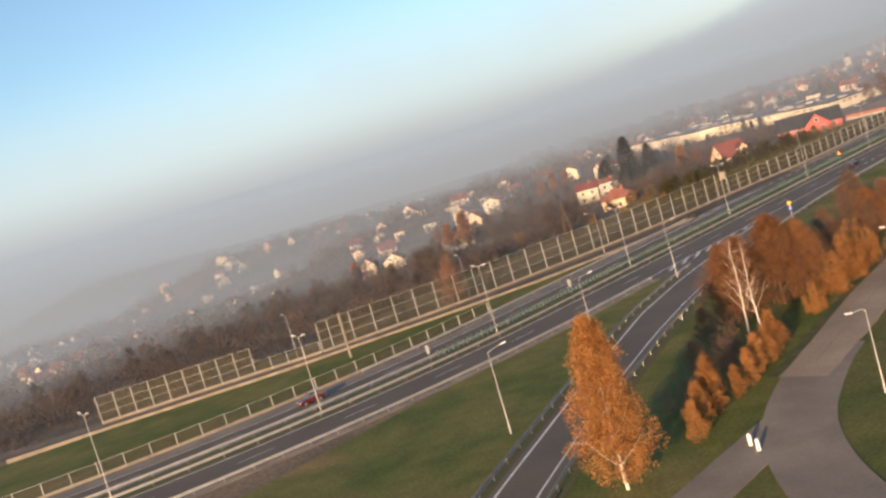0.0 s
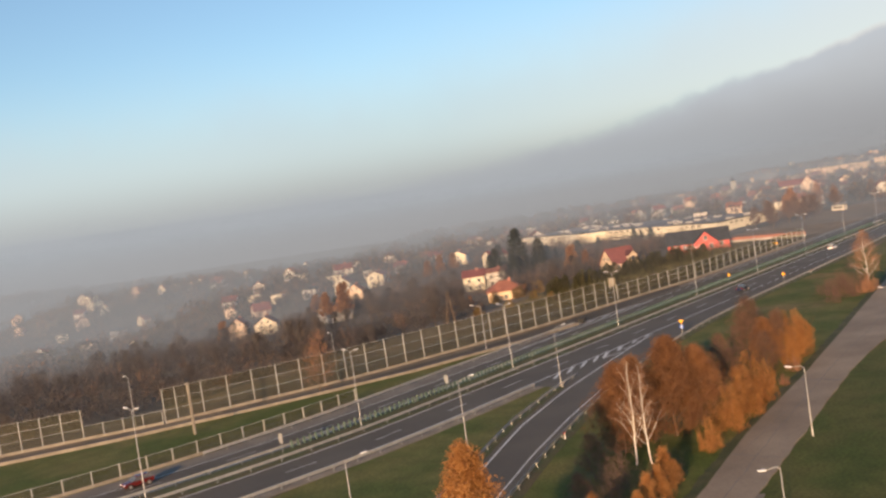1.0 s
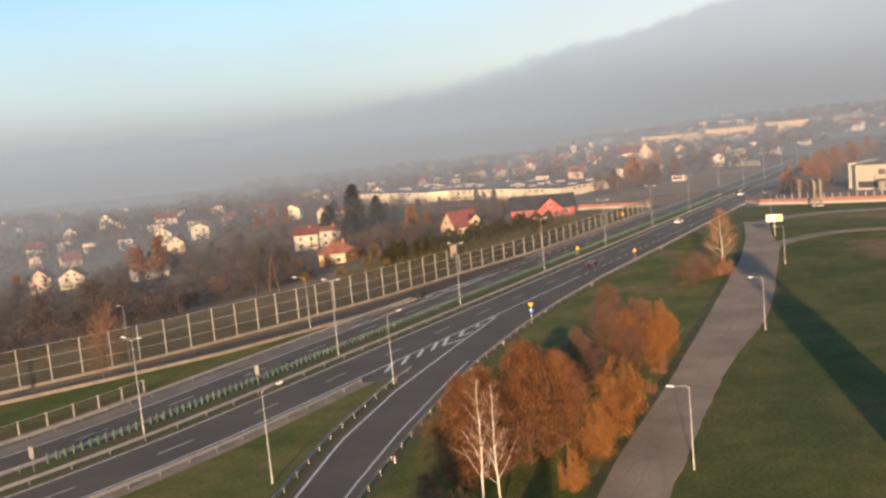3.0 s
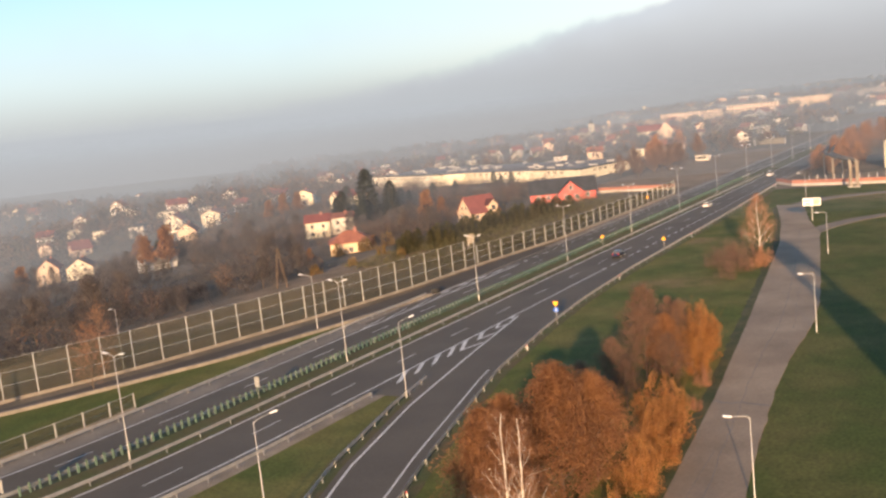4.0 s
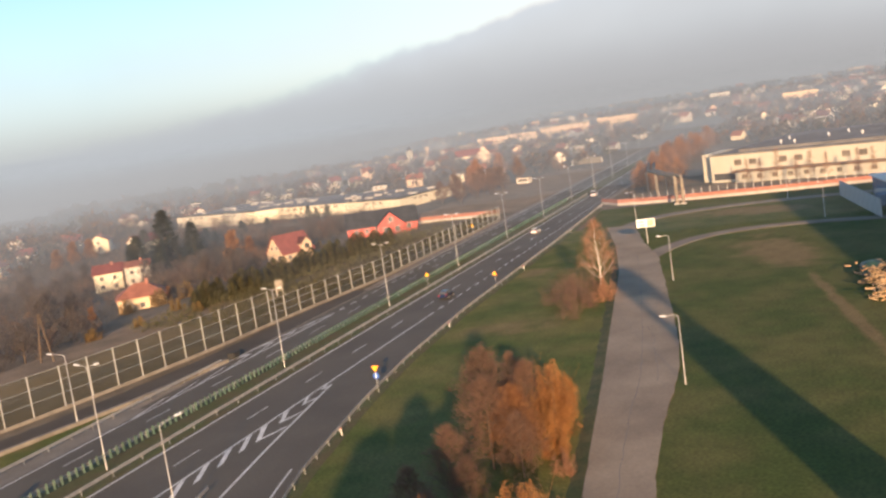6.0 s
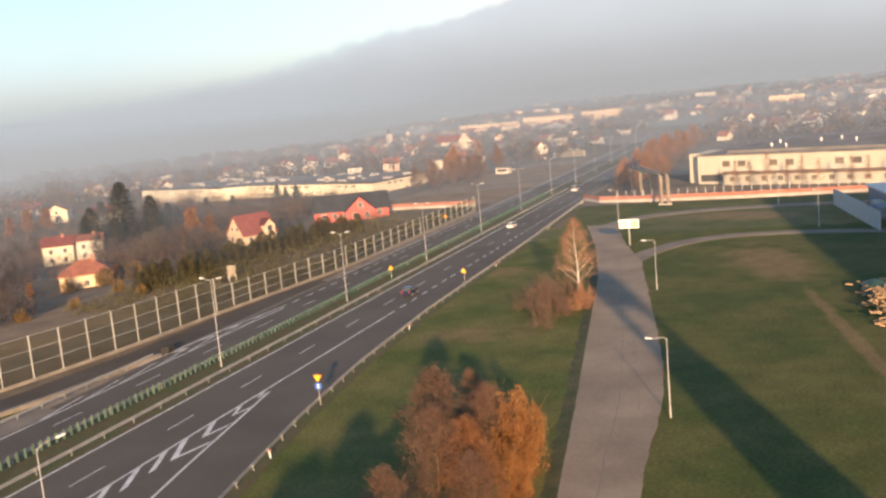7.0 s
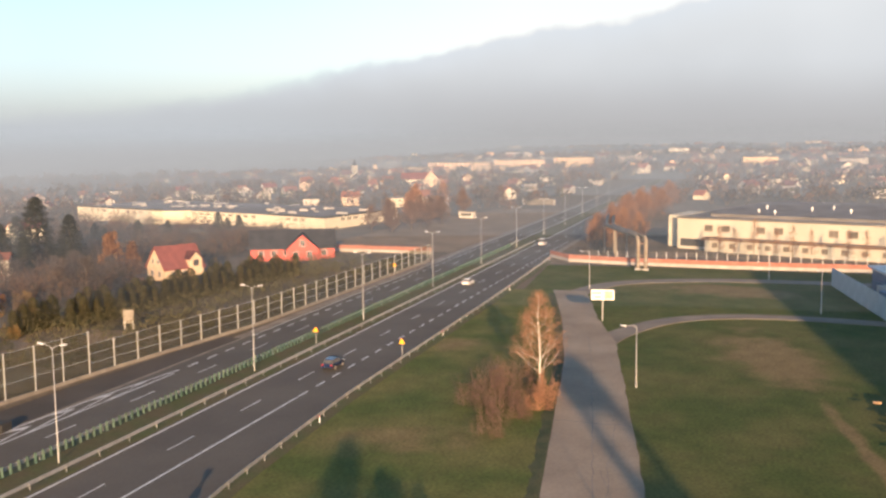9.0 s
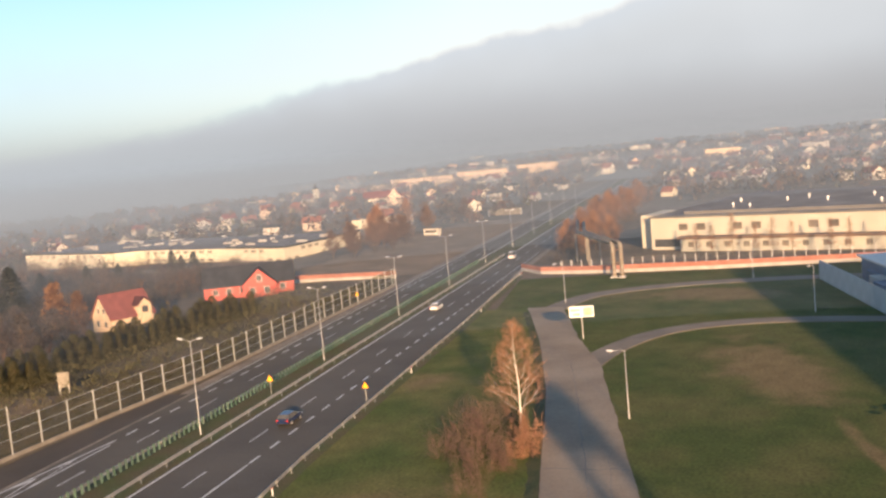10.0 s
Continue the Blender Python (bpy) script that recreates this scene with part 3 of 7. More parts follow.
def markings():
    vs, fs = [], []
    zz = 0.075
    def line(d, x0, x1, w):
        path_strip(vs, fs, [along(x, d) for x in np.linspace(x0, x1, max(2, int((x1 - x0) / 6)))], w, zz)
    line(-3.75, 0, 900, 0.3)
    line(-12.05, 0, 229, 0.26)
    line(3.9, 0, 900, 0.24)
    line(10.3, 0, 236, 0.26)
    x = 9.0
    while x < 620:
        line(-8.2, x, x + 5.0, 0.17)
        line(7.2, x, x + 5.0, 0.17)
        x += 15.2
    x = 229.5
    while x < 420:
        line(-12.0, x, x + 2.6, 0.30)
        x += 5.2
    x = 240
    while x < 420:
        line(10.7, x, x + 2.6, 0.30)
        x += 5.2
    line(12.6, 262, 600, 0.2)
    # slip road
    xs = np.linspace(10, 190, 40)
    path_strip(vs, fs, [(q, lerp_line(RAMP_L, q)) for q in xs], 0.28, zz)
    path_strip(vs, fs, [(q, lerp_line(RAMP_R, q) + 0.9) for q in np.linspace(10, 160, 40)], 0.2, zz)
    # chevrons of the joining gore
    def arm(p, q, w):
        k = len(vs)
        vs.extend([(p[0], p[1], zz), (p[0] + w, p[1], zz), (q[0] + w, q[1], zz), (q[0], q[1], zz)])
        fs.append((k, k + 1, k + 2, k + 3) if q[1] > p[1] else (k + 3, k + 2, k + 1, k))
    for q in (151.6, 156.0, 160.4, 164.7):
        arm((q, -14.2), (q + 4.7, -12.25), 1.35)
    for q, y, left, right in ((168.0, -14.35, 4.9, -15.5), (174.3, -13.8, 3.9, -14.6), (181.1, -13.2, 2.9, -13.85), (187.4, -12.7, 2.0, -13.05)):
        w = 1.45 if q < 180 else 1.2
        arm((q, y), (q + left, -12.25), w)
        arm((q, y), (q + left * 0.9, right), w)
    # chevrons of the exit gore
    top = [(178, 15.2), (192, 13.6), (206, 13.2), (222, 12.5), (238, 10.8)]
    path_strip(vs, fs, [(q, lerp_line(top, q)) for q in np.linspace(200, 238, 10)], 0.26, zz)
    for q in (176.0, 183.5, 191.0, 198.5, 206.0, 213.0, 219.5):
        tip = q + 10.0
        y = min(11.9, (lerp_line(top, tip) + 10.5) / 2 + 0.2)
        arm((q, 10.3), (tip, y), 1.5)
        if q > 195:
            arm((tip - 2.2, lerp_line(top, tip - 2.2) - 0.15), (tip, y), 1.5)
    ob = from_data("lane_markings", vs, fs, M["marking"])
    tagged(ob, "white painted lane lines and chevrons, slightly worn", "road marking", kind="structure")


def cracks():
    vs, fs = [], []
    rng = random.Random(5)
    pts = [(x, (lerp_line(SERVICE_L, x) * 0.5 + lerp_line(SERVICE_R, x) * 0.5) + rng.uniform(-0.12, 0.12)) for x in np.linspace(100, 275, 90)]
    path_strip(vs, fs, pts, 0.07, 0.125)
    for x0, x1, k0, k1 in ((118, 140, 0.2, 0.4), (186, 214, 0.75, 0.6), (205, 232, 0.62, 0.8)):
        n = int((x1 - x0) / 1.2)
        line = []
        for i in range(n):
            x, k = x0 + (x1 - x0) * i / n, k0 + (k1 - k0) * i / n + 0.05 * noise.noise(Vector((i * 0.21, x0, 0.0)))
            line.append((x, lerp_line(SERVICE_L, x) * (1 - k) + lerp_line(SERVICE_R, x) * k))
        path_strip(vs, fs, line, 0.05, 0.1255)
    for x in (118, 153, 228):
        a, b = lerp_line(SERVICE_L, x) - 0.1, lerp_line(SERVICE_R, x) + 0.1
        path_strip(vs, fs, [(x + rng.uniform(-0.3, 0.3), a + (b - a) * k / 6) for k in range(7)], 0.14 if x != 153 else 0.34, 0.1265)
    ob = from_data("tar_joints", vs, fs, M["tar"])
    tagged(ob, "dark tar joints and cracks across the service road", "crack", kind="structure")


roads()
markings()
cracks()


# ---- guardrails and fences ----
def guardrail(pts, label, gap=4.0, z0=0.0):
    """A steel beam rail on posts along points."""
    root = empty("guardrail")
    pts = [Vector((p[0], p[1], z0)) for p in pts]
    vs, fs = [], []
    prof = [(0.0, 0.42), (0.06, 0.49), (0.0, 0.60), (0.06, 0.71), (0.0, 0.80), (-0.035, 0.80), (-0.035, 0.42)]
    n = len(prof)
    for i, p in enumerate(pts):
        d = (pts[min(i + 1, len(pts) - 1)] - pts[max(i - 1, 0)]).normalized()
        nr = Vector((-d.y, d.x, 0))
        for o, h in prof:
            vs.append(p + nr * o + Vector((0, 0, h)))
        if i:
            k = (i - 1) * n
            fs += [(k + j, k + (j + 1) % n, k + n + (j + 1) % n, k + n + j) for j in range(n)]
    from_data("beam", vs, fs, M["steel"], root)
    first, run = None, 0.0
    for i in range(len(pts) - 1):
        seg = pts[i + 1] - pts[i]
        while run < seg.length:
            p = pts[i] + seg.normalized() * run
            m = pose(p.x, p.y, p.z, 0, 0, math.degrees(math.atan2(seg.y, seg.x)))
            if first is None:
                first = boxed("rail_post", (-0.045, 0.045, -0.12, -0.036, -0.2, 0.66), M["steel"], root, m=m)
            else:
                again(first, root, m)
            run += gap
        run -= seg.length
    return tagged(root, label, "guardrail", "guardrails")


guardrail([along(x, -14.4) for x in np.arange(10, 150, 4)], "galvanised steel guardrail along the motorway")
guardrail([(x, lerp_line(RAMP_R, x) - 1.0) for x in np.arange(10, 378, 4)], "galvanised steel guardrail along the slip road")
guardrail([(x, lerp_line(RAMP_L, x) + 1.8) for x in np.arange(10, 158, 4)], "galvanised steel guardrail on the inner side of the slip road")
guardrail([along(x, -2.5) for x in np.arange(10, 420, 5)], "steel guardrail in the central reservation", 5.0, 0.1)
guardrail([along(x, 2.6) for x in np.arange(10, 420, 5)], "steel guardrail in the central reservation", 5.0, 0.1)
guardrail([along(x, 13.9) for x in np.arange(100, 206, 4)], "steel guardrail between motorway and exit ramp")


def glare_fence():
    root = empty("glare_fence")
    rng = random.Random(3)
    bm = bmesh.new()
    box(bm, -0.025, 0.025, -0.13, 0.13, 0.0, 1.1, bevel=0.01)
    first = part("slat", bm, M["green_paint"], root)
    x, k = 108.0, 0
    while x < 400:
        p = along(x, 1.7)
        m = pose(p[0], p[1], 0.35, 0, 0, 35 + rng.uniform(-8, 8))
        if k == 0:
            first.matrix_basis = m
        else:
            again(first, root, m)
        k += 1
        x += 1.12
    vs, fs = [], []
    for h in (0.4, 0.95):
        tube(vs, fs, [(*along(q, 1.7), h) for q in np.arange(108, 401, 4)], [0.022] * len(np.arange(108, 401, 4)), 4)
    from_data("fence_rail", vs, fs, M["green_paint"], root)
    tagged(root, "dark green slatted anti-glare fence in the central reservation", "fence")


glare_fence()


def noise_barrier(pts, height_at, label, bay=4.0, rails=3, plinth=0.5, joints=(), anchor=None):
    """Posts, glass panes, rails and a concrete plinth along points."""
    root = empty("noise_barrier")
    cum = [0.0]
    for a, b in zip(pts, pts[1:]):
        cum.append(cum[-1] + math.dist(a, b))
    xs = [p[0] for p in pts]
    s0 = 0.0 if anchor is None else float(np.interp(anchor, xs, cum))
    marks = [s0 + bay * k for k in range(-200, 201) if 0 <= s0 + bay * k <= cum[-1]]
    marks += [float(np.interp(x, xs, cum)) for x in joints]
    marks = sorted(set([0.0] + marks + [cum[-1]]))
    marks = [m for i, m in enumerate(marks) if i == 0 or m - marks[i - 1] > 1.0]
    n = len(marks) - 1
    ps = []
    for s in marks:
        ps.append(Vector((np.interp(s, cum, [p[0] for p in pts]), np.interp(s, cum, [p[1] for p in pts]), 0)))
    shared = {}
    def piece(kind, h, material, dims, m):
        key = (kind, round(h, 2))
        if key in shared:
            return again(shared[key], root, m)
        bm = bmesh.new()
        box(bm, *dims)
        ob = part(kind, bm, material, root)
        ob.matrix_basis = m
        shared[key] = ob
        return ob
    for i, p in enumerate(ps):
        q = ps[min(i + 1, n)]
        o = ps[max(i - 1, 0)]
        hr = height_at(p.x)
        hl = height_at(o.x)
        d = (q - p) if i < n else (p - o)
        ang = math.degrees(math.atan2(d.y, d.x))
        m = pose(p.x, p.y, 0, 0, 0, ang)
        h = max(hr, hl) if i < n else hl
        piece("barrier_post", h, M["post"], (-0.06, 0.06, -0.09, 0.09, -0.3, h + 0.1), m)
        if i == n:
            continue
        L = d.length
        mm = pose(p.x, p.y, 0, 0, 0, ang) @ Matrix.Diagonal((L / bay, 1, 1, 1))
        piece("plinth", plinth, M["plinth"], (0.02, bay - 0.02, -0.11, 0.11, -0.3, plinth), mm)
        rows = rails if hr > 3.5 else 1
        for r in range(rows):
            z0 = plinth + 0.05 + (hr - plinth) * r / rows
            z1 = plinth + 0.0 + (hr - plinth) * (r + 1) / rows
            piece("barrier_pane", hr * 10 + r, M["pane"], (0.10, bay - 0.10, -0.012, 0.012, z0, z1), mm)
            piece("barrier_rail", hr * 10 + r + 0.5, M["post"], (0.10, bay - 0.10, -0.025, 0.025, z1 - 0.01, z1 + 0.035), mm)
    return tagged(root, label, "noise barrier", "noise barriers")


def tall(x):
    if x < 104:
        return 5.4
    if x < 114:
        return 2.5
    if x < 231:
        return 6.3
    return 4.5


noise_barrier(smooth_path([(x, y, 0) for x, y in BARRIER if x >= 116], 4), tall, "tall glazed noise barrier with pale concrete posts", 4.85, joints=(164.4, 178.0), anchor=231.2)
noise_barrier(smooth_path([(x, y, 0) for x, y in BARRIER if 78 <= x <= 116], 4), tall, "lower stretch of glazed noise barrier with pale concrete posts", 3.4)
noise_barrier([along(x, 15.7) for x in np.arange(20, 137, 5)], lambda x: 2.2, "low glazed noise barrier with pale concrete posts", 4.0, rails=1, plinth=0.45)


# ---- street lamps ----
def lamp(kind_height, arms, reach, lift=0.5):
    root = empty("street_lamp")
    vs, fs = [], []
    tube(vs, fs, [(0, 0, -0.1), (0, 0, 0.9), (0, 0, 0.95), (0, 0, kind_height)], [0.095, 0.095, 0.068, 0.038], 8)
    from_data("pole", vs, fs, M["pole"], root, smooth=True)
    for sgn in arms:
        vs, fs = [], []
        tube(vs, fs, [(0, 0, kind_height - 0.15), (0, sgn * 0.3, kind_height + 0.12), (0, sgn * reach, kind_height + lift)], [0.04, 0.036, 0.03], 6)
        arm = from_data("arm", vs, fs, M["pole"], root, smooth=True)
        bm = bmesh.new()
        box(bm, -0.14, 0.14, -0.34, 0.38, -0.07, 0.07, bevel=0.04)
        head = part("lamp_head", bm, M["lamp_head"], arm, "pale grey lamp head")
        head.matrix_basis = pose(0, sgn * (reach + 0.3), kind_height + lift + 0.03, 8 * sgn, 0, 0)
    return root


double = tagged(lamp(11.8, (-1, 1), 1.05, 0.32), "tall grey double-armed motorway lamp in the central reservation", "street lamp", "motorway lamps")
double.matrix_basis = pose(85, along(85, 0)[1], 0.1)
for x in (55, 120, 160, 200, 240, 280, 320, 360, 400, 440, 480, 520, 560, 600):
    p = along(x, 0)
    copy_thing(double, pose(p[0], p[1], 0.1))
single = tagged(lamp(9.6, (1,), 1.6, 0.4), "grey single-armed lamp beside the slip road", "street lamp", "slip road lamps")
single.matrix_basis = pose(146.8, -19.1, 0, 0, 0, -115)
for x, y, a in ((111.5, -27.5, -118), (80, -39, -118), (176, 18.2, 20), (150, 36.5, 120), (112, 50, 130)):
    copy_thing(single, pose(x, y, 0, 0, 0, a))
small = tagged(lamp(8.0, (1,), 1.4, 0.12), "slim grey single-armed lamp beside the service road", "street lamp", "service road lamps")
small.matrix_basis = pose(184.6, -60.6, 0, 0, 0, 20)
for x, y, a in ((245.3, -52.2, 20), (126.5, -66.0, 20), (306.4, -78.6, 60), (347.6, -70.5, 90), (326.5, -33.4, 20), (91.5, -76, 60)):
    copy_thing(small, pose(x, y, 0, 0, 0, a))


# ---- plants ----
def leaves(vs, fs, rng, centre, spread, n, size, flat=1.0, shell=0.35):
    """Appends n small leaf clumps round a centre, thinner towards the middle, with an uneven outline."""
    cx, cy, cz = centre
    for _ in range(n):
        u = Vector((rng.gauss(0, 1), rng.gauss(0, 1), rng.gauss(0, 1)))
        u.normalize()
        r = (shell + (1 - shell) * rng.random() ** 0.6)
        bumpy = 1 + 0.35 * noise.noise(Vector((u.x * 2.2 + cx, u.y * 2.2 + cy, u.z * 2.2 + cz)))
        p = Vector((cx + u.x * spread[0] * r * bumpy, cy + u.y * spread[1] * r * bumpy, cz + u.z * spread[2] * r * bumpy))
        a = Vector((rng.gauss(0, 1), rng.gauss(0, 1), rng.gauss(0, 1) * flat))
        a.normalize()
        b = a.cross(Vector((rng.gauss(0, 1), rng.gauss(0, 1), rng.gauss(0, 1))))
        b.normalize()
        s = size * rng.uniform(0.6, 1.3)
        k = len(vs)
        vs += [p - a * s, p - b * s * 0.55, p + a * s, p + b * s * 0.55]
        fs.append((k, k + 1, k + 2, k + 3))


def twigs(vs, fs, rng, start, d, length, n, width):
    """Appends n thin twigs that stand off a limb."""
    start, d = Vector(start), Vector(d).normalized()
    for _ in range(n):
        p = start + d * length * rng.uniform(0.15, 1.0)
        w = (d + Vector((rng.gauss(0, 0.6), rng.gauss(0, 0.6), rng.gauss(0.15, 0.5)))).normalized()
        side = w.cross(Vector((rng.gauss(0, 1), rng.gauss(0, 1), rng.gauss(0, 1)))).normalized() * width
        q = p + w * length * rng.uniform(0.25, 0.6)
        k = len(vs)
        vs += [p - side, p + side, q + side * 0.3, q - side * 0.3]
        fs.append((k, k + 1, k + 2, k + 3))


def limbs(rng, h, r0, n, lean=0.05, first=0.25, reach=0.3, up=0.8, sides=6, kids=3):
    """The tapered trunk of a tree with its limbs: vertices, faces, and the limbs' ends."""
    vs, fs, ends = [], [], []
    pts, rad, p = [], [], Vector((0, 0, -0.3))
    for i in range(9):
        t = i / 8
        pts.append(p.copy())
        rad.append(r0 * (1 - 0.9 * t) + 0.01)
        p += Vector((rng.gauss(0, lean) * h / 8, rng.gauss(0, lean) * h / 8, h / 8))
    tube(vs, fs, pts, rad, sides + 1)
    for i in range(n):
        t = first + (0.96 - first) * (i + rng.random() * 0.6) / n
        k = min(7, int(t * 8))
        a = pts[k].lerp(pts[k + 1], t * 8 - k)
        ang = i * 2.4 + rng.uniform(-0.4, 0.4)
        le = h * reach * (1.15 - t) * rng.uniform(0.7, 1.15)
        d = Vector((math.cos(ang), math.sin(ang), up * rng.uniform(0.7, 1.3))).normalized()
        b = a + d * le * 0.5
        c = b + (d + Vector((0, 0, 0.25))).normalized() * le * 0.5
        rr = max(0.010, r0 * (1 - 0.9 * t) * 0.36)
        tube(vs, fs, [a, b, c], [rr, rr * 0.65, rr * 0.2], 4)
        ends.append((a, b, c, le))
        for _ in range(kids):
            q = a.lerp(c, rng.uniform(0.35, 0.9))
            d2 = (d + Vector((rng.gauss(0, 0.6), rng.gauss(0, 0.6), rng.gauss(0.1, 0.4)))).normalized()
            e = q + d2 * le * rng.uniform(0.3, 0.55)
            tube(vs, fs, [q, e], [rr * 0.45, rr * 0.12], 3)
            ends.append((q, q.lerp(e, 0.5), e, le * 0.5))
    return vs, fs, ends


def tree(name, seed, h, r0, bark, leaf, n_limbs, per_end, size, spread, first=0.25, reach=0.3, up=0.8, bare=0, twig_w=0.02, kids=3, droop=0.0, fill=0, wide=0.28, low=0.1, rough=0.75):
    """A tree: trunk with limbs, and a crown of many small leaf clumps or twigs."""
    rng = random.Random(seed)
    root = empty(name)
    vs, fs, ends = limbs(rng, h, r0, n_limbs, 0.05, first, reach, up, kids=kids)
    from_data("trunk", vs, fs, bark, root, smooth=True)
    vs, fs = [], []
    for a, b, c, le in ends:
        if bare:
            twigs(vs, fs, rng, a, c - a, max(0.6, (c - a).length), bare, twig_w)
        for q, w in ((b, 0.8), (c, 1.0)):
            leaves(vs, fs, rng, q - Vector((0, 0, droop * le)), (spread * w, spread * w, spread * w * (0.8 + droop)), per_end, size)
    for _ in range(fill):
        t = low + (1 - low) * rng.random() ** 0.9
        s = (t - low) / (1 - low)
        r = h * wide * min(1.0, (s + 0.14) * 2.8) * (1 - s) ** 0.62 * rng.uniform(0.5, 1.06)
        a = rng.uniform(0, 6.283)
        r *= 1 + rough * noise.noise(Vector((math.cos(a) * 2.1, math.sin(a) * 2.1, t * 7 + seed)))
        leaves(vs, fs, rng, (r * math.cos(a), r * math.sin(a), h * t), (0.55, 0.55, 0.6), 16, size, shell=0.05)
    from_data("crown", vs, fs, leaf, root)
    return root


def conifer(name, seed, h, width, n, size, leaf, tip=0.15, taper=0.85):
    rng = random.Random(seed)
    root = empty(name)
    vs, fs = [], []
    tube(vs, fs, [(0, 0, -0.3), (0, 0, h * 0.5), (0, 0, h * 0.98)], [0.02 * h, 0.012 * h, 0.01], 6)
    from_data("trunk", vs, fs, M["bark"], root)
    vs, fs = [], []
    for _ in range(n):
        t = rng.random() ** 1.4
        z = 0.05 * h + 0.95 * h * t
        tier = 0.8 + 0.2 * math.cos(z * 5.0)
        r = width * (1 - t) ** taper * tier * rng.uniform(0.45, 1.05) + tip * 0.3
        a = rng.uniform(0, 2 * math.pi)
        p = Vector((r * math.cos(a), r * math.sin(a), z - r * 0.25))
        d = Vector((math.cos(a), math.sin(a), rng.uniform(-0.6, 0.1))).normalized()
        s = d.cross(Vector((0, 0, 1))).normalized()
        L = size * rng.uniform(0.6, 1.3)
        k = len(vs)
        vs += [p - d * L, p - s * L * 0.4, p + d * L, p + s * L * 0.4]
        fs.append((k, k + 1, k + 2, k + 3))
    from_data("crown", vs, fs, leaf, root)
    return root


def shrub(name, seed, h, w, n, size, leaf, bare=0):
    """Several stems from the ground with leaf clumps."""
    rng = random.Random(seed)
    root = empty(name)
    tv, tf, lv, lf = [], [], [], []
    for i in range(16):
        a = rng.uniform(0, 6.283)
        out = ((i + 0.5) / 16) ** 0.7
        top = Vector((math.cos(a) * w * out, math.sin(a) * w * out, h * (1.05 - 0.6 * out * out) * rng.uniform(0.72, 1.08)))
        foot = Vector((top.x * 0.8, top.y * 0.8, -0.2))
        mid = foot.lerp(top, 0.5) + Vector((0, 0, 0.1 * h))
        if i % 6 == 0:
            tube(tv, tf, [foot, mid, top], [0.04, 0.025, 0.006], 4)
        if bare:
            twigs(lv, lf, rng, foot.lerp(top, 0.1), top - foot, h * 0.75, bare, 0.014)
        for k in range(6):
            q = foot.lerp(top, 0.16 + 0.155 * k) + Vector((rng.gauss(0, 0.07 * w), rng.gauss(0, 0.07 * w), 0))
            s = (0.34 - 0.035 * k) * w * rng.uniform(0.7, 1.15)
            leaves(lv, lf, rng, q, (s, s, max(0.11 * h, s * 1.2)), int(n / 96 * (1.3 - 0.12 * k)), size, shell=0.1)
    from_data("stem", tv, tf, M["bark"], root)
    from_data("foliage", lv, lf, leaf, root)
    return root


def put(ob, label, category, group, spots):
    """Places a plant at the first spot and copies of it at the others; a spot is x, y, scale, turn."""
    tagged(ob, label, category, group)
    for i, (x, y, s, a) in enumerate(spots):
        m = pose(x, y, terrain(x, y), 0, 0, a) @ Matrix.Scale(s, 4)
        if i == 0:
            ob.matrix_basis = m
        else:
            c = copy_thing(ob, m)
            c.matrix_basis = m


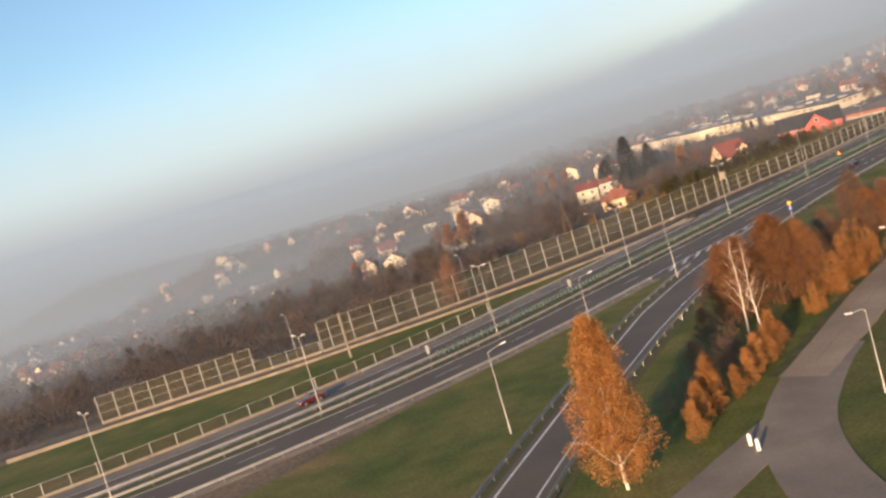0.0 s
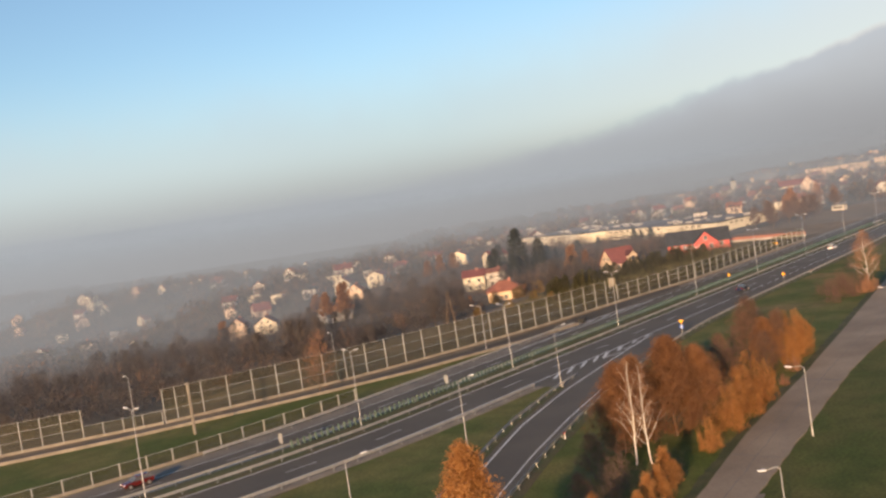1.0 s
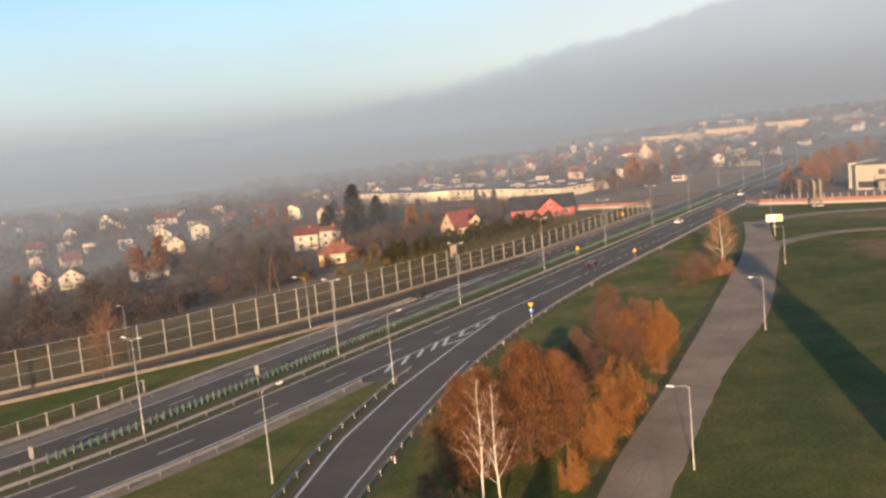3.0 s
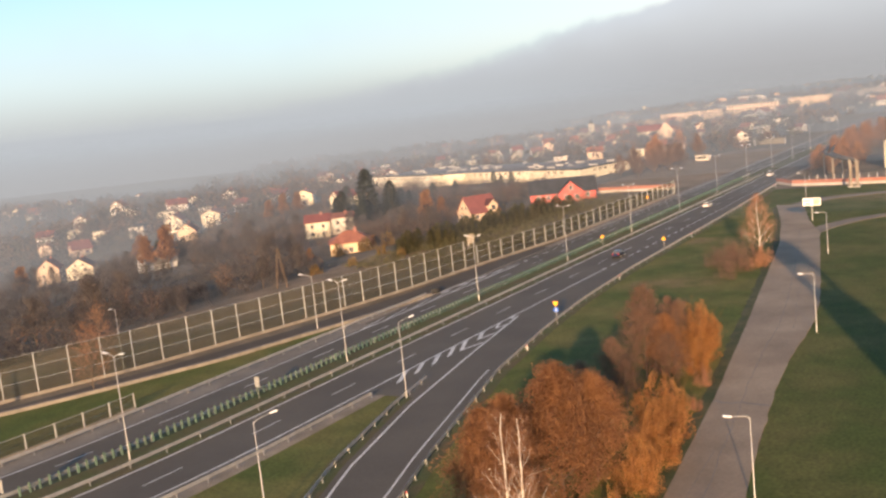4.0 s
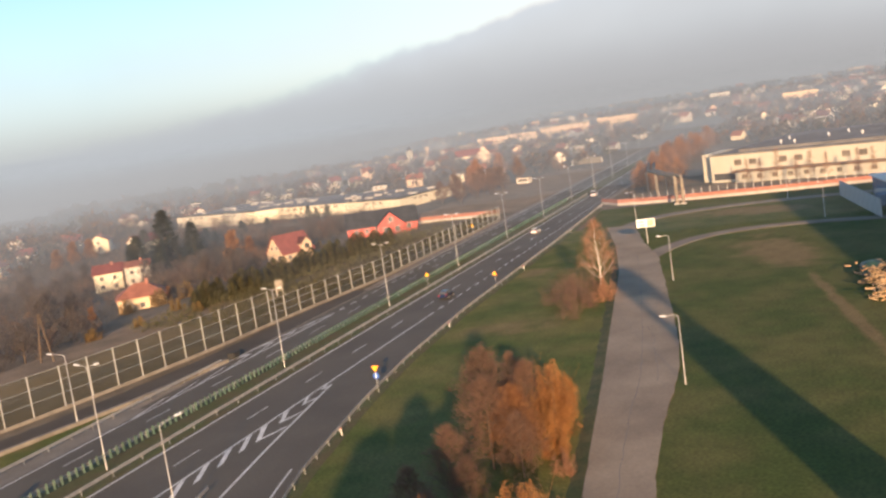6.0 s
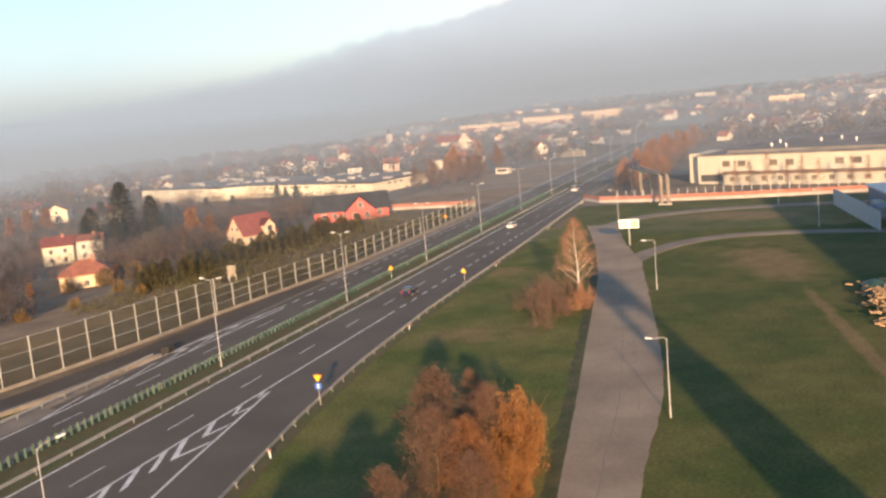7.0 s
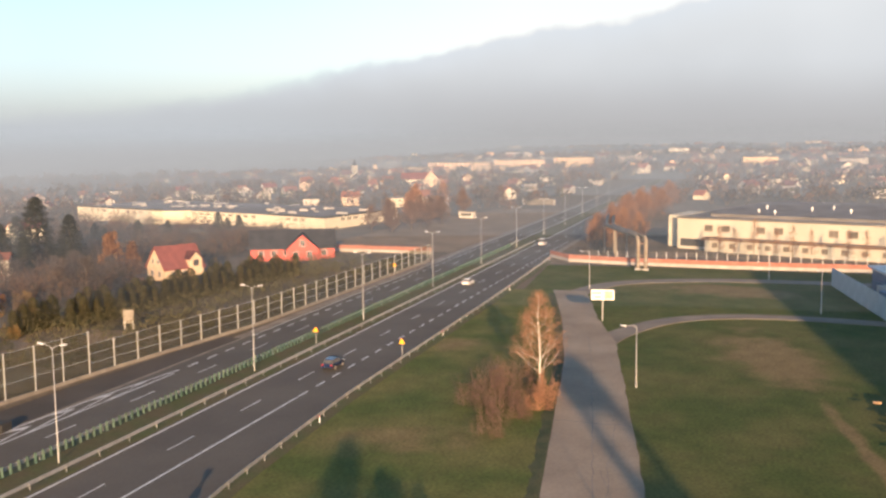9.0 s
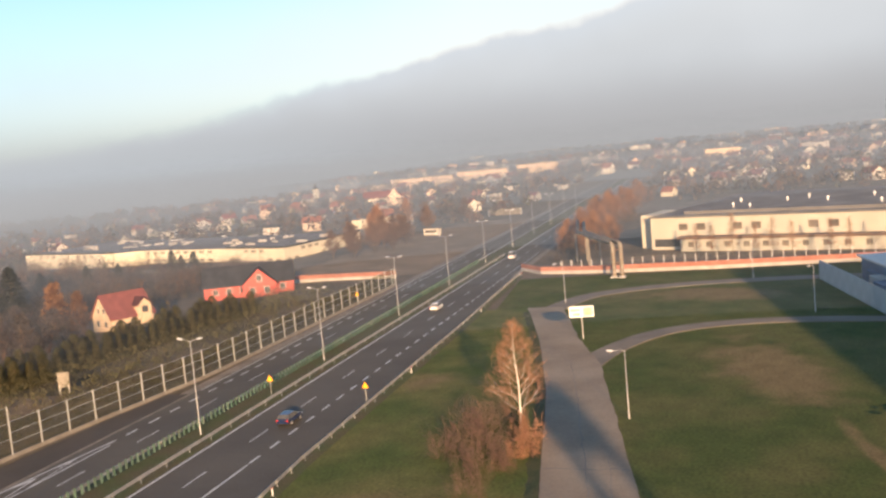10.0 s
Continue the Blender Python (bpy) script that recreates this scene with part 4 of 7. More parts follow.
def near_plants():
    put(tree("birch_tree", 1, 15.5, 0.17, M["birch_bark"], M["gold_leaf"], 42, 95, 0.088, 0.72, 0.12, 0.24, 0.95, droop=0.25, fill=1650, wide=0.285, low=0.075, rough=0.5),
        "tall silver birch in golden autumn leaf beside the slip road", "tree", "roadside trees", [(69.5, -62.5, 1.0, 20)])
    put(tree("birch_tree", 2, 12.2, 0.105, M["birch_bark"], M["pale_rust"], 24, 5, 0.07, 0.6, 0.2, 0.34, 1.4, bare=12, twig_w=0.009, kids=3),
        "bare silver birch with white trunk", "tree", "roadside trees", [(112.5, -51.0, 1.0, 0), (113.2, -52.6, 0.94, 140)])
    put(tree("maple_tree", 3, 10.5, 0.18, M["bark"], M["rust_leaf"], 34, 90, 0.076, 1.0, 0.12, 0.42, 0.9, fill=1300, wide=0.43, low=0.06),
        "round-crowned tree in rust-orange autumn leaf", "tree", "roadside trees", [(124, -50.5, 1.15, 0), (119, -48, 1.02, 70), (116.2, -47.6, 1.0, 240), (129, -51.5, 0.95, 170), (161.5, -47.5, 0.72, 30)])
    put(tree("brown_tree", 4, 9.0, 0.11, M["bark"], M["brown_leaf"], 34, 14, 0.065, 1.0, 0.1, 0.46, 0.8, bare=26, twig_w=0.010, fill=330, wide=0.46, low=0.06),
        "half-bare tree with dull brown leaves", "tree", "roadside trees",
        [(160, -45.5, 1.0, 0), (166, -43.5, 1.15, 90), (149, -47, 0.62, 200), (106, -49.5, 0.6, 300), (96, -54, 0.5, 40), (172, -46, 0.8, 140), (138, -48, 0.8, 310), (184, -40.5, 0.55, 20), (152, -44.5, 0.8, 60), (145, -43.5, 0.7, 250), (134, -45.5, 0.85, 100), (158, -49, 0.7, 330), (178, -43.5, 0.6, 45)])
    put(shrub("autumn_bush", 5, 6.3, 2.7, 11500, 0.075, M["gold_leaf"], 8),
        "bushy young birches in orange-gold leaf along the service road", "bush", "roadside bushes",
        [(169.5, -49.3, 1.15, 0), (175, -48.3, 0.9, 50), (163.5, -50.8, 0.75, 110), (140, -53.5, 1.1, 200), (133.5, -55.2, 1.0, 260), (146, -53.2, 0.7, 20), (127.5, -56.2, 0.85, 10), (119.5, -57, 0.6, 90)])
    put(tree("young_birch", 10, 5.6, 0.05, M["bark"], M["gold_leaf"], 20, 26, 0.08, 0.5, 0.06, 0.36, 0.9, droop=0.15, fill=110, wide=0.26, low=0.05),
        "young birch in orange-gold leaf at the service road edge", "tree", "young roadside birches",
        [(79.5, -63.6, 0.72, 0), (82.5, -62.4, 0.85, 80), (86, -61.6, 1.0, 160), (88.5, -60.2, 0.95, 250), (90.5, -61.8, 0.62, 20), (94, -61.4, 0.72, 110), (97.5, -60.6, 0.8, 200), (100.5, -60.2, 0.78, 300), (103, -59.6, 0.95, 50), (107, -58.6, 0.5, 140)])
    put(tree("birch_tree", 6, 12.5, 0.13, M["birch_bark"], M["pale_rust"], 30, 16, 0.075, 1.1, 0.14, 0.40, 0.7, bare=18, twig_w=0.012, fill=130, wide=0.27, low=0.12),
        "slender birch nearly bare, with thin reddish twigs", "tree", "roadside trees", [(241.8, -40.2, 1.0, 0)])
    put(shrub("brown_thicket", 7, 4.0, 2.7, 3000, 0.055, M["thicket"], 5),
        "leafless brown thicket on the lawn", "bush", "roadside bushes",
        [(236.5, -36.8, 1.25, 0), (231.5, -37.0, 1.15, 90), (226, -38.0, 1.0, 180), (243.5, -36.5, 1.0, 270), (240, -34.8, 1.1, 200), (233, -34.0, 1.0, 330), (221, -39.2, 0.8, 50), (229.5, -40.5, 0.9, 10), (238, -39.5, 0.6, 40), (233, -39.4, 0.55, 100), (228, -41, 0.6, 160), (244.5, -39, 0.6, 220), (102, -54, 1.0, 40), (110, -56, 0.8, 100), (106, -53, 1.1, 10), (98, -55.5, 0.9, 70), (92, -57, 0.9, 200), (107, -57, 0.6, 260), (152, -51, 0.7, 30), (87, -58, 1.0, 300)])
    put(shrub("autumn_bush", 8, 3.2, 2.0, 2000, 0.09, M["pale_rust"], 7),
        "low bush in orange autumn leaf at the road edge", "bush", "roadside bushes", [(236.5, -42.0, 1.15, 0), (232, -42.6, 0.95, 90), (159, -52.5, 0.7, 200), (150, -54.3, 0.5, 20)])
    put(tree("birch_tree", 9, 8.5, 0.08, M["bark"], M["pale_rust"], 26, 5, 0.07, 1.2, 0.08, 0.42, 0.8, bare=12, twig_w=0.010, fill=14, wide=0.34, low=0.05),
        "small reddish tree by the exit ramp", "tree", "roadside trees", [(139.5, 30.5, 1.2, 0), (150, 41, 1.2, 120)])


near_plants()


def before_home(x, y, depth, half):
    """Whether a place lies in the open ground on the road side of a house."""
    for hx, hy in HOMES:
        d = Vector((hx - 75, hy + 80)).normalized()
        a, b = (hx - x) * d.x + (hy - y) * d.y, (hx - x) * -d.y + (hy - y) * d.x
        if 0 < a < depth and abs(b) < half:
            return True
    return False


def hedge_and_garden():
    put(conifer("thuja", 11, 5.8, 2.2, 3200, 0.26, M["thuja"], 0.8, 0.42), "dense olive-green conifer in a tall hedge", "conifer", "tall conifer hedge",
        [(252 + 2.5 * i, 52.0 + 0.10 * (i % 5) * 4 - 0.30 * i, 0.78 + 0.3 * ((i * 7) % 5) / 5, i * 50) for i in range(32)]
        + [(262 + 3.0 * i, 48.5 - 0.42 * i, 0.66 + 0.3 * ((i * 3) % 5) / 5, i * 70) for i in range(24)])
    put(conifer("spruce", 12, 17, 7.5, 5200, 0.6, M["needle"], 1.6, 0.62), "tall dark spruce among the gardens", "conifer", "garden conifers",
        [(372, 158, 0.9, 15), (353, 134, 1.3, 0), (359, 127, 0.95, 90), (346, 141, 0.9, 200), (341, 128, 0.7, 40), (349, 146, 0.75, 120), (420, 105, 0.5, 30), (424, 112, 0.42, 80), (428, 118, 0.5, 130), (411, 128, 0.45, 10), (405, 136, 0.5, 60), (400, 150, 0.5, 100), (396, 143, 0.42, 150), (300, 195, 0.6, 0), (330, 225, 0.6, 40)])
    put(tree("autumn_tree", 13, 9, 0.16, M["bark"], M["rust_leaf"], 16, 16, 0.30, 1.0, 0.1, 0.35, 1.0, bare=4, twig_w=0.03),
        "garden tree in fading orange leaf", "tree", "garden trees", [(343, 101, 1.35, 0), (346, 96, 1.0, 100), (287, 176, 1.7, 20), (283, 182, 1.4, 120), (401, 219, 1.35, 60), (405, 213, 1.25, 130), (396, 224, 1.2, 10), (338, 250, 1.3, 30), (344, 256, 1.45, 90), (332, 245, 1.1, 160), (350, 262, 1.2, 220), (255, 215, 1.2, 10), (262, 90, 0.5, 80), (282, 82, 0.45, 10)])
    put(shrub("ochre_bush", 14, 4.5, 2.8, 2600, 0.16, M["ochre_leaf"], 6), "yellowing garden bush beside the houses", "bush", "garden bushes",
        [(276, 80, 1.0, 0), (283, 77, 0.95, 70), (270, 86, 0.9, 140), (256, 60, 0.6, 30), (262, 56, 0.7, 200), (250, 50, 0.5, 60), (352, 74, 0.6, 10), (358, 84, 0.7, 60), (372, 92, 0.6, 90), (240, 58, 0.5, 60), (230, 62, 0.6, 0)])
    spots = []
    rng = random.Random(77)
    while len(spots) < 150:
        x, y = rng.uniform(90, 345), rng.uniform(56, 330)
        if y < 64 + max(0, (190 - x) * 0.35):
            continue
        if any((x - hx) ** 2 + (y - hy) ** 2 < 11 ** 2 for hx, hy in HOMES):
            continue
        if before_home(x, y, 75, 9):
            continue
        spots.append((x, y, rng.uniform(0.6, 1.35), rng.uniform(0, 360)))
    put(tree("bare_tree", 15, 8.5, 0.14, M["bark"], M["twig"], 18, 9, 0.17, 1.1, 0.15, 0.46, 0.8, bare=14, twig_w=0.022, kids=2),
        "leafless brown tree in the valley woods", "tree", "valley trees", spots[:75])
    put(tree("bare_tree", 16, 7.0, 0.12, M["bark"], M["twig"], 16, 10, 0.17, 1.2, 0.12, 0.50, 0.7, bare=12, twig_w=0.022, kids=2),
        "half-bare brownish tree in the valley woods", "tree", "valley trees", spots[75:])


def roadside_woods():
    put(tree("autumn_tree", 41, 10, 0.15, M["bark"], M["pale_rust"], 30, 4, 0.12, 1.5, 0.05, 0.48, 0.9, bare=13, twig_w=0.016, kids=5, fill=20, wide=0.46, low=0.04),
        "rust-brown half-bare tree beyond the boundary wall", "tree", "trees by the hall",
        [(404, -27, 0.7, 60), (412, -21, 0.8, 120), (420, -26, 0.95, 180), (428, -20, 0.9, 240), (436, -27, 1.05, 300), (445, -22, 1.0, 30), (454, -28, 1.1, 90), (462, -20, 1.0, 150), (468, -25, 1.15, 10), (480, -30, 1.2, 75), (488, -21, 1.1, 220), (428, -33, 0.9, 100), (500, -26, 1.2, 30), (512, -20, 1.1, 280), (520, -32, 1.25, 60), (532, -22, 1.1, 330), (545, -27, 1.2, 100), (556, -21, 1.1, 200), (570, -33, 1.2, 150), (600, -29, 1.2, 200)])
    put(shrub("dark_thicket", 45, 4.5, 3.2, 1500, 0.13, M["twig"], 6), "dark leafless undergrowth beside the road", "bush", "undergrowth by the hall",
        [(398 + 9.5 * i, -20.5 - 5.5 * (i % 3), 0.7 + 0.12 * ((i * 5) % 4), i * 70) for i in range(15)])
    put(tree("bare_tree", 42, 9.5, 0.07, M["bark"], M["pale_rust"], 20, 4, 0.11, 0.8, 0.12, 0.25, 1.2, bare=8, twig_w=0.017),
        "slim leafless tree before the white hall", "tree", "trees by the hall",
        [(392, -58.5, 0.9, 0), (390.5, -62.5, 0.85, 60), (389, -67.5, 1.15, 120), (387, -73, 0.85, 200), (385.5, -77, 1.0, 260), (384, -81.5, 0.9, 320), (381, -90, 0.95, 20), (379.5, -94, 0.95, 80), (376, -104, 1.0, 140)])
    put(tree("bare_tree", 43, 9, 0.14, M["bark"], M["brown_leaf"], 22, 6, 0.2, 1.2, 0.08, 0.44, 1.0, bare=16, twig_w=0.025),
        "brown half-bare tree beside the far carriageway", "tree", "trees by the far road",
        [(432, 52, 1.0, 0), (440, 55, 1.25, 60), (447, 50, 1.2, 120), (455, 46, 1.0, 180), (462, 52, 1.35, 240), (470, 46, 1.2, 300), (438, 62, 1.1, 20), (450, 60, 1.3, 80), (478, 50, 1.2, 140), (492, 58, 1.1, 200), (520, 52, 1.2, 30), (545, 60, 1.3, 75), (570, 48, 1.2, 10)])
    put(tree("autumn_tree", 44, 11, 0.16, M["bark"], M["pale_rust"], 24, 14, 0.16, 1.2, 0.1, 0.4, 1.0, bare=8, twig_w=0.022, kids=3, fill=90, wide=0.36, low=0.1),
        "tall tree in pale rust-coloured leaf beyond the wall", "tree", "trees by the far road", [(483, 61, 1.35, 0), (500, 70, 1.0, 90), (560, 74, 1.2, 150)])


HOMES = [(332, 73), (362, 50), (331, 139), (279, 88), (318, 291), (316, 266), (288, 183), (438, 331), (456, 400), (489, 337), (435, 233), (408, 272), (404, 296), (385, 268), (376, 340), (415, 193)]
hedge_and_garden()
roadside_woods()


def valley_woods():
    """The dense bare thicket of the valley side, too fine to count."""
    rng = random.Random(31)
    for leaf, n, label in ((M["twig"], 6500, "dense leafless brown thicket on the valley side"), (M["brown_leaf"], 420, "dull rust-brown thicket on the valley side")):
        vs, fs = [], []
        done = 0
        while done < n:
            x, y = rng.uniform(40, 420), rng.uniform(50, 430)
            if y < (max(61, lerp_line(BARRIER, x) + 23) if x < 235 else 58) or any((x - hx) ** 2 + (y - hy) ** 2 < 9 ** 2 for hx, hy in HOMES):
                continue
            if x > 300 and y < 85 or (x > 255 and y < 74):
                continue
            if before_home(x, y, 100, 8):
                continue
            z, h = terrain(x, y), rng.uniform(2.5, 7.5)
            for _ in range(4):
                a = rng.uniform(0, 6.28)
                d = Vector((math.cos(a) * 0.4, math.sin(a) * 0.4, 1))
                twigs(vs, fs, rng, (x, y, z), d, h * 0.75, 5, 0.035)
            leaves(vs, fs, rng, (x, y, z + h * 0.5), (h * 0.55, h * 0.55, h * 0.5), 44, 0.22, shell=0.1)
            done += 1
        ob = from_data("valley_woods", vs, fs, leaf)
        tagged(ob, label, "woods", kind="stuff")


valley_woods()


def garden_woods():
    """Bare trees and conifers between the villas and the factory."""
    rng = random.Random(64)
    for leaf, n, label in ((M["twig"], 1250, "dense bare garden trees before the factory"), (M["needle"], 190, "dark garden conifers before the factory"), (M["brown_leaf"], 760, "brown garden trees before the factory")):
        vs, fs, done = [], [], 0
        while done < n:
            x, y = rng.uniform(290, 480), rng.uniform(66, 260)
            if x > 426 + max(0, (y - 84) * 0.36) or y < 78 and x > 318 or any((x - hx) ** 2 + (y - hy) ** 2 < 9 ** 2 for hx, hy in HOMES) or before_home(x, y, 22, 8):
                continue
            z, h = terrain(x, y), rng.uniform(2.0, 8.5)
            for _ in range(3):
                a = rng.uniform(0, 6.28)
                twigs(vs, fs, rng, (x, y, z), (math.cos(a) * 0.35, math.sin(a) * 0.35, 1), h * 0.8, 5, 0.035)
            leaves(vs, fs, rng, (x, y, z + h * 0.55), (h * 0.42, h * 0.42, h * 0.5), 54, 0.2, shell=0.1)
            done += 1
        ob = from_data("garden_woods", vs, fs, leaf)
        tagged(ob, label, "woods", kind="stuff")


def garden_scrub():
    """The low dark growth between the barrier and the hedges."""
    rng = random.Random(61)
    vs, fs = [], []
    for _ in range(1500):
        x = rng.uniform(232, 362)
        y = rng.uniform(lerp_line(BARRIER, x) + 6, min(57, 34 + (362 - x) * 0.2 + 14))
        h = rng.uniform(1.2, 4.2) * (0.3 if y < 28 else 1.0) * (0.5 if x < 250 else 1.0)
        leaves(vs, fs, rng, (x, y, h * 0.45), (h * 0.8, h * 0.8, h * 0.55), 30, 0.15, shell=0.1)
    ob = from_data("garden_scrub", vs, fs, M["thuja"])
    tagged(ob, "low dark olive scrub behind the noise barrier", "scrub", kind="stuff")


garden_scrub()
garden_woods()


def far_woods():
    """Distant bare woods and gardens, each kind of growth as one mass of many small clumps."""
    rng = random.Random(21)
    for leaf, n, label in ((M["twig"], 8600, "hazy leafless woods and gardens of the far town"), (M["brown_leaf"], 4200, "rusty brown autumn trees of the far town"), (M["needle"], 1500, "dark conifers scattered through the far town")):
        vs, fs = [], []
        done = 0
        while done < n:
            x = 300 + 1750 * rng.random() ** 0.8
            y = rng.uniform(-0.62, 0.95) * (160 + 0.6 * x)
            if -26 < y < 32 and x < 1050 or x < 600 and -190 < y < 34:
                continue
            if x < 545 and 34 < y < 232 or x < 400 and y < 330:
                continue
            if done % 5 < 2:
                x = rng.uniform(-20, 540)
                y = (330 if x < 390 else 245) + 750 * rng.random() ** 1.2
                if any((x - hx) ** 2 + (y - hy) ** 2 < 9 ** 2 for hx, hy in HOMES):
                    continue
            done += 1
            z, h = terrain(x, y), rng.uniform(4, 12.5)
            w = h * rng.uniform(0.4, 0.75)
            leaves(vs, fs, rng, (x, y, z + h * 0.45), (w, w, h * 0.5), 34, max(0.85 if x < 545 and y > 240 else 0.5, 0.4 + x * 0.0009), shell=0.1)
        ob = from_data("far_woods", vs, fs, leaf)
        tagged(ob, label, "woods", kind="stuff")


far_woods()


# ---- houses ----
def window(parent, w, h, m, shared, glass="window", rim="frame"):
    """A framed pane set on a wall; the local y points out of the wall."""
    key = (round(w, 2), round(h, 2))
    if key not in shared:
        root = boxed("window", (-w / 2 - 0.08, w / 2 + 0.08, -0.05, 0.05, -h / 2 - 0.08, h / 2 + 0.08), M[rim], parent, m=m)
        bm = bmesh.new()
        for k in (-1, 1):
            box(bm, k * w / 4 - w / 4 + 0.03, k * w / 4 + w / 4 - 0.03, 0.04, 0.06, -h / 2, h / 2)
        part("pane", bm, M[glass], root)
        shared[key] = root
        return root
    src = shared[key]
    o = again(src, parent, m)
    for c in src.children:
        again(c, o, Matrix.Identity(4))
    return o


def house(w, d, eave, roof_h, wall, roof, hip=False, storeys=2, cols=3, chimney=True, label="", over=0.5, plain=False):
    """A house: walls, roof with overhang, chimney and windows. The ridge runs along x; gables face -x and x."""
    root = empty("house")
    bm = bmesh.new()
    x, y = w / 2, d / 2
    v = [bm.verts.new(c) for c in ((-x, -y, -4), (x, -y, -4), (x, y, -4), (-x, y, -4), (-x, -y, eave), (x, -y, eave), (x, y, eave), (-x, y, eave))]
    if hip:
        for f in ((0, 1, 5, 4), (1, 2, 6, 5), (2, 3, 7, 6), (3, 0, 4, 7), (4, 5, 6, 7)):
            bm.faces.new([v[i] for i in f])
    else:
        a, b = bm.verts.new((-x, 0, eave + roof_h)), bm.verts.new((x, 0, eave + roof_h))
        bm.faces.new([v[0], v[1], v[5], v[4]])
        bm.faces.new([v[2], v[3], v[7], v[6]])
        bm.faces.new([v[1], v[2], v[6], b, v[5]])
        bm.faces.new([v[3], v[0], v[4], a, v[7]])
    part("wall", bm, wall, root)
    bm = bmesh.new()
    xo, yo = x + over, y + over
    drop = roof_h * over / y
    if hip:
        rx = max(0.3, x - y * 0.9)
        lo = [bm.verts.new((sx * xo, sy * yo, eave - 0.05)) for sx, sy in ((-1, -1), (1, -1), (1, 1), (-1, 1))]
        l2 = [bm.verts.new((sx * xo, sy * yo, eave + 0.15)) for sx, sy in ((-1, -1), (1, -1), (1, 1), (-1, 1))]
        a, b = bm.verts.new((-rx, 0, eave + roof_h)), bm.verts.new((rx, 0, eave + roof_h))
        bm.faces.new(lo[::-1])
        for i in range(4):
            bm.faces.new([lo[i], lo[(i + 1) % 4], l2[(i + 1) % 4], l2[i]])
        bm.faces.new([l2[0], l2[1], b, a])
        bm.faces.new([l2[1], l2[2], b])
        bm.faces.new([l2[2], l2[3], a, b])
        bm.faces.new([l2[3], l2[0], a])
    else:
        for sy in (-1, 1):
            t = 0.18
            q = [(-xo, sy * yo, eave - drop + 0.03), (xo, sy * yo, eave - drop + 0.03), (xo, 0, eave + roof_h + 0.03), (-xo, 0, eave + roof_h + 0.03)]
            lo = [bm.verts.new(c) for c in q]
            up = [bm.verts.new((c[0], c[1], c[2] + t)) for c in q]
            bm.faces.new(lo)
            bm.faces.new(up[::-1])
            for i in range(4):
                bm.faces.new([lo[i], up[i], up[(i + 1) % 4], lo[(i + 1) % 4]])
        bmesh.ops.recalc_face_normals(bm, faces=bm.faces)
    rf = part("roof", bm, roof, root)
    if chimney:
        boxed("chimney", (w * 0.12, w * 0.12 + 0.7, -0.9, -0.3, eave + roof_h * 0.5, eave + roof_h + 0.9), M["brick"], rf)
    shared = {}
    if plain:
        first = None
        for z in (1.6, 4.4):
            for px, py, r in ((-0.25 * w, -y, 180), (0.25 * w, -y, 180), (-x, -0.2 * d, 90), (-x, 0.2 * d, 90)):
                if z > eave - 0.5 and r == 180 or z > 4 and py > 0:
                    continue
                m = pose(px, py, z, 0, 0, r)
                if first is None:
                    first = boxed("window", (-0.7, 0.7, -0.05, 0.04, -0.7, 0.7), M["window"], root, m=m)
                else:
                    again(first, root, m)
        return tagged(root, label, "house", "houses")
    for s in range(storeys):
        z = 1.6 + s * 2.8
        if z > eave - 0.5:
            continue
        for k in range(cols):
            u = (k + 0.5) / cols - 0.5
            window(root, 1.2, 1.35, pose(u * w * 0.9, -y, z, 0, 0, 180), shared)
        for k in range(max(1, cols - 1)):
            u = (k + 0.5) / max(1, cols - 1) - 0.5
            for sx, r in ((-1, 90), (1, -90)):
                window(root, 1.2, 1.35, pose(sx * x, u * d * 0.8, z, 0, 0, r), shared)
    if not hip and roof_h > 2.5:
        for u in (-0.14, 0.14):
            for sx, r in ((-1, 90), (1, -90)):
                window(root, 0.95, 1.1, pose(sx * x, u * d, eave + roof_h * 0.3, 0, 0, r), shared)
    return tagged(root, label, "house", "houses")


def place(ob, x, y, a, s=1.0):
    ob.matrix_basis = pose(x, y, terrain(x, y), 0, 0, a) @ Matrix.Scale(s, 4)
    return ob


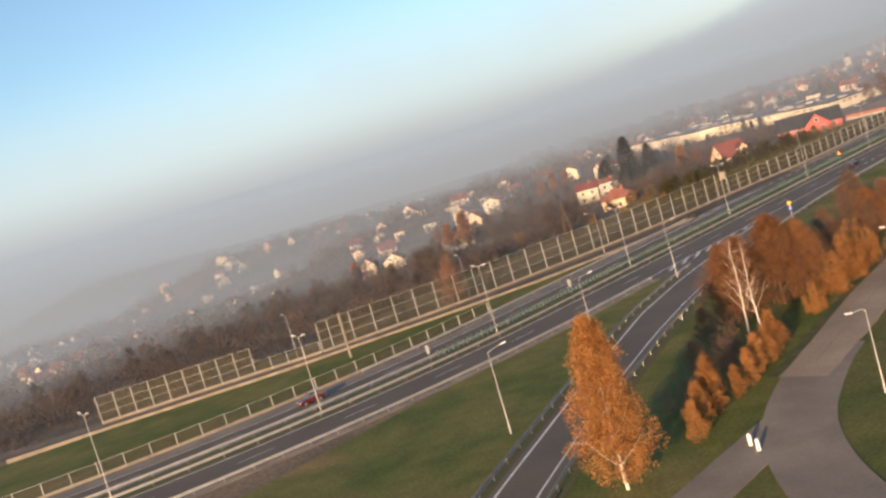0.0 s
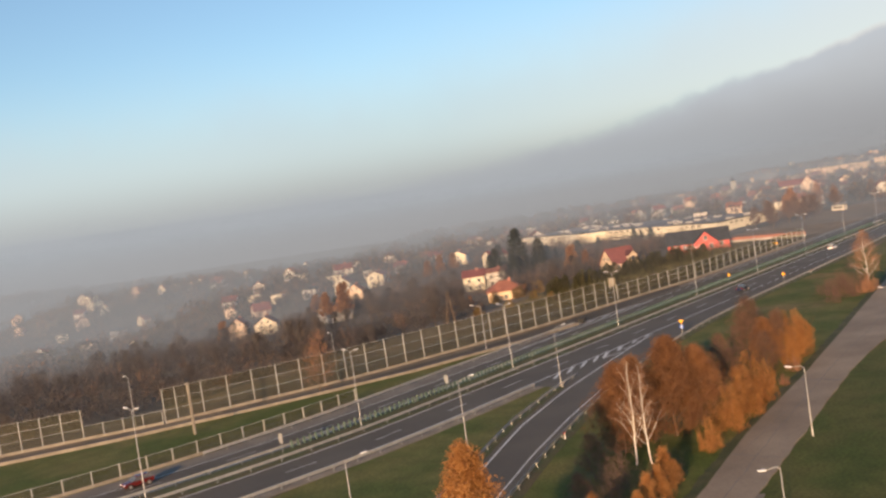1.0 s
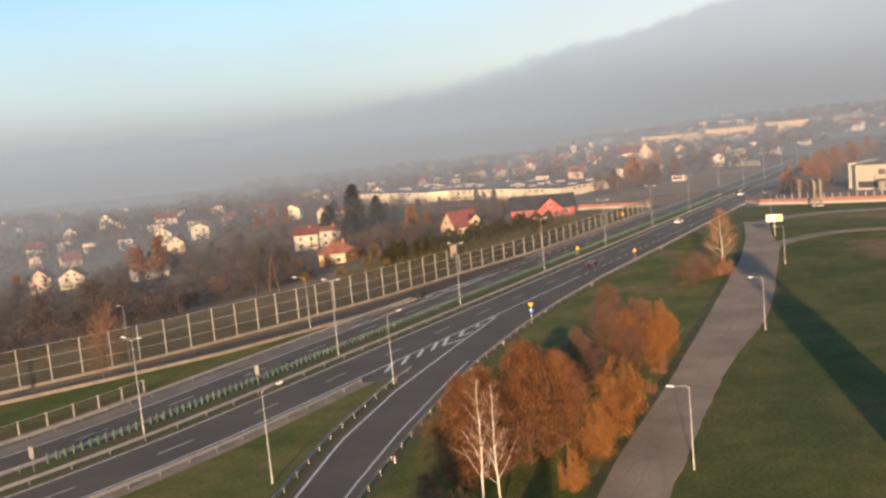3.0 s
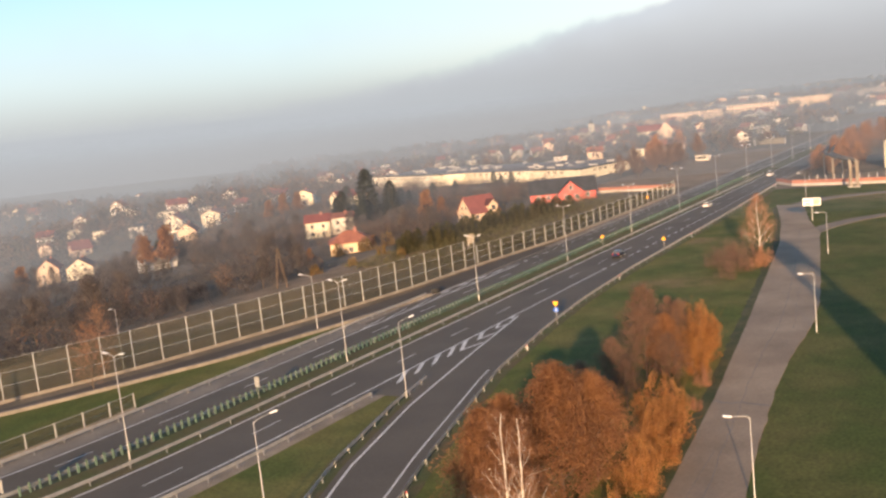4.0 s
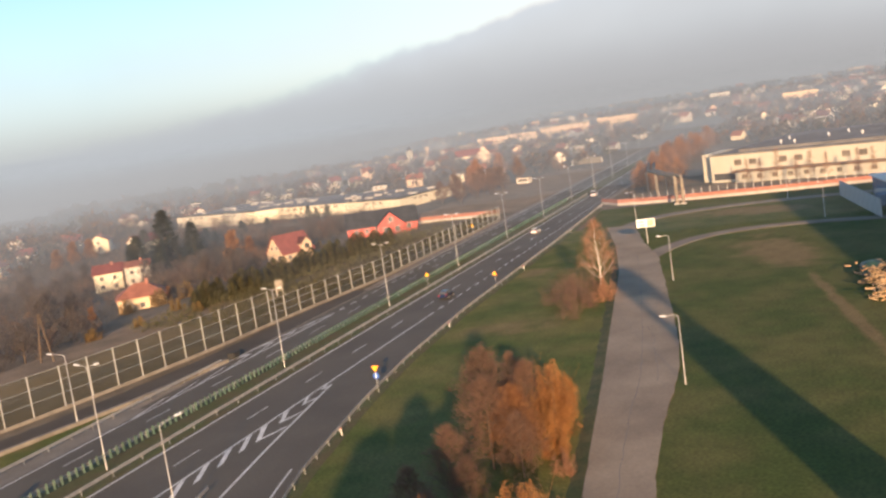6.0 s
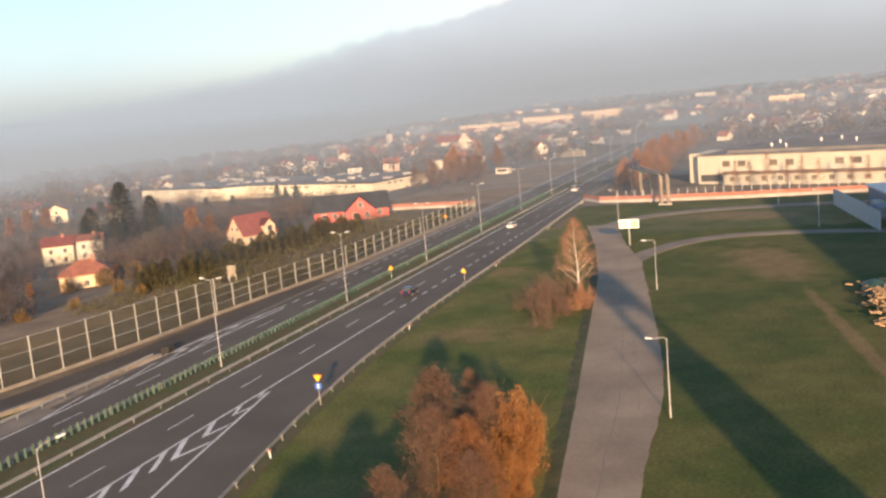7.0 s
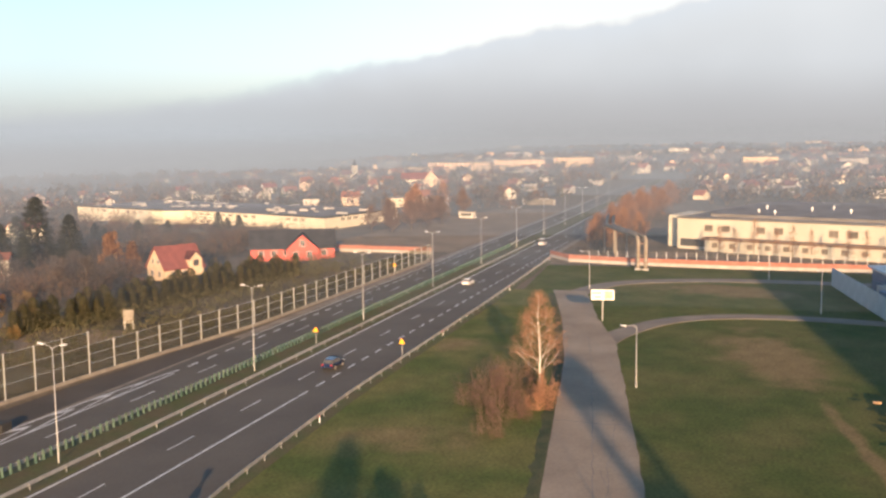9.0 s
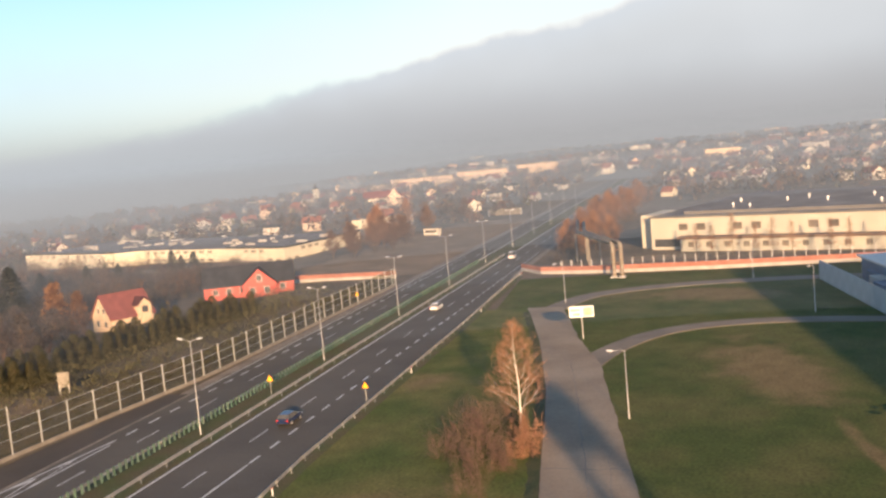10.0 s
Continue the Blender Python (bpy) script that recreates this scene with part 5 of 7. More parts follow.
def homes():
    # villa with a steep red roof
    v = place(house(11.5, 9.5, 3.2, 5.4, M["yellow_wall"], M["red_roof"], storeys=1, cols=3, chimney=False, label="cream-yellow villa with a steep red tiled roof"), 332.5, 73.5, -27, 0.95)
    bm = bmesh.new()
    box(bm, 1.2, 4.8, -5.6, -2.0, 0, 5.3)
    wing = part("dormer", bm, M["yellow_wall"], v, "cream front gable with a dark window")
    bm = bmesh.new()
    for s in (-1, 1):
        q = [bm.verts.new(c) for c in ((3.0, -6.0, 7.3), (3.0 + s * 2.3, -6.0, 5.1), (3.0 + s * 2.3, -0.5, 5.1), (3.0, -0.5, 7.3))]
        bm.faces.new(q)
    bmesh.ops.solidify(bm, geom=bm.faces[:], thickness=0.15)
    part("dormer_roof", bm, M["red_roof"], wing)
    bm = bmesh.new()
    q = [bm.verts.new(c) for c in ((1.2, -5.6, 5.3), (4.8, -5.6, 5.3), (3.0, -5.6, 7.0), (1.2, -5.5, 5.3), (4.8, -5.5, 5.3), (3.0, -5.5, 7.0))]
    for fc in ((0, 1, 2), (5, 4, 3), (0, 3, 4, 1), (1, 4, 5, 2), (2, 5, 3, 0)):
        bm.faces.new([q[i] for i in fc])
    part("dormer_gable", bm, M["yellow_wall"], wing)
    boxed("window", (2.2, 3.8, -5.68, -5.6, 3.4, 5.0), M["window"], wing)
    # red house with dark roof
    r = place(house(21, 10.5, 3.0, 4.0, M["red_wall"], M["slate"], storeys=1, cols=6, chimney=False, label="long bright red house with a dark slate roof"), 366, 57, -64, 1.1)
    bm = bmesh.new()
    q = [bm.verts.new(c) for c in ((-1.5, -8.6, -1), (6.5, -8.6, -1), (6.5, -8.6, 2.9), (2.5, -8.6, 6.5), (-1.5, -8.6, 2.9), (-1.5, 0, -1), (6.5, 0, -1), (6.5, 0, 2.9), (2.5, 0, 6.5), (-1.5, 0, 2.9))]
    for fc in ((0, 1, 2, 3, 4), (1, 6, 7, 2), (5, 0, 4, 9), (2, 7, 8, 3), (3, 8, 9, 4)):
        bm.faces.new([q[i] for i in fc])
    wing = part("front_wing", bm, M["red_wall"], r, "red gabled front wing")
    bm = bmesh.new()
    for s in (-1, 1):
        q = [bm.verts.new(c) for c in ((2.5, -9.0, 6.65), (2.5 + s * 4.6, -9.0, 2.5), (2.5 + s * 4.6, 0.0, 2.5), (2.5, 0.0, 6.65))]
        bm.faces.new(q)
    bmesh.ops.solidify(bm, geom=bm.faces[:], thickness=0.15)
    part("wing_roof", bm, M["slate"], wing)
    sh = {}
    for u, z in ((0.8, 1.5), (4.2, 1.5), (2.5, 4.4)):
        window(wing, 1.2, 1.5, pose(u, -8.6, z, 0, 0, 180), sh)
    # white house of two blocks
    place(house(9, 9.5, 6.0, 2.4, M["cream"], M["red_roof"], cols=2, label="cream two-storey house with a low red roof"), 330, 141, -55)
    place(house(8, 8.5, 6.2, 1.4, M["white_wall"], M["brown_roof"], cols=2, label="white two-storey house block with a shallow roof"), 336, 134, -55)
    place(house(12, 10, 3.6, 3.2, M["yellow_wall"], M["brown_roof"], hip=True, storeys=1, cols=3, label="yellow bungalow with a brown-red hipped roof"), 279, 88, -52)
    place(house(11, 9.5, 7.2, 4.2, M["orange_wall"], M["brown_roof"], storeys=3, cols=3, label="tall apricot house with a steep gabled roof"), 321.5, 291.2, 42)
    place(house(11, 11, 5.4, 3.8, M["cream"], M["brown_roof"], cols=3, label="pale cream house with a broad lit gable"), 319, 265.8, 42)
    place(house(11, 10, 3.0, 5.0, M["grey_wall"], M["tar"], storeys=1, cols=2, label="old grey house with a dark steep roof"), 288, 183, -20)
    place(house(11, 9, 5.6, 3.0, M["white_wall"], M["red_roof"], cols=3, label="white two-storey house with a red roof"), 438, 331, -35)
    place(house(12, 10, 5.6, 2.2, M["cream"], M["brown_roof"], cols=3, label="cream two-storey house with a shallow roof"), 408, 272, 25)
    place(house(11, 9, 5.4, 3.2, M["cream"], M["red_roof"], cols=3, label="cream house with a red roof"), 404, 296, 30)
    place(house(10, 9, 5.2, 2.6, M["cream"], M["red_roof"], cols=2, label="cream house with a pinkish red roof"), 415, 193, -20)
    place(house(10, 9, 4.4, 3.6, M["orange_wall"], M["brown_roof"], cols=2, label="apricot house behind bare trees"), 385, 268, 35)
    place(house(10, 9, 5.2, 3.2, M["white_wall"], M["brown_roof"], cols=2, label="white house with a brown roof among bare trees"), 456, 400, 20)
    place(house(11, 9, 5.4, 3.0, M["white_wall"], M["red_roof"], cols=3, label="white house with a faded red roof"), 489, 337, 40)
    place(house(10, 9, 5.4, 2.2, M["cream"], M["brown_roof"], cols=2, label="cream house with a low brown roof"), 435, 233, 30)
    place(house(10, 9, 3.6, 4.0, M["orange_wall"], M["red_roof"], storeys=1, cols=2, label="small house with a bright red roof"), 376, 340, -25)


homes()


def far_town(used):
    """The outskirts on the rising ground, past counting: small gabled and flat-roofed houses in one mass."""
    rng = random.Random(19)
    vs, fs, roof = [], [], []
    n = 0
    while n < 620:
        x = 960 + 1150 * rng.random() ** 1.1
        y = rng.uniform(-0.62, 0.46) * (150 + 0.66 * x)
        if -20 < y < 26 and x < 1100 or any((x - a) ** 2 + (y - b) ** 2 < 15 ** 2 for a, b in used):
            continue
        used.append((x, y))
        n += 1
        w, d, e, r = rng.uniform(4, 8), rng.uniform(3.5, 5.5), rng.uniform(3, 7), rng.choice((0.4, 2.5, 3.2, 3.8))
        if n % 23 == 0:
            w, d, e, r = rng.uniform(12, 22), 6, rng.uniform(8, 12), 0.5
        m = pose(x, y, terrain(x, y), 0, 0, rng.choice((20, 65, 110, -30)) + rng.uniform(-10, 10))
        k = len(vs)
        vs += [m @ Vector(c) for c in ((-w, -d, -3), (w, -d, -3), (w, d, -3), (-w, d, -3), (-w, -d, e), (w, -d, e), (w, d, e), (-w, d, e), (-w, 0, e + r), (w, 0, e + r))]
        fs += [tuple(k + i for i in f) for f in ((0, 1, 5, 4), (2, 3, 7, 6), (1, 2, 6, 9, 5), (3, 0, 4, 8, 7))]
        roof += [0] * 4
        k = len(vs)
        o, q = 0.5, r * 0.5 / d
        vs += [m @ Vector(c) for c in ((-w - o, -d - o, e - q + 0.1), (w + o, -d - o, e - q + 0.1), (w + o, 0, e + r + 0.1), (-w - o, 0, e + r + 0.1), (w + o, d + o, e - q + 0.1), (-w - o, d + o, e - q + 0.1),
                                       (-w - o, -d - o, e - q - 0.2), (w + o, -d - o, e - q - 0.2), (w + o, d + o, e - q - 0.2), (-w - o, d + o, e - q - 0.2))]
        fs += [tuple(k + i for i in f) for f in ((0, 1, 2, 3), (3, 2, 4, 5), (6, 7, 1, 0), (8, 9, 5, 4))]
        roof += [1] * 4
    ob = from_data("far_houses", vs, fs, M["far_wall"])
    ob.data.materials.append(M["far_roof"])
    ob.data.polygons.foreach_set("material_index", roof)
    tagged(ob, "pale hazy houses spread over the far rising outskirts", "houses", kind="stuff")


def town():
    """The far town: houses of a few kinds, repeated, with blocks of flats and a church."""
    rng = random.Random(9)
    kinds = []
    for wall, roof, hip, e, rh, lab in ((M["white_wall"], M["red_roof"], False, 5.4, 3.4, "white town house with a red roof"), (M["cream"], M["brown_roof"], False, 4.2, 4.2, "cream town house with a brown roof"),
                                        (M["orange_wall"], M["brown_roof"], False, 5.6, 3.0, "apricot town house with a brown roof"), (M["white_wall"], M["slate"], True, 5.6, 2.2, "white town house with a dark hipped roof"), (M["cream"], M["tar"], True, 6.2, 0.9, "cream cube-shaped town house with a flat roof")):
        kinds.append(house(11, 10, e, rh, wall, roof, hip=hip, plain=True, label=lab))
    n, used = 0, []
    while n < 262:
        x = 530 + 600 * rng.random() ** 0.9
        y = rng.uniform(-0.62, 0.72) * (120 + 0.62 * x)
        if -32 < y < 36 or (x < 560 and -220 < y < 245) or (x < 620 and -150 < y < 40):
            continue
        if any((x - a) ** 2 + (y - b) ** 2 < 17 ** 2 for a, b in used):
            continue
        used.append((x, y))
        m = pose(x, y, terrain(x, y), 0, 0, rng.choice((20, 35, -50, 110, 70)) + rng.uniform(-12, 12)) @ Matrix.Scale(rng.uniform(0.55, 0.88), 4)
        k = n if n < len(kinds) else rng.randrange(len(kinds))
        if n < len(kinds):
            kinds[k].matrix_basis = m
        else:
            c = copy_thing(kinds[k], m)
            c.matrix_basis = m
        n += 1
    n = 0
    while n < 18:
        x, y = rng.uniform(380, 520), rng.uniform(270, 400)
        if any((x - a) ** 2 + (y - b) ** 2 < 17 ** 2 for a, b in used + HOMES):
            continue
        used.append((x, y))
        m = pose(x, y, terrain(x, y), 0, 0, rng.choice((20, 35, -60, 40)) + rng.uniform(-12, 12)) @ Matrix.Scale(rng.uniform(0.65, 0.9), 4)
        c = copy_thing(kinds[rng.randrange(len(kinds))], m)
        c.matrix_basis = m
        n += 1
    n = 0
    while n < 74:
        x = rng.uniform(180, 560)
        y = rng.uniform(400, 620) + 0.35 * x * rng.random()
        if any((x - a) ** 2 + (y - b) ** 2 < 18 ** 2 for a, b in used):
            continue
        used.append((x, y))
        m = pose(x, y, terrain(x, y), 0, 0, rng.choice((20, 35, 60, 110)) + rng.uniform(-12, 12)) @ Matrix.Scale(rng.uniform(0.62, 0.95), 4)
        c = copy_thing(kinds[rng.randrange(len(kinds))], m)
        c.matrix_basis = m
        n += 1
    far_town(used)
    # blocks of flats
    block = empty("apartment_block")
    boxed("wall", (-6, 6, -32, 32, -3, 11.5), M["orange_wall"], block)
    boxed("roof", (-6.3, 6.3, -32.3, 32.3, 11.5, 12), M["tar"], block)
    sh = {}
    for s in range(4):
        for k in range(14):
            window(block, 2.0, 1.5, pose(-6, -29 + 4.45 * k, 1.8 + 2.9 * s, 0, 0, 90), sh)
    tagged(block, "long four-storey block of flats in pale apricot", "apartment block", "blocks of flats")
    block.matrix_basis = pose(1090, 225, terrain(1090, 225), 0, 0, 15)
    for x, y, a, w, h in ((1085, 158, 5, 0.8, 1.15), (1010, 172, 30, 0.55, 0.8), (1180, 118, 10, 0.7, 1.1), (1060, 262, 25, 0.4, 0.7), (1150, 330, 30, 0.5, 0.9), (1240, 60, 0, 0.5, 1.0)):
        c = copy_thing(block, pose(x, y, terrain(x, y)))
        c.matrix_basis = pose(x, y, terrain(x, y), 0, 0, a) @ Matrix.Diagonal((0.9, w, h, 1))
    # twin-gabled school
    place(house(26, 14, 8, 6, M["cream"], M["red_roof"], storeys=3, cols=7, label="large cream school building with red gabled roof"), 792, 170, -70, 0.75)
    g = place(house(16, 13, 9, 7.5, M["orange_wall"], M["red_roof"], storeys=3, cols=3, label="tall apricot gabled building with a red roof"), 778, 152, 15, 0.75)
    # church
    c = empty("church")
    boxed("nave", (-14, 14, -7, 7, -3, 12), M["cream"], c)
    bm = bmesh.new()
    q = [bm.verts.new(p) for p in ((-14.5, -7.6, 11.6), (14.5, -7.6, 11.6), (14.5, 0, 19), (-14.5, 0, 19), (-14.5, 7.6, 11.6), (14.5, 7.6, 11.6))]
    for fc in ((0, 1, 2, 3), (3, 2, 5, 4), (0, 3, 4), (1, 5, 2)):
        bm.faces.new([q[i] for i in fc])
    part("nave_roof", bm, M["brown_roof"], c)
    boxed("tower", (-20, -13, -3.5, 3.5, -3, 26), M["cream"], c)
    vs, fs = [], []
    tube(vs, fs, [(-16.5, 0, 26), (-16.5, 0, 28.5), (-16.5, 0, 30.5), (-16.5, 0, 36)], [4.2, 3.6, 1.8, 0.1], 8)
    from_data("spire", vs, fs, M["slate"], c)
    tagged(c, "pale church with a square tower and dark spire", "church")
    c.matrix_basis = pose(900, 270, terrain(900, 270), 0, 0, 60) @ Matrix.Scale(0.56, 4)


town()


# ---- industrial buildings ----
def factory():
    """The long low cream factory behind the red house."""
    H = 5.7
    foot = [(446, 84), (497, 74), (515, 130), (540, 222), (490, 229), (470, 170), (475, 160), (459, 114)]
    root = empty("factory_building", pose(0, 0, -1.9))
    bm = bmesh.new()
    lo = [bm.verts.new((x, y, -4)) for x, y in foot]
    hi = [bm.verts.new((x, y, H)) for x, y in foot]
    n = len(foot)
    for i in range(n):
        bm.faces.new([lo[i], lo[(i + 1) % n], hi[(i + 1) % n], hi[i]])
    part("wall", bm, M["cream"], root)
    bm = bmesh.new()
    lo = [bm.verts.new((x, y, H + 0.01)) for x, y in foot]
    hi = [bm.verts.new((x, y, H + 0.15)) for x, y in foot]
    bm.faces.new(hi)
    for i in range(n):
        bm.faces.new([lo[i], lo[(i + 1) % n], hi[(i + 1) % n], hi[i]])
    bmesh.ops.triangulate(bm, faces=[f for f in bm.faces if len(f.verts) > 4])
    part("roof", bm, M["tar"], root, "grey flat felt roof")
    sh, sh2, sh3 = {}, {}, {}
    for i in (7, 6, 5, 4, 0):
        if i == 6 or i == 5:
            continue
        a, b = (foot[i], foot[(i + 1) % n])
        if i == 4:
            a, b = foot[4], foot[5]
        L = math.dist(a, b)
        base = pose(a[0], a[1], 0, 0, 0, math.degrees(math.atan2(b[1] - a[1], b[0] - a[0])))
        boxed("parapet", (0, L, -0.2, 0.2, H + 0.15, H + 0.75), M["slate"], root, m=base)
        k = 0
        while 3 + 4.4 * k < L - 2:
            for z in (1.7, 4.7):
                if (k * 5 + int(z)) % 6 < 3:
                    window(root, 2.6, 0.8, base @ pose(3 + 4.4 * k, 0, z, 0, 0, 180), sh, "pale_window", "cream")
            k += 1
    a, b = foot[6], foot[7]
    L = math.dist(a, b)
    base = pose(a[0], a[1], 0, 0, 0, math.degrees(math.atan2(b[1] - a[1], b[0] - a[0])))
    for k in range(9):
        for z in (1.7, 4.7):
            window(root, 2.6, 0.8, base @ pose(3 + 4.6 * k, 0, z, 0, 0, 180), sh, "pale_window", "cream")
    rng = random.Random(4)
    unit = None
    for k in range(46):
        u, v = rng.random(), rng.uniform(0.12, 0.9)
        x = 447 + 44 * u + 47 * v + 8 * math.sin(u * 3)
        y = 86 + 138 * u - 8 * v
        m = pose(x, y, H + 0.15, 0, 0, 67 + rng.choice((0, 90))) @ Matrix.Diagonal((rng.uniform(0.25, 1.2), rng.uniform(0.25, 0.7), rng.uniform(0.2, 0.6), 1))
        if unit is None:
            unit = boxed("roof_unit", (-2.2, 2.2, -1.1, 1.1, 0, 1.5), M["white_wall"], root, "white rooftop ventilation unit", m, 0.08)
        else:
            again(unit, root, m)
    tagged(root, "long low cream factory with bands of windows and a flat roof", "factory")


def hall():
    """The large white hall on the right, with its entrance block and brown canopy."""
    root = empty("factory_hall", pose(409.5, -46.2, 0, 0, 0, -20))
    H = 8.9
    boxed("wall", (0, 75, -150, 0, -1, H), M["hall_wall"], root)
    boxed("roof", (-0.3, 75.3, -150.3, 0.3, H, H + 0.4), M["tar"], root, "grey felt roof")
    boxed("roof_step", (5, 70, -145, -8, H + 0.4, H + 1.2), M["tar"], root, "raised grey roof deck")
    boxed("entrance_block", (4, 20, 0.0, 4.6, -1, 9.4), M["hall_wall"], root, "white stair tower at the corner of the hall")
    boxed("canopy", (-4.5, 0, -150, -9, 3.3, 3.9), M["brown_trim"], root, "long brown canopy along the hall front")
    boxed("low_wing", (-4.0, 0, -150, -10, -1, 3.3), M["hall_wall"], root, "white ground-floor front under the canopy")
    boxed("glazing", (-0.12, 0.0, -8.4, -1.0, 0.8, 3.0), M["window"], root, "dark glazed entrance")
    sh = {}
    for y in (-9.5, -14.5, -24.5, -29.5, -44, -49, -63, -68, -82, -88, -102):
        window(root, 2.3, 1.7, pose(0, y, 6.3, 0, 0, 90), sh, "pale_window", "brown_trim")
    for k in range(24):
        window(root, 1.6, 1.4, pose(-4.0, -13 - 5.0 * k, 1.9, 0, 0, 90), sh, "pale_window", "hall_wall")
    vent = None
    for k, (x, y) in enumerate(((14, -19), (10, -25), (28, -30), (36, -34), (24, -42), (12, -58), (16, -64), (34, -52), (40, -70), (20, -80), (30, -16))):
        m = pose(x, y, H + (1.2 if y < -8 and x > 5 else 0.4))
        if vent is None:
            vs, fs = [], []
            tube(vs, fs, [(0, 0, 0), (0, 0, 0.7), (0, 0, 0.75), (0, 0, 1.1), (0, 0, 1.3)], [0.18, 0.18, 0.36, 0.32, 0.1], 10)
            vent = from_data("roof_vent", vs, fs, M["lamp_head"], root, "round white roof ventilator")
            vent.matrix_basis = m
        else:
            again(vent, root, m)
    tagged(root, "large white factory hall with a grey roof and brown canopy", "factory hall")


def red_wall():
    """The boundary wall: white plinth, red boarding above."""
    for pts, lab in (([(380, -14.3), (371, -21), (367.5, -37), (365.5, -62), (365.5, -95), (366, -140)], "long boundary wall, white below and brick red above"),
                     ([(382, 62), (380.5, 49), (379, 20)], "boundary wall, white below and brick red above")):
        root = empty("boundary_wall")
        for i, (a, b) in enumerate(zip(pts, pts[1:])):
            L = math.dist(a, b)
            m = pose(a[0], a[1], 0, 0, 0, math.degrees(math.atan2(b[1] - a[1], b[0] - a[0])))
            boxed("white_plinth", (0, L, -0.16, 0.16, -0.5, 0.8), M["concrete"], root, m=m)
            boxed("red_boarding", (0, L, -0.12, 0.12, 0.8, 1.9), M["brick"], root, m=m)
        tagged(root, lab, "wall")
    # open fence along the hall
    root = empty("hall_fence")
    first = None
    for k in range(44):
        m = pose(372.5, -26 - 2.5 * k, 0)
        if first is None:
            first = boxed("fence_post", (-0.08, 0.08, -0.08, 0.08, -0.3, 2.9), M["frame"], root, m=m)
        else:
            again(first, root, m)
    boxed("fence_rail", (372.45, 372.55, -134, -26, 2.05, 2.1), M["plinth"], root)
    boxed("fence_rail", (372.45, 372.55, -134, -26, 2.75, 2.8), M["plinth"], root)
    tagged(root, "pale post-and-rail fence before the factory hall", "fence")


def pipe_bridge():
    root = empty("pipe_bridge")
    for x, y in ((359.1, -40.2), (358.7, -42.1)):
        vs, fs = [], []
        tube(vs, fs, [(x, y, -0.4), (x, y, 6.6), (x + 0.15, y + 0.05, 7.3), (x + 0.7, y + 0.3, 7.9), (x + 1.6, y + 0.7, 8.1), (x + 18, y + 7.2, 8.1), (x + 34, y + 12.5, 8.1), (x + 70, y + 17, 8.1)], [0.46] * 8, 12)
        pipe = from_data("pipe", vs, fs, M["plinth"], root, "grey-clad insulated pipe", smooth=True)
        for z in (0.6, 1.8, 3.0, 4.2, 5.4):
            vs, fs = [], []
            tube(vs, fs, [(x, y, z), (x, y, z + 0.16)], [0.50, 0.50], 12)
            from_data("clamp_band", vs, fs, M["brown_trim"], pipe)
        boxed("footing", (x - 1.0, x + 1.0, y - 0.8, y + 0.8, -0.3, 0.35), M["concrete"], root, bevel=0.05)
    for z in (3.4, 6.4):
        boxed("cross_beam", (358.75, 359.05, -41.6, -40.7, z, z + 0.25), M["brown_trim"], root)
    for dx, dy in ((18, 7.2), (34, 12.5)):
        for k in (-1.4, 1.4):
            boxed("column", (-0.22, 0.22, -0.22, 0.22, -0.5, 7.5), M["plinth"], root, m=pose(359 + dx, -41.1 + dy + k, 0))
        boxed("cross_beam", (359 + dx - 0.2, 359 + dx + 0.2, -41.1 + dy - 1.8, -41.1 + dy + 1.8, 7.15, 7.45), M["plinth"], root)
    tagged(root, "two grey-clad pipes bent down to the ground over the wall", "pipe bridge")


PILE = (229.5, -84.6, 5.0)


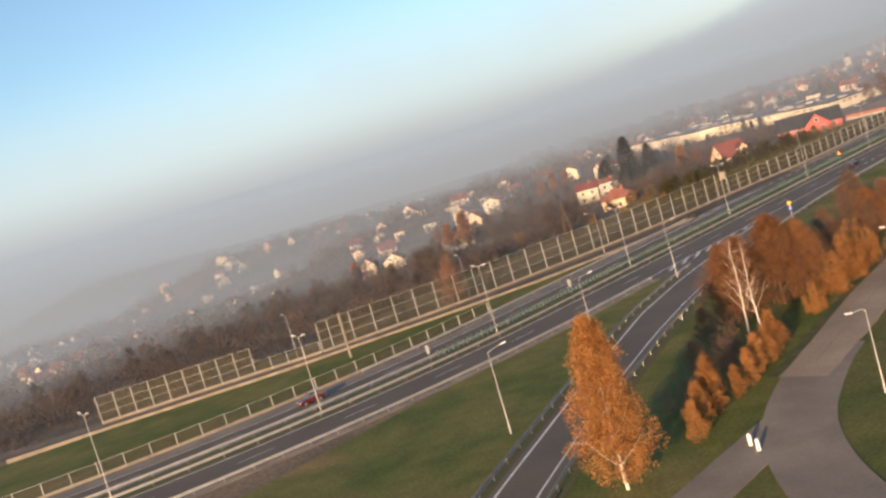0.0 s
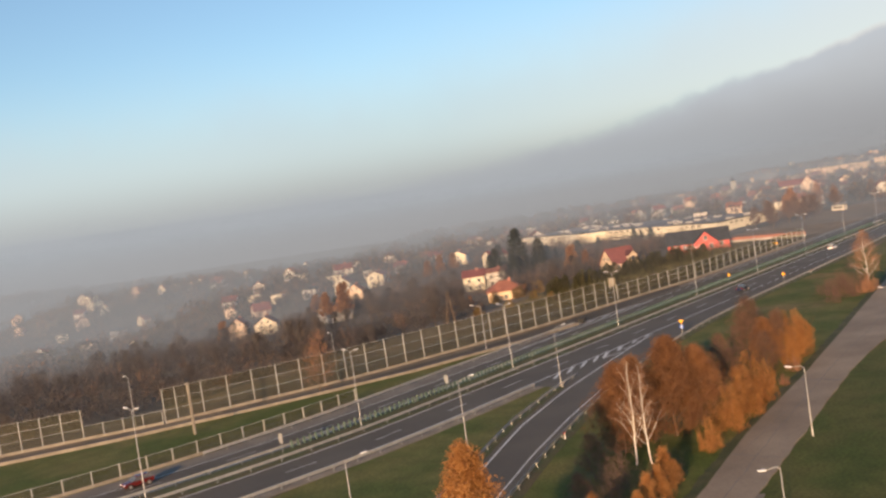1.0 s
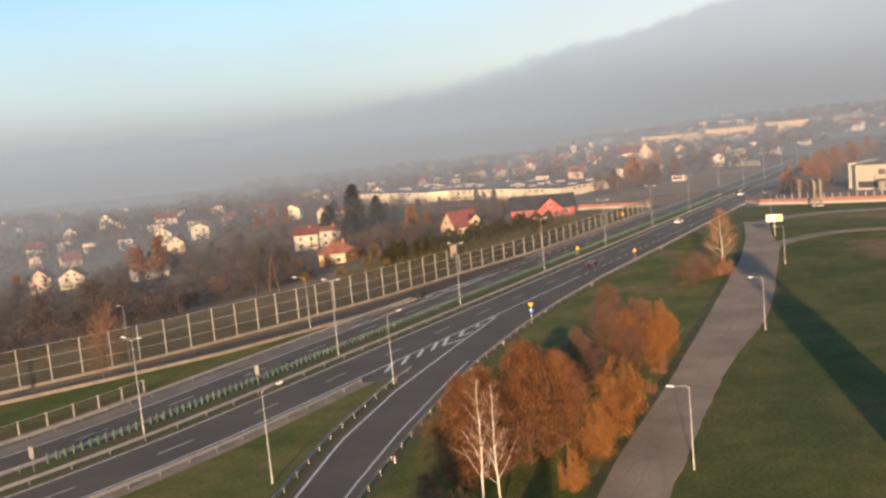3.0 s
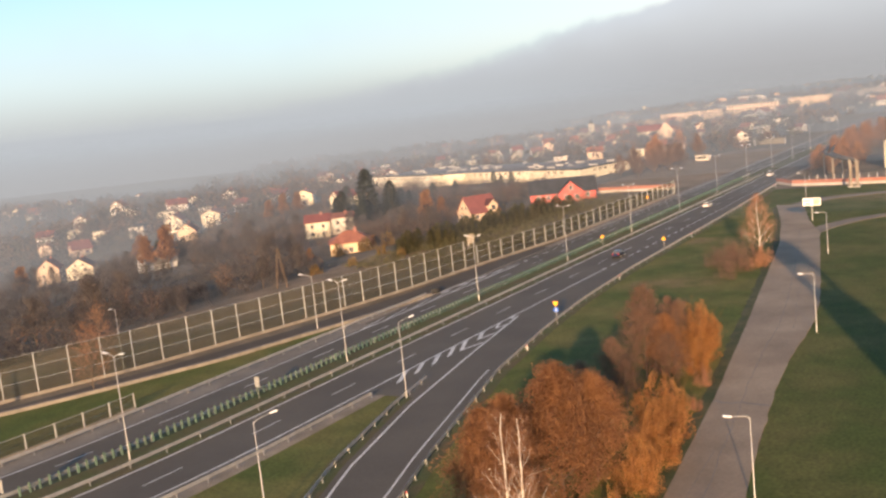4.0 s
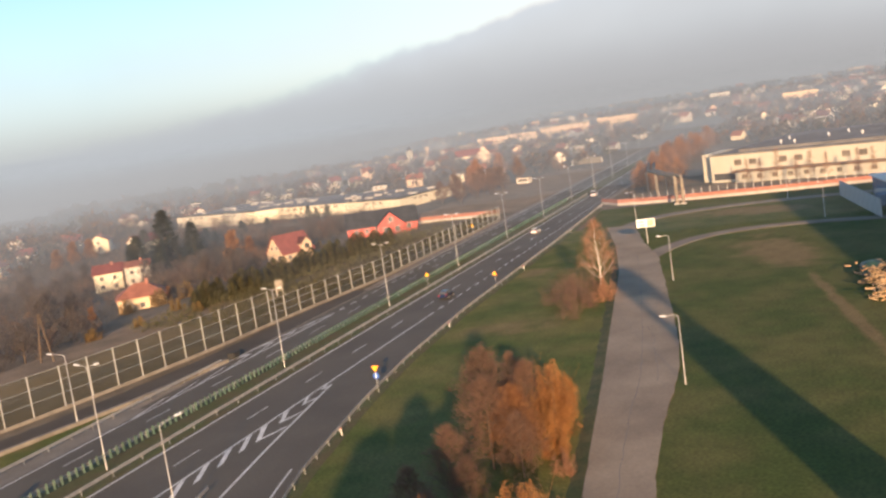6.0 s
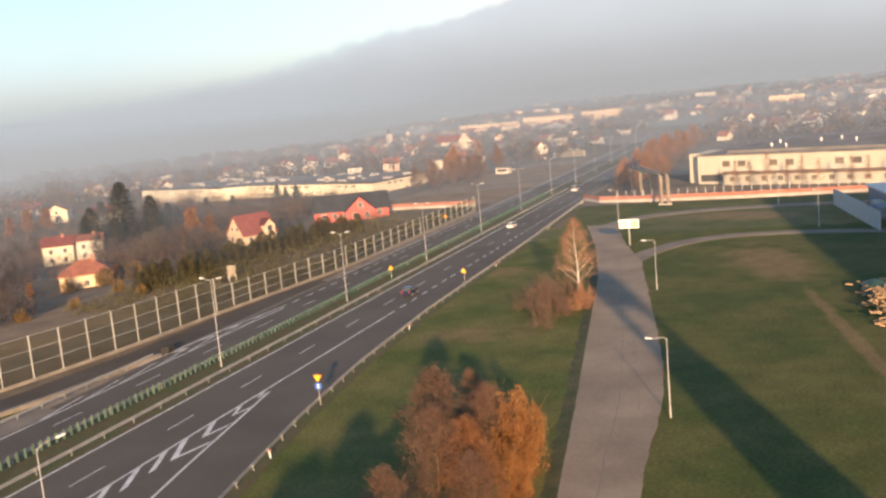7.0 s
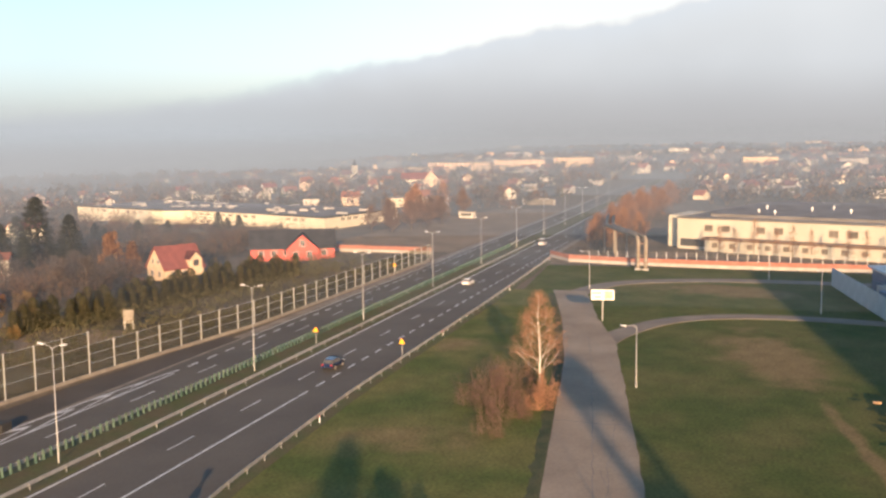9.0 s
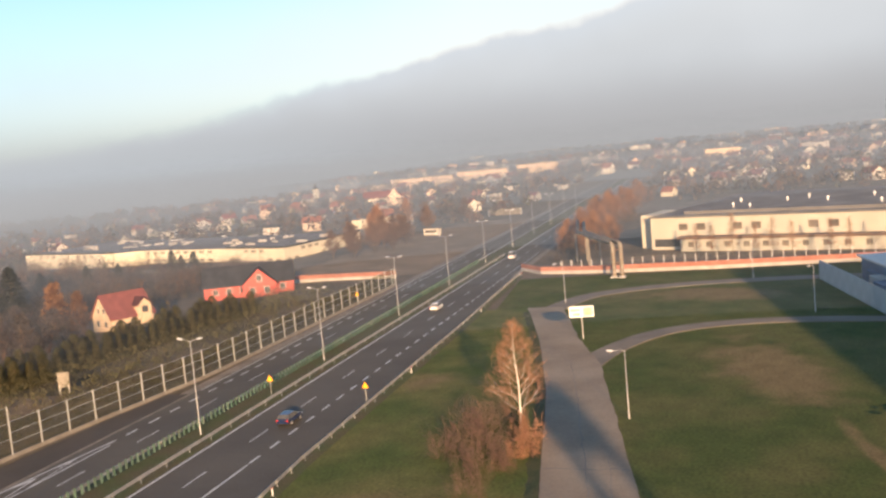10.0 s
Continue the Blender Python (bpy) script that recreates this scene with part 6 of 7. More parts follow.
def yard():
    """The grey yard wall at the meadow's edge, what stands inside, and an unseen warehouse behind, placed for its
    shadow.
    """
    root = empty("yard_wall")
    a, b = (343, -83.3), (298, -89.6)
    ang = math.degrees(math.atan2(b[1] - a[1], b[0] - a[0]))
    L = math.dist(a, b)
    first = None
    for k in range(9):
        m = pose(a[0], a[1], 0, 0, 0, ang) @ pose(k * L / 9, 0, 0)
        if first is None:
            first = boxed("wall_panel", (0.03, L / 9 - 0.03, -0.1, 0.1, -0.4, 3.9), M["grey_wall"], root, m=m)
        else:
            again(first, root, m)
    tagged(root, "grey panel wall round a yard", "wall")
    # Unseen building, set back and raised to throw the shadow on the meadow.
    w = empty("warehouse", pose(273.5, -99.3, 0, 0, 0, ang))
    boxed("wall", (0, 134, 0, 45, -1, 18.1), M["grey_wall"], w)
    boxed("roof", (-0.3, 134.3, -0.3, 45.3, 18.1, 18.5), M["tar"], w)
    tagged(w, "unseen tall grey warehouse beside the yard, placed for its shadow", "warehouse")
    s = empty("shed", pose(321, -98.6, 0, 0, 0, 8))
    boxed("wall", (-20, 20, -5, 5, -0.5, 4.6), M["tank_blue"], s)
    boxed("roof", (-20.6, 20.6, -5.8, 5.8, 4.6, 4.95), M["frame"], s, "pale sheet roof")
    tagged(s, "low yard shed with a pale roof", "shed")
    rng = random.Random(12)
    for k in range(3):
        t = empty("yard_container", pose(318 + 7 * k, -91.5 - 0.5 * k, 0, 0, 0, 8 + rng.uniform(-6, 6)))
        boxed("body", (-3, 3, -1.2, 1.2, 0, 2.6), M["tank_blue"] if k != 1 else M["white_wall"], t, bevel=0.05)
        tagged(t, "steel container stored in the yard", "container", "yard containers")
    pile = empty("timber_pile", pose(PILE[0], PILE[1], 0, 0, 0, PILE[2]))
    first = None
    for k in range(290):
        m = pose(rng.uniform(-11, 13), rng.gauss(0, 1.2), rng.uniform(0.1, 1.7), rng.uniform(-25, 25), rng.uniform(-15, 15), rng.uniform(0, 180))
        if first is None:
            first = boxed("board", (-0.62, 0.62, -0.13, 0.13, -0.08, 0.08), M["timber"], pile, m=m)
        else:
            again(first, pile, m)
    bm = bmesh.new()
    for i in range(7):
        for j in range(5):
            bm.verts.new((8.0 + i * 0.9, -1.8 + j * 0.9, 2.1 - 0.12 * (i - 3) ** 2 - 0.2 * (j - 2) ** 2 + 0.12 * math.sin(i * 2.1 + j * 1.3)))
    bm.verts.ensure_lookup_table()
    for i in range(6):
        for j in range(4):
            bm.faces.new([bm.verts[i * 5 + j], bm.verts[(i + 1) * 5 + j], bm.verts[(i + 1) * 5 + j + 1], bm.verts[i * 5 + j + 1]])
    part("tarpaulin", bm, M["green_paint"], pile, "dark green tarpaulin over the heap", smooth=True)
    tagged(pile, "heap of pale sawn timber and pallets on the grass", "timber pile")


def tower():
    """An unseen water tower, its form guessed from the shadow that lies across the service road."""
    root = empty("water_tower", pose(122, -90.8, 0, 0, 0, 20))
    vs, fs = [], []
    tube(vs, fs, [(0, 0, -0.5), (0, 0, 16), (0, 0, 18.5)], [3.4, 3.0, 2.4], 20)
    from_data("shaft", vs, fs, M["concrete"], root, smooth=True)
    for k in (-1, 1):
        vs, fs = [], []
        tube(vs, fs, [(0, k * 1.8, 17.5), (0, k * 2.0, 24)], [0.62, 0.62], 8)
        from_data("leg", vs, fs, M["concrete"], root, smooth=True)
    vs, fs = [], []
    tube(vs, fs, [(0, 0, 23), (0, 0, 24), (0, 0, 28), (0, 0, 29.3)], [1.2, 3.0, 3.0, 1.6], 20)
    from_data("tank", vs, fs, M["concrete"], root, smooth=True)
    tagged(root, "unseen concrete water tower with a round tank, formed after its shadow", "water tower")


factory()
hall()
red_wall()
pipe_bridge()
yard()


# ---- signs and small things ----
def triangle_sign(x, y, down=False, blue=False, a=0.0, label=""):
    root = empty("road_sign", pose(x, y, 0, 0, 0, a))
    vs, fs = [], []
    top = 3.3 if blue else 2.45
    tube(vs, fs, [(0, 0, -0.2), (0, 0, top + 0.4)], [0.045, 0.045], 6)
    from_data("sign_post", vs, fs, M["steel"], root)
    s = -1 if down else 1
    for nm, r, mt, d in (("sign_rim", 0.60, M["sign_red"], 0.05), ("sign_plate", 0.55, M["sign_yellow"], 0.09)):
        pts = [(r * math.cos(q), top + s * r * math.sin(q)) for q in (math.pi / 2, math.pi * 7 / 6, math.pi * 11 / 6)]
        vs = [(-d, p, z) for p, z in pts] + [(-d + 0.03, p, z) for p, z in pts]
        from_data(nm, vs, [(0, 1, 2), (5, 4, 3), (0, 3, 4, 1), (1, 4, 5, 2), (2, 5, 3, 0)], mt, root)
    if blue:
        vs, fs = [], []
        tube(vs, fs, [(-0.08, 0, 2.3), (-0.04, 0, 2.3)], [0.42, 0.42], 20)
        from_data("round_plate", vs, fs, M["sign_blue"], root, "round blue sign plate")
        boxed("arrow_bar", (-0.11, -0.08, -0.08, 0.08, 2.05, 2.55), M["sign_white"], root, "white arrow on the blue plate")
    return tagged(root, label, "road sign", "road signs")


triangle_sign(185.6, -22.0, True, True, 10, "yellow-backed give-way sign above a blue round sign at the slip road")
triangle_sign(253.3, -17.2, False, False, 0, "yellow-backed triangular warning sign at the road edge")
triangle_sign(258.3, -0.9, False, False, 0, "yellow-backed triangular warning sign in the central reservation")
triangle_sign(336, 15.0, False, False, 0, "yellow-backed triangular sign beside the far carriageway")


def billboard():
    root = empty("billboard", pose(290.4, -41.4, 0, 0, 0, 8))
    vs, fs = [], []
    tube(vs, fs, [(0.2, 0, -0.3), (0.2, 0, 4.4)], [0.1, 0.1], 8)
    from_data("leg", vs, fs, M["pole"], root)
    boxed("panel", (-0.12, 0.1, -2.0, 2.0, 3.7, 5.5), M["sign_white"], root, "white poster panel", bevel=0.02)
    boxed("poster_bar", (-0.15, -0.12, -1.8, -0.3, 3.9, 5.3), M["ad_orange"], root, "orange poster picture block")
    boxed("poster_bar", (-0.15, -0.12, 0.2, 1.8, 4.7, 5.1), M["ad_orange"], root)
    boxed("poster_bar", (-0.15, -0.12, 0.2, 1.5, 4.0, 4.4), M["ad_orange"], root)
    tagged(root, "white roadside billboard with an orange poster on one leg", "billboard")
    root = empty("billboard", pose(262, 36.5, 0, 0, 0, 25))
    for y in (-0.7, 0.7):
        boxed("leg", (-0.1, 0.1, -0.1, 0.1, -0.3, 1.4), M["pole"], root, m=pose(0, y, 0))
    boxed("panel", (-0.1, 0.1, -0.9, 0.9, 1.0, 3.4), M["plinth"], root, "grey blank sign panel", bevel=0.02)
    tagged(root, "pale sign board on legs behind the noise barrier", "billboard")
    root = empty("roadside_screen", pose(588, 33, 0))
    boxed("panel", (-0.2, 0.2, -7.5, 7.5, 0.2, 3.2), M["shoulder"], root, "wide grey panel")
    for y in (-8, 8):
        boxed("leg", (-0.25, 0.25, -0.25, 0.25, -0.3, 3.0), M["pole"], root, m=pose(0, y, 0))
    tagged(root, "wide grey screen wall beside the far road", "screen")


def small_things():
    # round-topped sign plates in the central reservation
    for x, d in ((142.3, 1.2), (106, 1.2)):
        p = along(x, d)
        root = empty("road_sign", pose(p[0], p[1], 0.1))
        vs, fs = [], []
        tube(vs, fs, [(0, 0, -0.1), (0, 0, 2.4)], [0.04, 0.04], 6)
        from_data("sign_post", vs, fs, M["steel"], root)
        boxed("sign_plate", (-0.06, -0.03, -0.4, 0.4, 1.5, 2.9), M["steel"], root, "grey back of a sign plate", bevel=0.01)
        tagged(root, "grey back of a small sign in the central reservation", "road sign", "road signs")
    bol = None
    for x, y in ((79.2, -69.0), (78.2, -70.3)):
        if bol is None:
            bol = empty("bollard", pose(x, y, 0))
            vs, fs = [], []
            tube(vs, fs, [(0, 0, -0.1), (0, 0, 1.0), (0, 0, 1.15)], [0.2, 0.19, 0.09], 10)
            from_data("body", vs, fs, M["sign_white"], bol, smooth=True)
            tagged(bol, "stout white bollard closing the side lane", "bollard", "white bollards")
        else:
            copy_thing(bol, pose(x, y, 0))
    mk = None
    for x in range(120, 371, 50):
        for y in (lerp_line(RAMP_R, x) - 1.6, ):
            if mk is None:
                mk = empty("marker_post", pose(x, y, 0))
                boxed("body", (-0.04, 0.04, -0.06, 0.06, -0.1, 0.95), M["sign_white"], mk, bevel=0.02)
                boxed("reflector", (-0.07, -0.05, -0.05, 0.05, 0.75, 0.95), M["sign_red"], mk)
                tagged(mk, "white plastic marker post at the road edge", "marker post", "marker posts")
            else:
                copy_thing(mk, pose(x, y, 0))
    # wooden A-shaped power pole behind the barrier
    root = empty("power_pole", pose(213, 58, terrain(213, 58)))
    vs, fs = [], []
    tube(vs, fs, [(0, -1.6, -0.3), (0, 0, 9.2)], [0.17, 0.11], 7)
    from_data("pole", vs, fs, M["bark"], root)
    vs, fs = [], []
    tube(vs, fs, [(0, 1.6, -0.3), (0, 0.15, 9.0)], [0.17, 0.11], 7)
    from_data("brace", vs, fs, M["bark"], root)
    boxed("cross_arm", (-1.1, 1.1, -0.07, 0.07, 8.6, 8.75), M["bark"], root)
    tagged(root, "weathered wooden A-frame power pole", "power pole")
    # pillar beside the exit ramp
    root = empty("gate_pillar", pose(111.6, 31.5, 0))
    boxed("column", (-0.18, 0.18, -0.18, 0.18, -0.3, 8.6), M["plinth"], root, bevel=0.03)
    boxed("cap", (-0.26, 0.26, -0.26, 0.26, 8.6, 8.8), M["plinth"], root)
    tagged(root, "tall pale concrete pillar beside the exit ramp", "pillar")
    # concrete crash block at the tip of the exit gore
    root = empty("crash_block", pose(207.2, 13.6, 0))
    boxed("body", (-0.9, 0.9, -0.7, 0.7, 0, 1.1), M["rubber"], root, bevel=0.15)
    tagged(root, "dark crash cushion at the tip of the exit gore", "crash cushion")


def car(paint, label, m, van=False):
    """A car that faces x."""
    root = empty("car" if not van else "van", m)
    h1, h2 = (0.95, 1.5) if not van else (1.1, 2.1)
    bm = bmesh.new()
    prof = [(-2.1, 0.35), (-2.15, 0.75), (-2.0, h1), (-1.0, h1 + 0.03), (1.0, h1 - 0.02), (2.0, h1 - 0.18), (2.15, 0.65), (2.1, 0.32)]
    for s in (-1, 1):
        vs = [bm.verts.new((a, s * 0.86, b)) for a, b in prof]
        bm.faces.new(vs if s > 0 else vs[::-1])
    bm.verts.ensure_lookup_table()
    n = len(prof)
    for i in range(n):
        j = (i + 1) % n
        bm.faces.new([bm.verts[i], bm.verts[j], bm.verts[n + j], bm.verts[n + i]])
    bmesh.ops.recalc_face_normals(bm, faces=bm.faces)
    bmesh.ops.bevel(bm, geom=bm.edges[:], offset=0.07, segments=2, affect='EDGES')
    part("body", bm, paint, root)
    bm = bmesh.new()
    x0, x1 = (-1.95, 0.95) if not van else (-2.05, 1.3)
    lo = [bm.verts.new(c) for c in ((x0, -0.80, h1 - 0.05), (x1, -0.80, h1 - 0.05), (x1, 0.80, h1 - 0.05), (x0, 0.80, h1 - 0.05))]
    up = [bm.verts.new(c) for c in ((x0 + 0.35, -0.64, h2 - 0.08), (x1 - 0.75, -0.64, h2 - 0.08), (x1 - 0.75, 0.64, h2 - 0.08), (x0 + 0.35, 0.64, h2 - 0.08))]
    for i in range(4):
        bm.faces.new([lo[i], lo[(i + 1) % 4], up[(i + 1) % 4], up[i]])
    part("glasshouse", bm, M["window"], root, "dark car windows")
    boxed("car_roof", (x0 + 0.3, x1 - 0.7, -0.66, 0.66, h2 - 0.10, h2), paint, root, bevel=0.04)
    for sx in (-1.3, 1.3):
        for sy in (-0.82, 0.82):
            vs, fs = [], []
            tube(vs, fs, [(0, -0.1, 0), (0, 0.1, 0)], [0.32, 0.32], 14)
            w = from_data("wheel", vs, fs, M["rubber"], root)
            w.matrix_basis = pose(sx, sy, 0.32)
            vs, fs = [], []
            tube(vs, fs, [(0, -0.105, 0), (0, 0.105, 0)], [0.2, 0.2], 10)
            from_data("rim", vs, fs, M["steel"], w)
    for sy in (-0.68, 0.68):
        boxed("rear_light", (-2.17, -2.08, sy - 0.14, sy + 0.14, 0.72, 0.92), M["rear_lamp"], root)
        boxed("headlight", (2.02, 2.14, sy - 0.16, sy + 0.16, 0.6, 0.76), M["lamp_head"], root)
    return tagged(root, label, "car" if not van else "van", "vehicles on the road")


billboard()
small_things()


def factory_front():
    """The access road before the factory, its parked cars and the small white building by the far road."""
    curve_road("side_road", smooth_path([(392, 66), (404, 78), (421, 96), (434, 122), (447, 152), (456, 176), (470, 205)]), 7.0, -0.9, "pale asphalt access road before the factory")
    hut = empty("kiosk", pose(505.5, 46, 0, 0, 0, 80))
    boxed("wall", (-3.2, 3.2, -1.6, 1.6, -0.3, 2.6), M["white_wall"], hut)
    boxed("roof", (-3.5, 3.5, -1.9, 1.9, 2.6, 2.85), M["tar"], hut)
    boxed("window", (-2.4, 2.4, 1.6, 1.66, 1.0, 2.0), M["window"], hut)
    tagged(hut, "small white flat-roofed building beside the far road", "kiosk")
    for x, y, a, paint, label in ((440.5, 119, 64, M["car_white"], "white car parked before the factory"), (446, 132, 64, M["car_blue"], "dark blue car parked before the factory"), (427, 92, 50, M["car_red"], "dark red car parked before the factory")):
        car(paint, label, pose(x, y, -0.88, 0, 0, a))


factory_front()
car(M["car_blue"], "dark blue hatchback driving on the carriageway", pose(245, -9.8, 0.07))
car(M["car_white"], "white car driving on the carriageway", pose(325, -6.6, 0.07))
car(M["car_white"], "white delivery van driving on the carriageway", pose(408, -6.2, 0.07), True)
car(M["car_red"], "dark red car on the far carriageway", pose(89, along(89, 9.2)[1], 0.07, 0, 0, 168))
tower()


# ---- fog and cloud, painted on glowing sheets ----
CLOUD_GLOW = 0.89


def haze_glow_material(name, tone, low, high, strength, mottled, thick):
    """Haze painted as a glowing see-through sheet: full near the ground, gone at the height `high`, thicker over the
    valley on one side.
    """
    m = bpy.data.materials.new(name)
    m.use_nodes = True
    nodes, links = m.node_tree.nodes, m.node_tree.links
    nodes.remove(nodes["Principled BSDF"])
    pos = nodes.new("ShaderNodeNewGeometry")
    sep = nodes.new("ShaderNodeSeparateXYZ")
    links.new(pos.outputs["Position"], sep.inputs[0])
    def ranged(value, a, b, c, d, kind='SMOOTHERSTEP'):
        r = nodes.new("ShaderNodeMapRange")
        r.interpolation_type = kind
        for key, v in (("From Min", a), ("From Max", b), ("To Min", c), ("To Max", d)):
            r.inputs[key].default_value = v
        links.new(value, r.inputs["Value"])
        return r.outputs[0]
    def times(a, b):
        n = nodes.new("ShaderNodeMath")
        n.operation, n.use_clamp = 'MULTIPLY', True
        links.new(a, n.inputs[0])
        links.new(b, n.inputs[1])
        return n.outputs[0]
    nz = nodes.new("ShaderNodeTexNoise")
    nz.inputs["Scale"].default_value = 0.006
    links.new(pos.outputs["Position"], nz.inputs["Vector"])
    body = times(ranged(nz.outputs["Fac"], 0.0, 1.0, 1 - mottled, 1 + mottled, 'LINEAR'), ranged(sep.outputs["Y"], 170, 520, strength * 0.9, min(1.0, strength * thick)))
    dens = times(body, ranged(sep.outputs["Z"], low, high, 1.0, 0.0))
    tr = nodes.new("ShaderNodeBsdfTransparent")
    # Emission paints the brightness of the haze; no light scatters in the sheet.
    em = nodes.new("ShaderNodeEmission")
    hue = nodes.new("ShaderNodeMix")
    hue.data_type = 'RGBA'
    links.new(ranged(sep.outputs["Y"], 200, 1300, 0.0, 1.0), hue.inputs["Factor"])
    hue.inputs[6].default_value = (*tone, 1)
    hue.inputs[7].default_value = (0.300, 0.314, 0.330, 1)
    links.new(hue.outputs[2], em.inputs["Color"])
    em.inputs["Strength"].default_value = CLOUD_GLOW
    mix = nodes.new("ShaderNodeMixShader")
    links.new(dens, mix.inputs[0])
    links.new(tr.outputs[0], mix.inputs[1])
    links.new(em.outputs[0], mix.inputs[2])
    links.new(mix.outputs[0], nodes["Material Output"].inputs["Surface"])
    return m


def cloud_material():
    """The great bank of cloud, painted on a glowing sheet: a dull grey mass whose soft upper edge climbs to one side,
    with a pale rim.
    """
    m = bpy.data.materials.new("cloud_bank")
    m.use_nodes = True
    nodes, links = m.node_tree.nodes, m.node_tree.links
    nodes.remove(nodes["Principled BSDF"])
    pos = nodes.new("ShaderNodeNewGeometry")
    sep = nodes.new("ShaderNodeSeparateXYZ")
    links.new(pos.outputs["Position"], sep.inputs[0])
    def math_node(op, a, b):
        n = nodes.new("ShaderNodeMath")
        n.operation = op
        for k, v in enumerate((a, b)):
            if isinstance(v, (int, float)):
                n.inputs[k].default_value = v
            elif v is not None:
                links.new(v, n.inputs[k])
        return n.outputs[0]
    az = math_node('ARCTAN2', sep.outputs["Y"], sep.outputs["X"])
    ramp = nodes.new("ShaderNodeFloatCurve")
    u = nodes.new("ShaderNodeMapRange")
    u.inputs["From Min"].default_value, u.inputs["From Max"].default_value = -1.2, 1.6
    links.new(az, u.inputs["Value"])
    cv = ramp.mapping.curves[0]
    for k, (deg, h) in enumerate(CLOUD_EDGE):
        p = ((radians(deg) + 1.2) / 2.8, h / 2000.0)
        if k < 2:
            cv.points[k].location = p
        else:
            cv.points.new(*p)
    ramp.mapping.update()
    links.new(u.outputs[0], ramp.inputs["Value"])
    edge = math_node('MULTIPLY', ramp.outputs[0], 2000.0)
    nz = nodes.new("ShaderNodeTexNoise")
    nz.inputs["Scale"].default_value = 0.0022
    nz.inputs["Detail"].default_value = 5
    links.new(pos.outputs["Position"], nz.inputs["Vector"])
    fine = nodes.new("ShaderNodeTexNoise")
    fine.inputs["Scale"].default_value, fine.inputs["Detail"].default_value = 0.009, 6
    links.new(pos.outputs["Position"], fine.inputs["Vector"])
    wob = math_node('MULTIPLY', math_node('SUBTRACT', nz.outputs["Fac"], 0.5), 150.0)
    wob = math_node('ADD', wob, math_node('MULTIPLY', math_node('SUBTRACT', fine.outputs["Fac"], 0.5), 40.0))
    top = math_node('ADD', edge, wob)
    rel = math_node('SUBTRACT', top, sep.outputs["Z"])
    left = nodes.new("ShaderNodeMapRange")
    left.inputs["From Min"].default_value, left.inputs["From Max"].default_value = radians(14), radians(42)
    left.inputs["To Min"].default_value, left.inputs["To Max"].default_value = 1.0, 2.8
    links.new(az, left.inputs["Value"])
    soft = nodes.new("ShaderNodeMapRange")
    soft.interpolation_type = 'SMOOTHSTEP'
    soft.inputs["From Min"].default_value, soft.inputs["From Max"].default_value = -30, 62
    links.new(math_node('DIVIDE', rel, left.outputs[0]), soft.inputs["Value"])
    tone = nodes.new("ShaderNodeValToRGB")
    tn = nodes.new("ShaderNodeMapRange")
    tn.inputs["From Min"].default_value, tn.inputs["From Max"].default_value = -60, 900
    links.new(sep.outputs["Z"], tn.inputs["Value"])
    els = tone.color_ramp.elements
    els[0].position, els[0].color = 0.085, (0.228, 0.228, 0.234, 1)
    els[1].position, els[1].color = 0.66, (0.405, 0.418, 0.430, 1)
    for at, c in ((0.125, (0.264, 0.266, 0.272)), (0.175, (0.308, 0.313, 0.322)), (0.38, (0.358, 0.368, 0.382))):
        els.new(at).color = (*c, 1)
    links.new(tn.outputs[0], tone.inputs["Fac"])
    nz2 = nodes.new("ShaderNodeTexNoise")
    nz2.inputs["Scale"].default_value = 0.0009
    nz2.inputs["Detail"].default_value = 4
    links.new(pos.outputs["Position"], nz2.inputs["Vector"])
    mot = nodes.new("ShaderNodeMapRange")
    mot.inputs["From Min"].default_value, mot.inputs["From Max"].default_value = 0.3, 0.7
    mot.inputs["To Min"].default_value, mot.inputs["To Max"].default_value = 0.92, 1.08
    links.new(nz2.outputs["Fac"], mot.inputs["Value"])
    sc = nodes.new("ShaderNodeVectorMath")
    sc.operation = 'SCALE'
    links.new(tone.outputs[0], sc.inputs[0])
    lift = nodes.new("ShaderNodeMapRange")
    lift.inputs["From Min"].default_value, lift.inputs["From Max"].default_value = radians(28), radians(62)
    lift.inputs["To Min"].default_value, lift.inputs["To Max"].default_value = 1.0, 1.35
    links.new(az, lift.inputs["Value"])
    links.new(math_node('MULTIPLY', mot.outputs[0], lift.outputs[0]), sc.inputs["Scale"])
    # Sunlit rim painted along the upper edge of the cloud.
    rim = nodes.new("ShaderNodeMapRange")
    rim.interpolation_type = 'SMOOTHSTEP'
    rim.inputs["From Min"].default_value, rim.inputs["From Max"].default_value = 30, 70
    rim.inputs["To Min"].default_value, rim.inputs["To Max"].default_value = 1.0, 0.0
    links.new(rel, rim.inputs["Value"])
    glow = nodes.new("ShaderNodeMapRange")
    glow.interpolation_type = 'SMOOTHSTEP'
    glow.inputs["From Min"].default_value, glow.inputs["From Max"].default_value = -40, 190
    glow.inputs["To Min"].default_value, glow.inputs["To Max"].default_value = 0.75, 0.0
    links.new(rel, glow.inputs["Value"])
    haze = nodes.new("ShaderNodeMix")
    haze.data_type = 'RGBA'
    links.new(glow.outputs[0], haze.inputs["Factor"])
    links.new(sc.outputs[0], haze.inputs[6])
    haze.inputs[7].default_value = (0.408, 0.444, 0.486, 1)
    mc = nodes.new("ShaderNodeMix")
    mc.data_type = 'RGBA'
    side = nodes.new("ShaderNodeMapRange")
    side.inputs["From Min"].default_value, side.inputs["From Max"].default_value = radians(12), radians(38)
    side.inputs["To Min"].default_value, side.inputs["To Max"].default_value = 1.0, 0.0
    links.new(az, side.inputs["Value"])
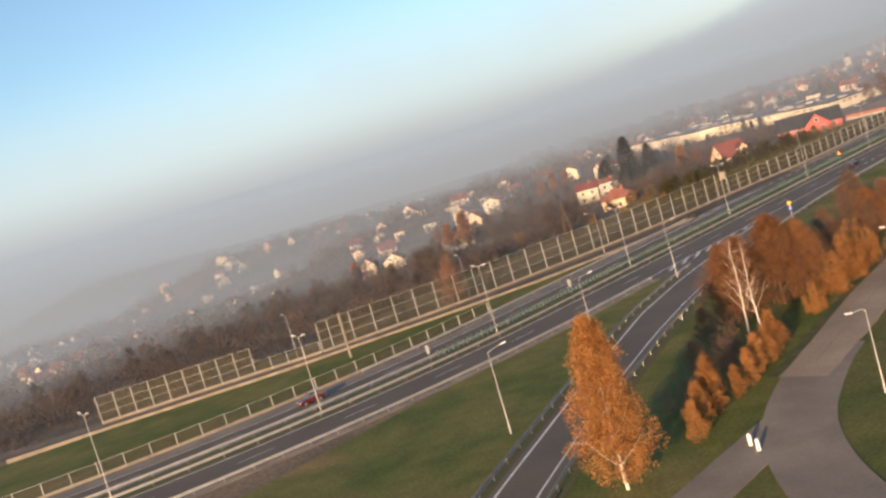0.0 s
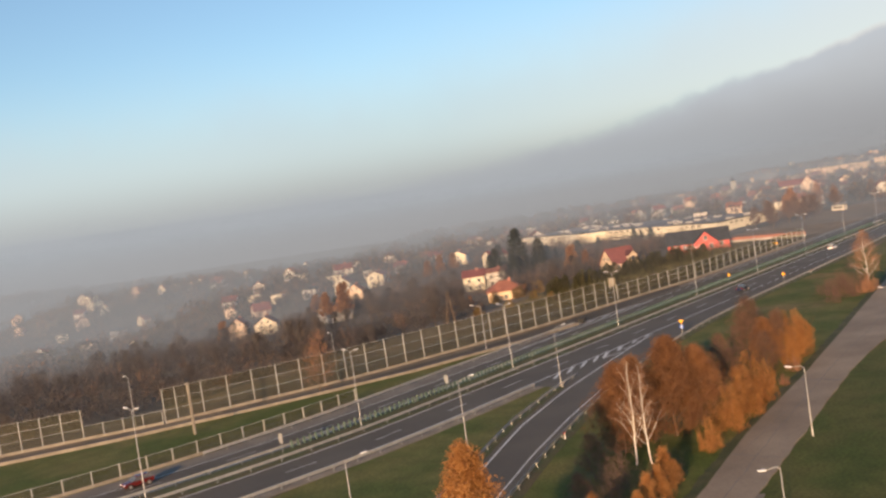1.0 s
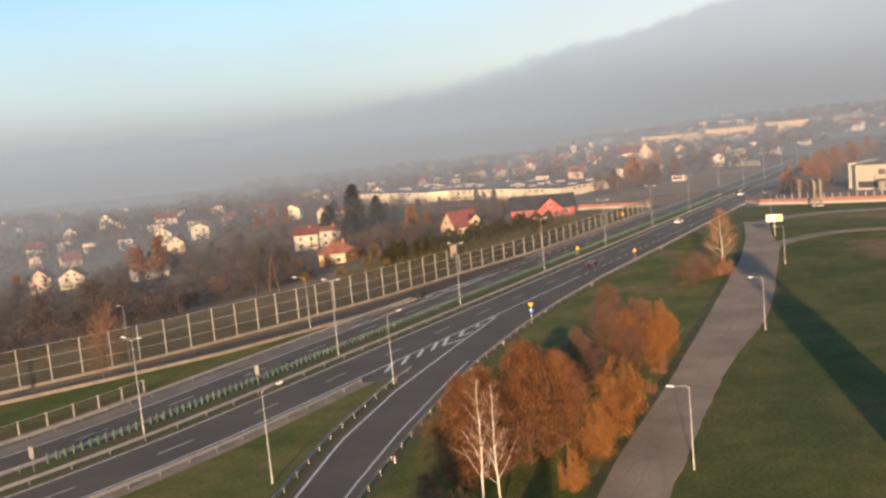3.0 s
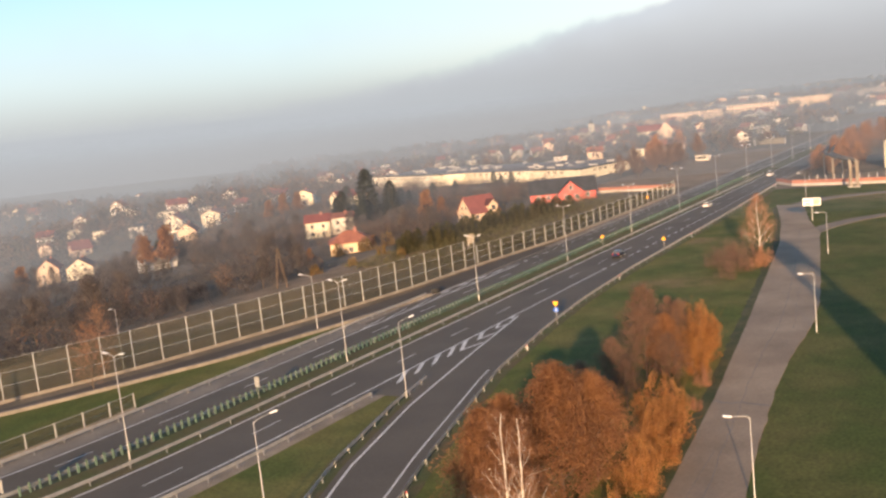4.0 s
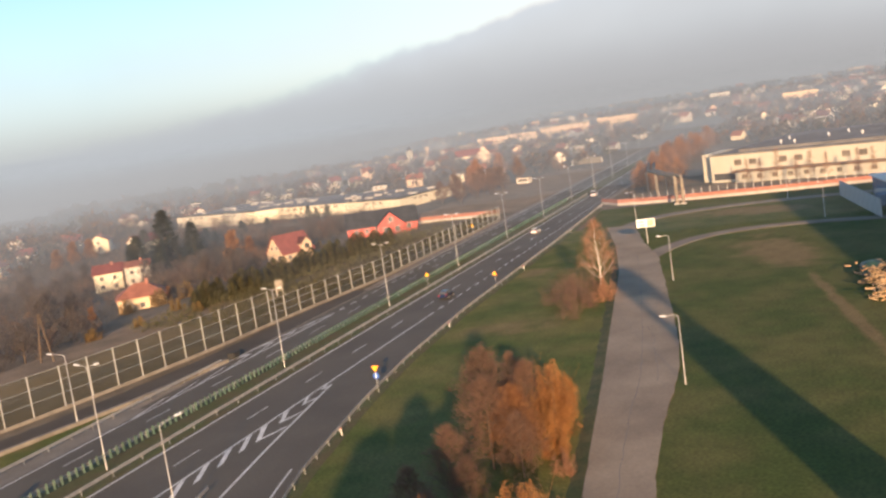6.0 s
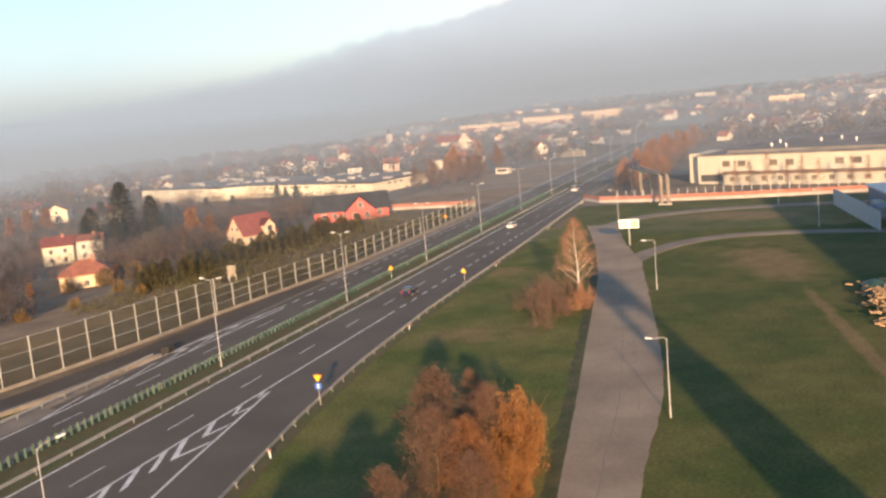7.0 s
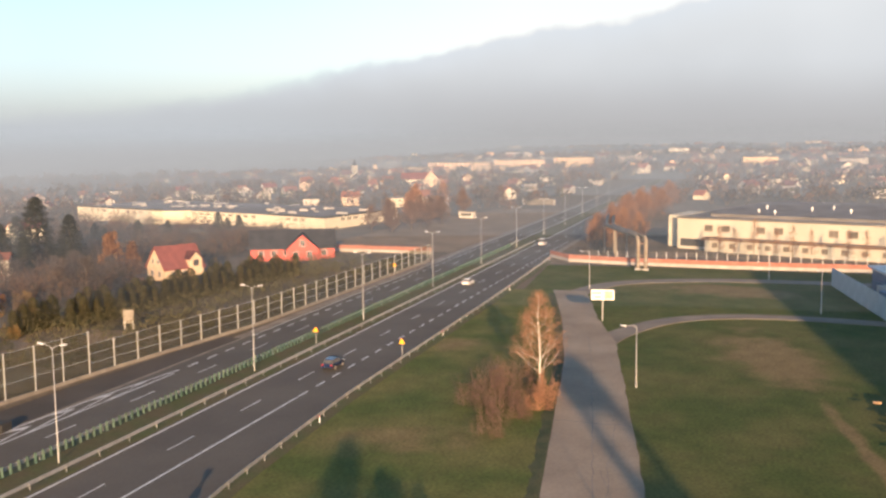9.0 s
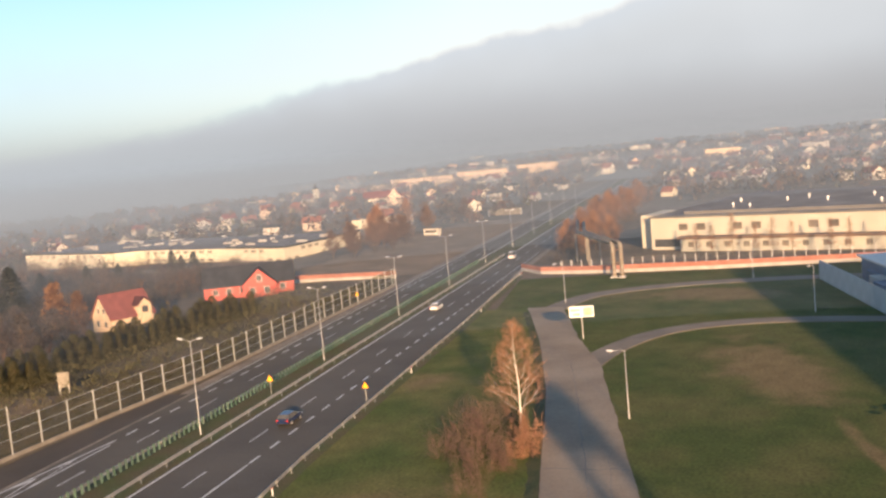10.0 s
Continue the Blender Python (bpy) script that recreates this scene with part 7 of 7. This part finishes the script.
    links.new(math_node('MULTIPLY', rim.outputs[0], side.outputs[0]), mc.inputs["Factor"])
    links.new(haze.outputs[2], mc.inputs[6])
    mc.inputs[7].default_value = (0.565, 0.540, 0.505, 1)
    tr = nodes.new("ShaderNodeBsdfTransparent")
    em = nodes.new("ShaderNodeEmission")
    em.inputs["Strength"].default_value = CLOUD_GLOW
    links.new(mc.outputs[2], em.inputs["Color"])
    # Haze painted as a pale glow over the sky above the edge.
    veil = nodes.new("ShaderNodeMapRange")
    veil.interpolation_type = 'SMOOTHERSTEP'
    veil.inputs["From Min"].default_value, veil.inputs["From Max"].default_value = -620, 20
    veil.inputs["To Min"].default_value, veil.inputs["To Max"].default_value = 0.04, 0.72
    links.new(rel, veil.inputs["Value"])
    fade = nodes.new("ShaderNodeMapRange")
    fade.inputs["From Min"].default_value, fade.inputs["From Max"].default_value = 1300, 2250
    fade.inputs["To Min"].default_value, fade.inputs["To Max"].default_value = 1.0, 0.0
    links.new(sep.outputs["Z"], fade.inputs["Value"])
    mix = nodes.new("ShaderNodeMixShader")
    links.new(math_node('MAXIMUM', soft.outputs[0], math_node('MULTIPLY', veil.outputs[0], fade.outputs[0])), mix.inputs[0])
    links.new(tr.outputs[0], mix.inputs[1])
    links.new(em.outputs[0], mix.inputs[2])
    links.new(mix.outputs[0], nodes["Material Output"].inputs["Surface"])
    return m


# azimuth in degrees and height of the cloud's edge at 3800 m
CLOUD_EDGE = [(-68, 1500), (91, 180), (-30, 1050), (-10, 720), (3.5, 560), (9, 500), (14.6, 445), (20.8, 375), (25, 315), (30, 272), (38, 240), (50, 212), (62, 205)]
CLOUD_EDGE.sort()


def curtain(name, cx, cy, r, a0, a1, z0, z1, material, label):
    vs, fs = [], []
    n = 48
    for i in range(n + 1):
        a = radians(a0 + (a1 - a0) * i / n)
        x, y = cx + r * math.cos(a), cy + r * math.sin(a)
        vs += [(x, y, z0), (x, y, z1)]
        if i:
            k = 2 * (i - 1)
            fs.append((k, k + 1, k + 3, k + 2))
    ob = from_data(name, vs, fs, material, smooth=True)
    tagged(ob, label, "mist", kind="structure")


curtain("backdrop", 0, 0, 3800, -68, 91, -60, 2300, cloud_material(), "glowing sheet painted as a grey bank of fog and cloud across the horizon")
HAZE_TONE = (0.258, 0.254, 0.256)
# glowing haze sheets: radius, density, and how much thicker it lies in the valley
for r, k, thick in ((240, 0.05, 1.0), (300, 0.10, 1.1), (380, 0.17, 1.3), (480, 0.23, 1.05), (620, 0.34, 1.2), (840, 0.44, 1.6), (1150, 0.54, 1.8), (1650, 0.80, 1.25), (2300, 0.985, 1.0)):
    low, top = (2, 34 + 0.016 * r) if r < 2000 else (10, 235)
    tone = HAZE_TONE if r > 500 else (0.268, 0.254, 0.248)
    curtain("backdrop_mist", 70, -85, r, -65, 115, -60, top + 4, haze_glow_material("mist", tone, low, top, k, 0.25 if r < 600 else 0.08, thick), "glowing see-through sheet painted as thin grey mist over the fields and the far town")
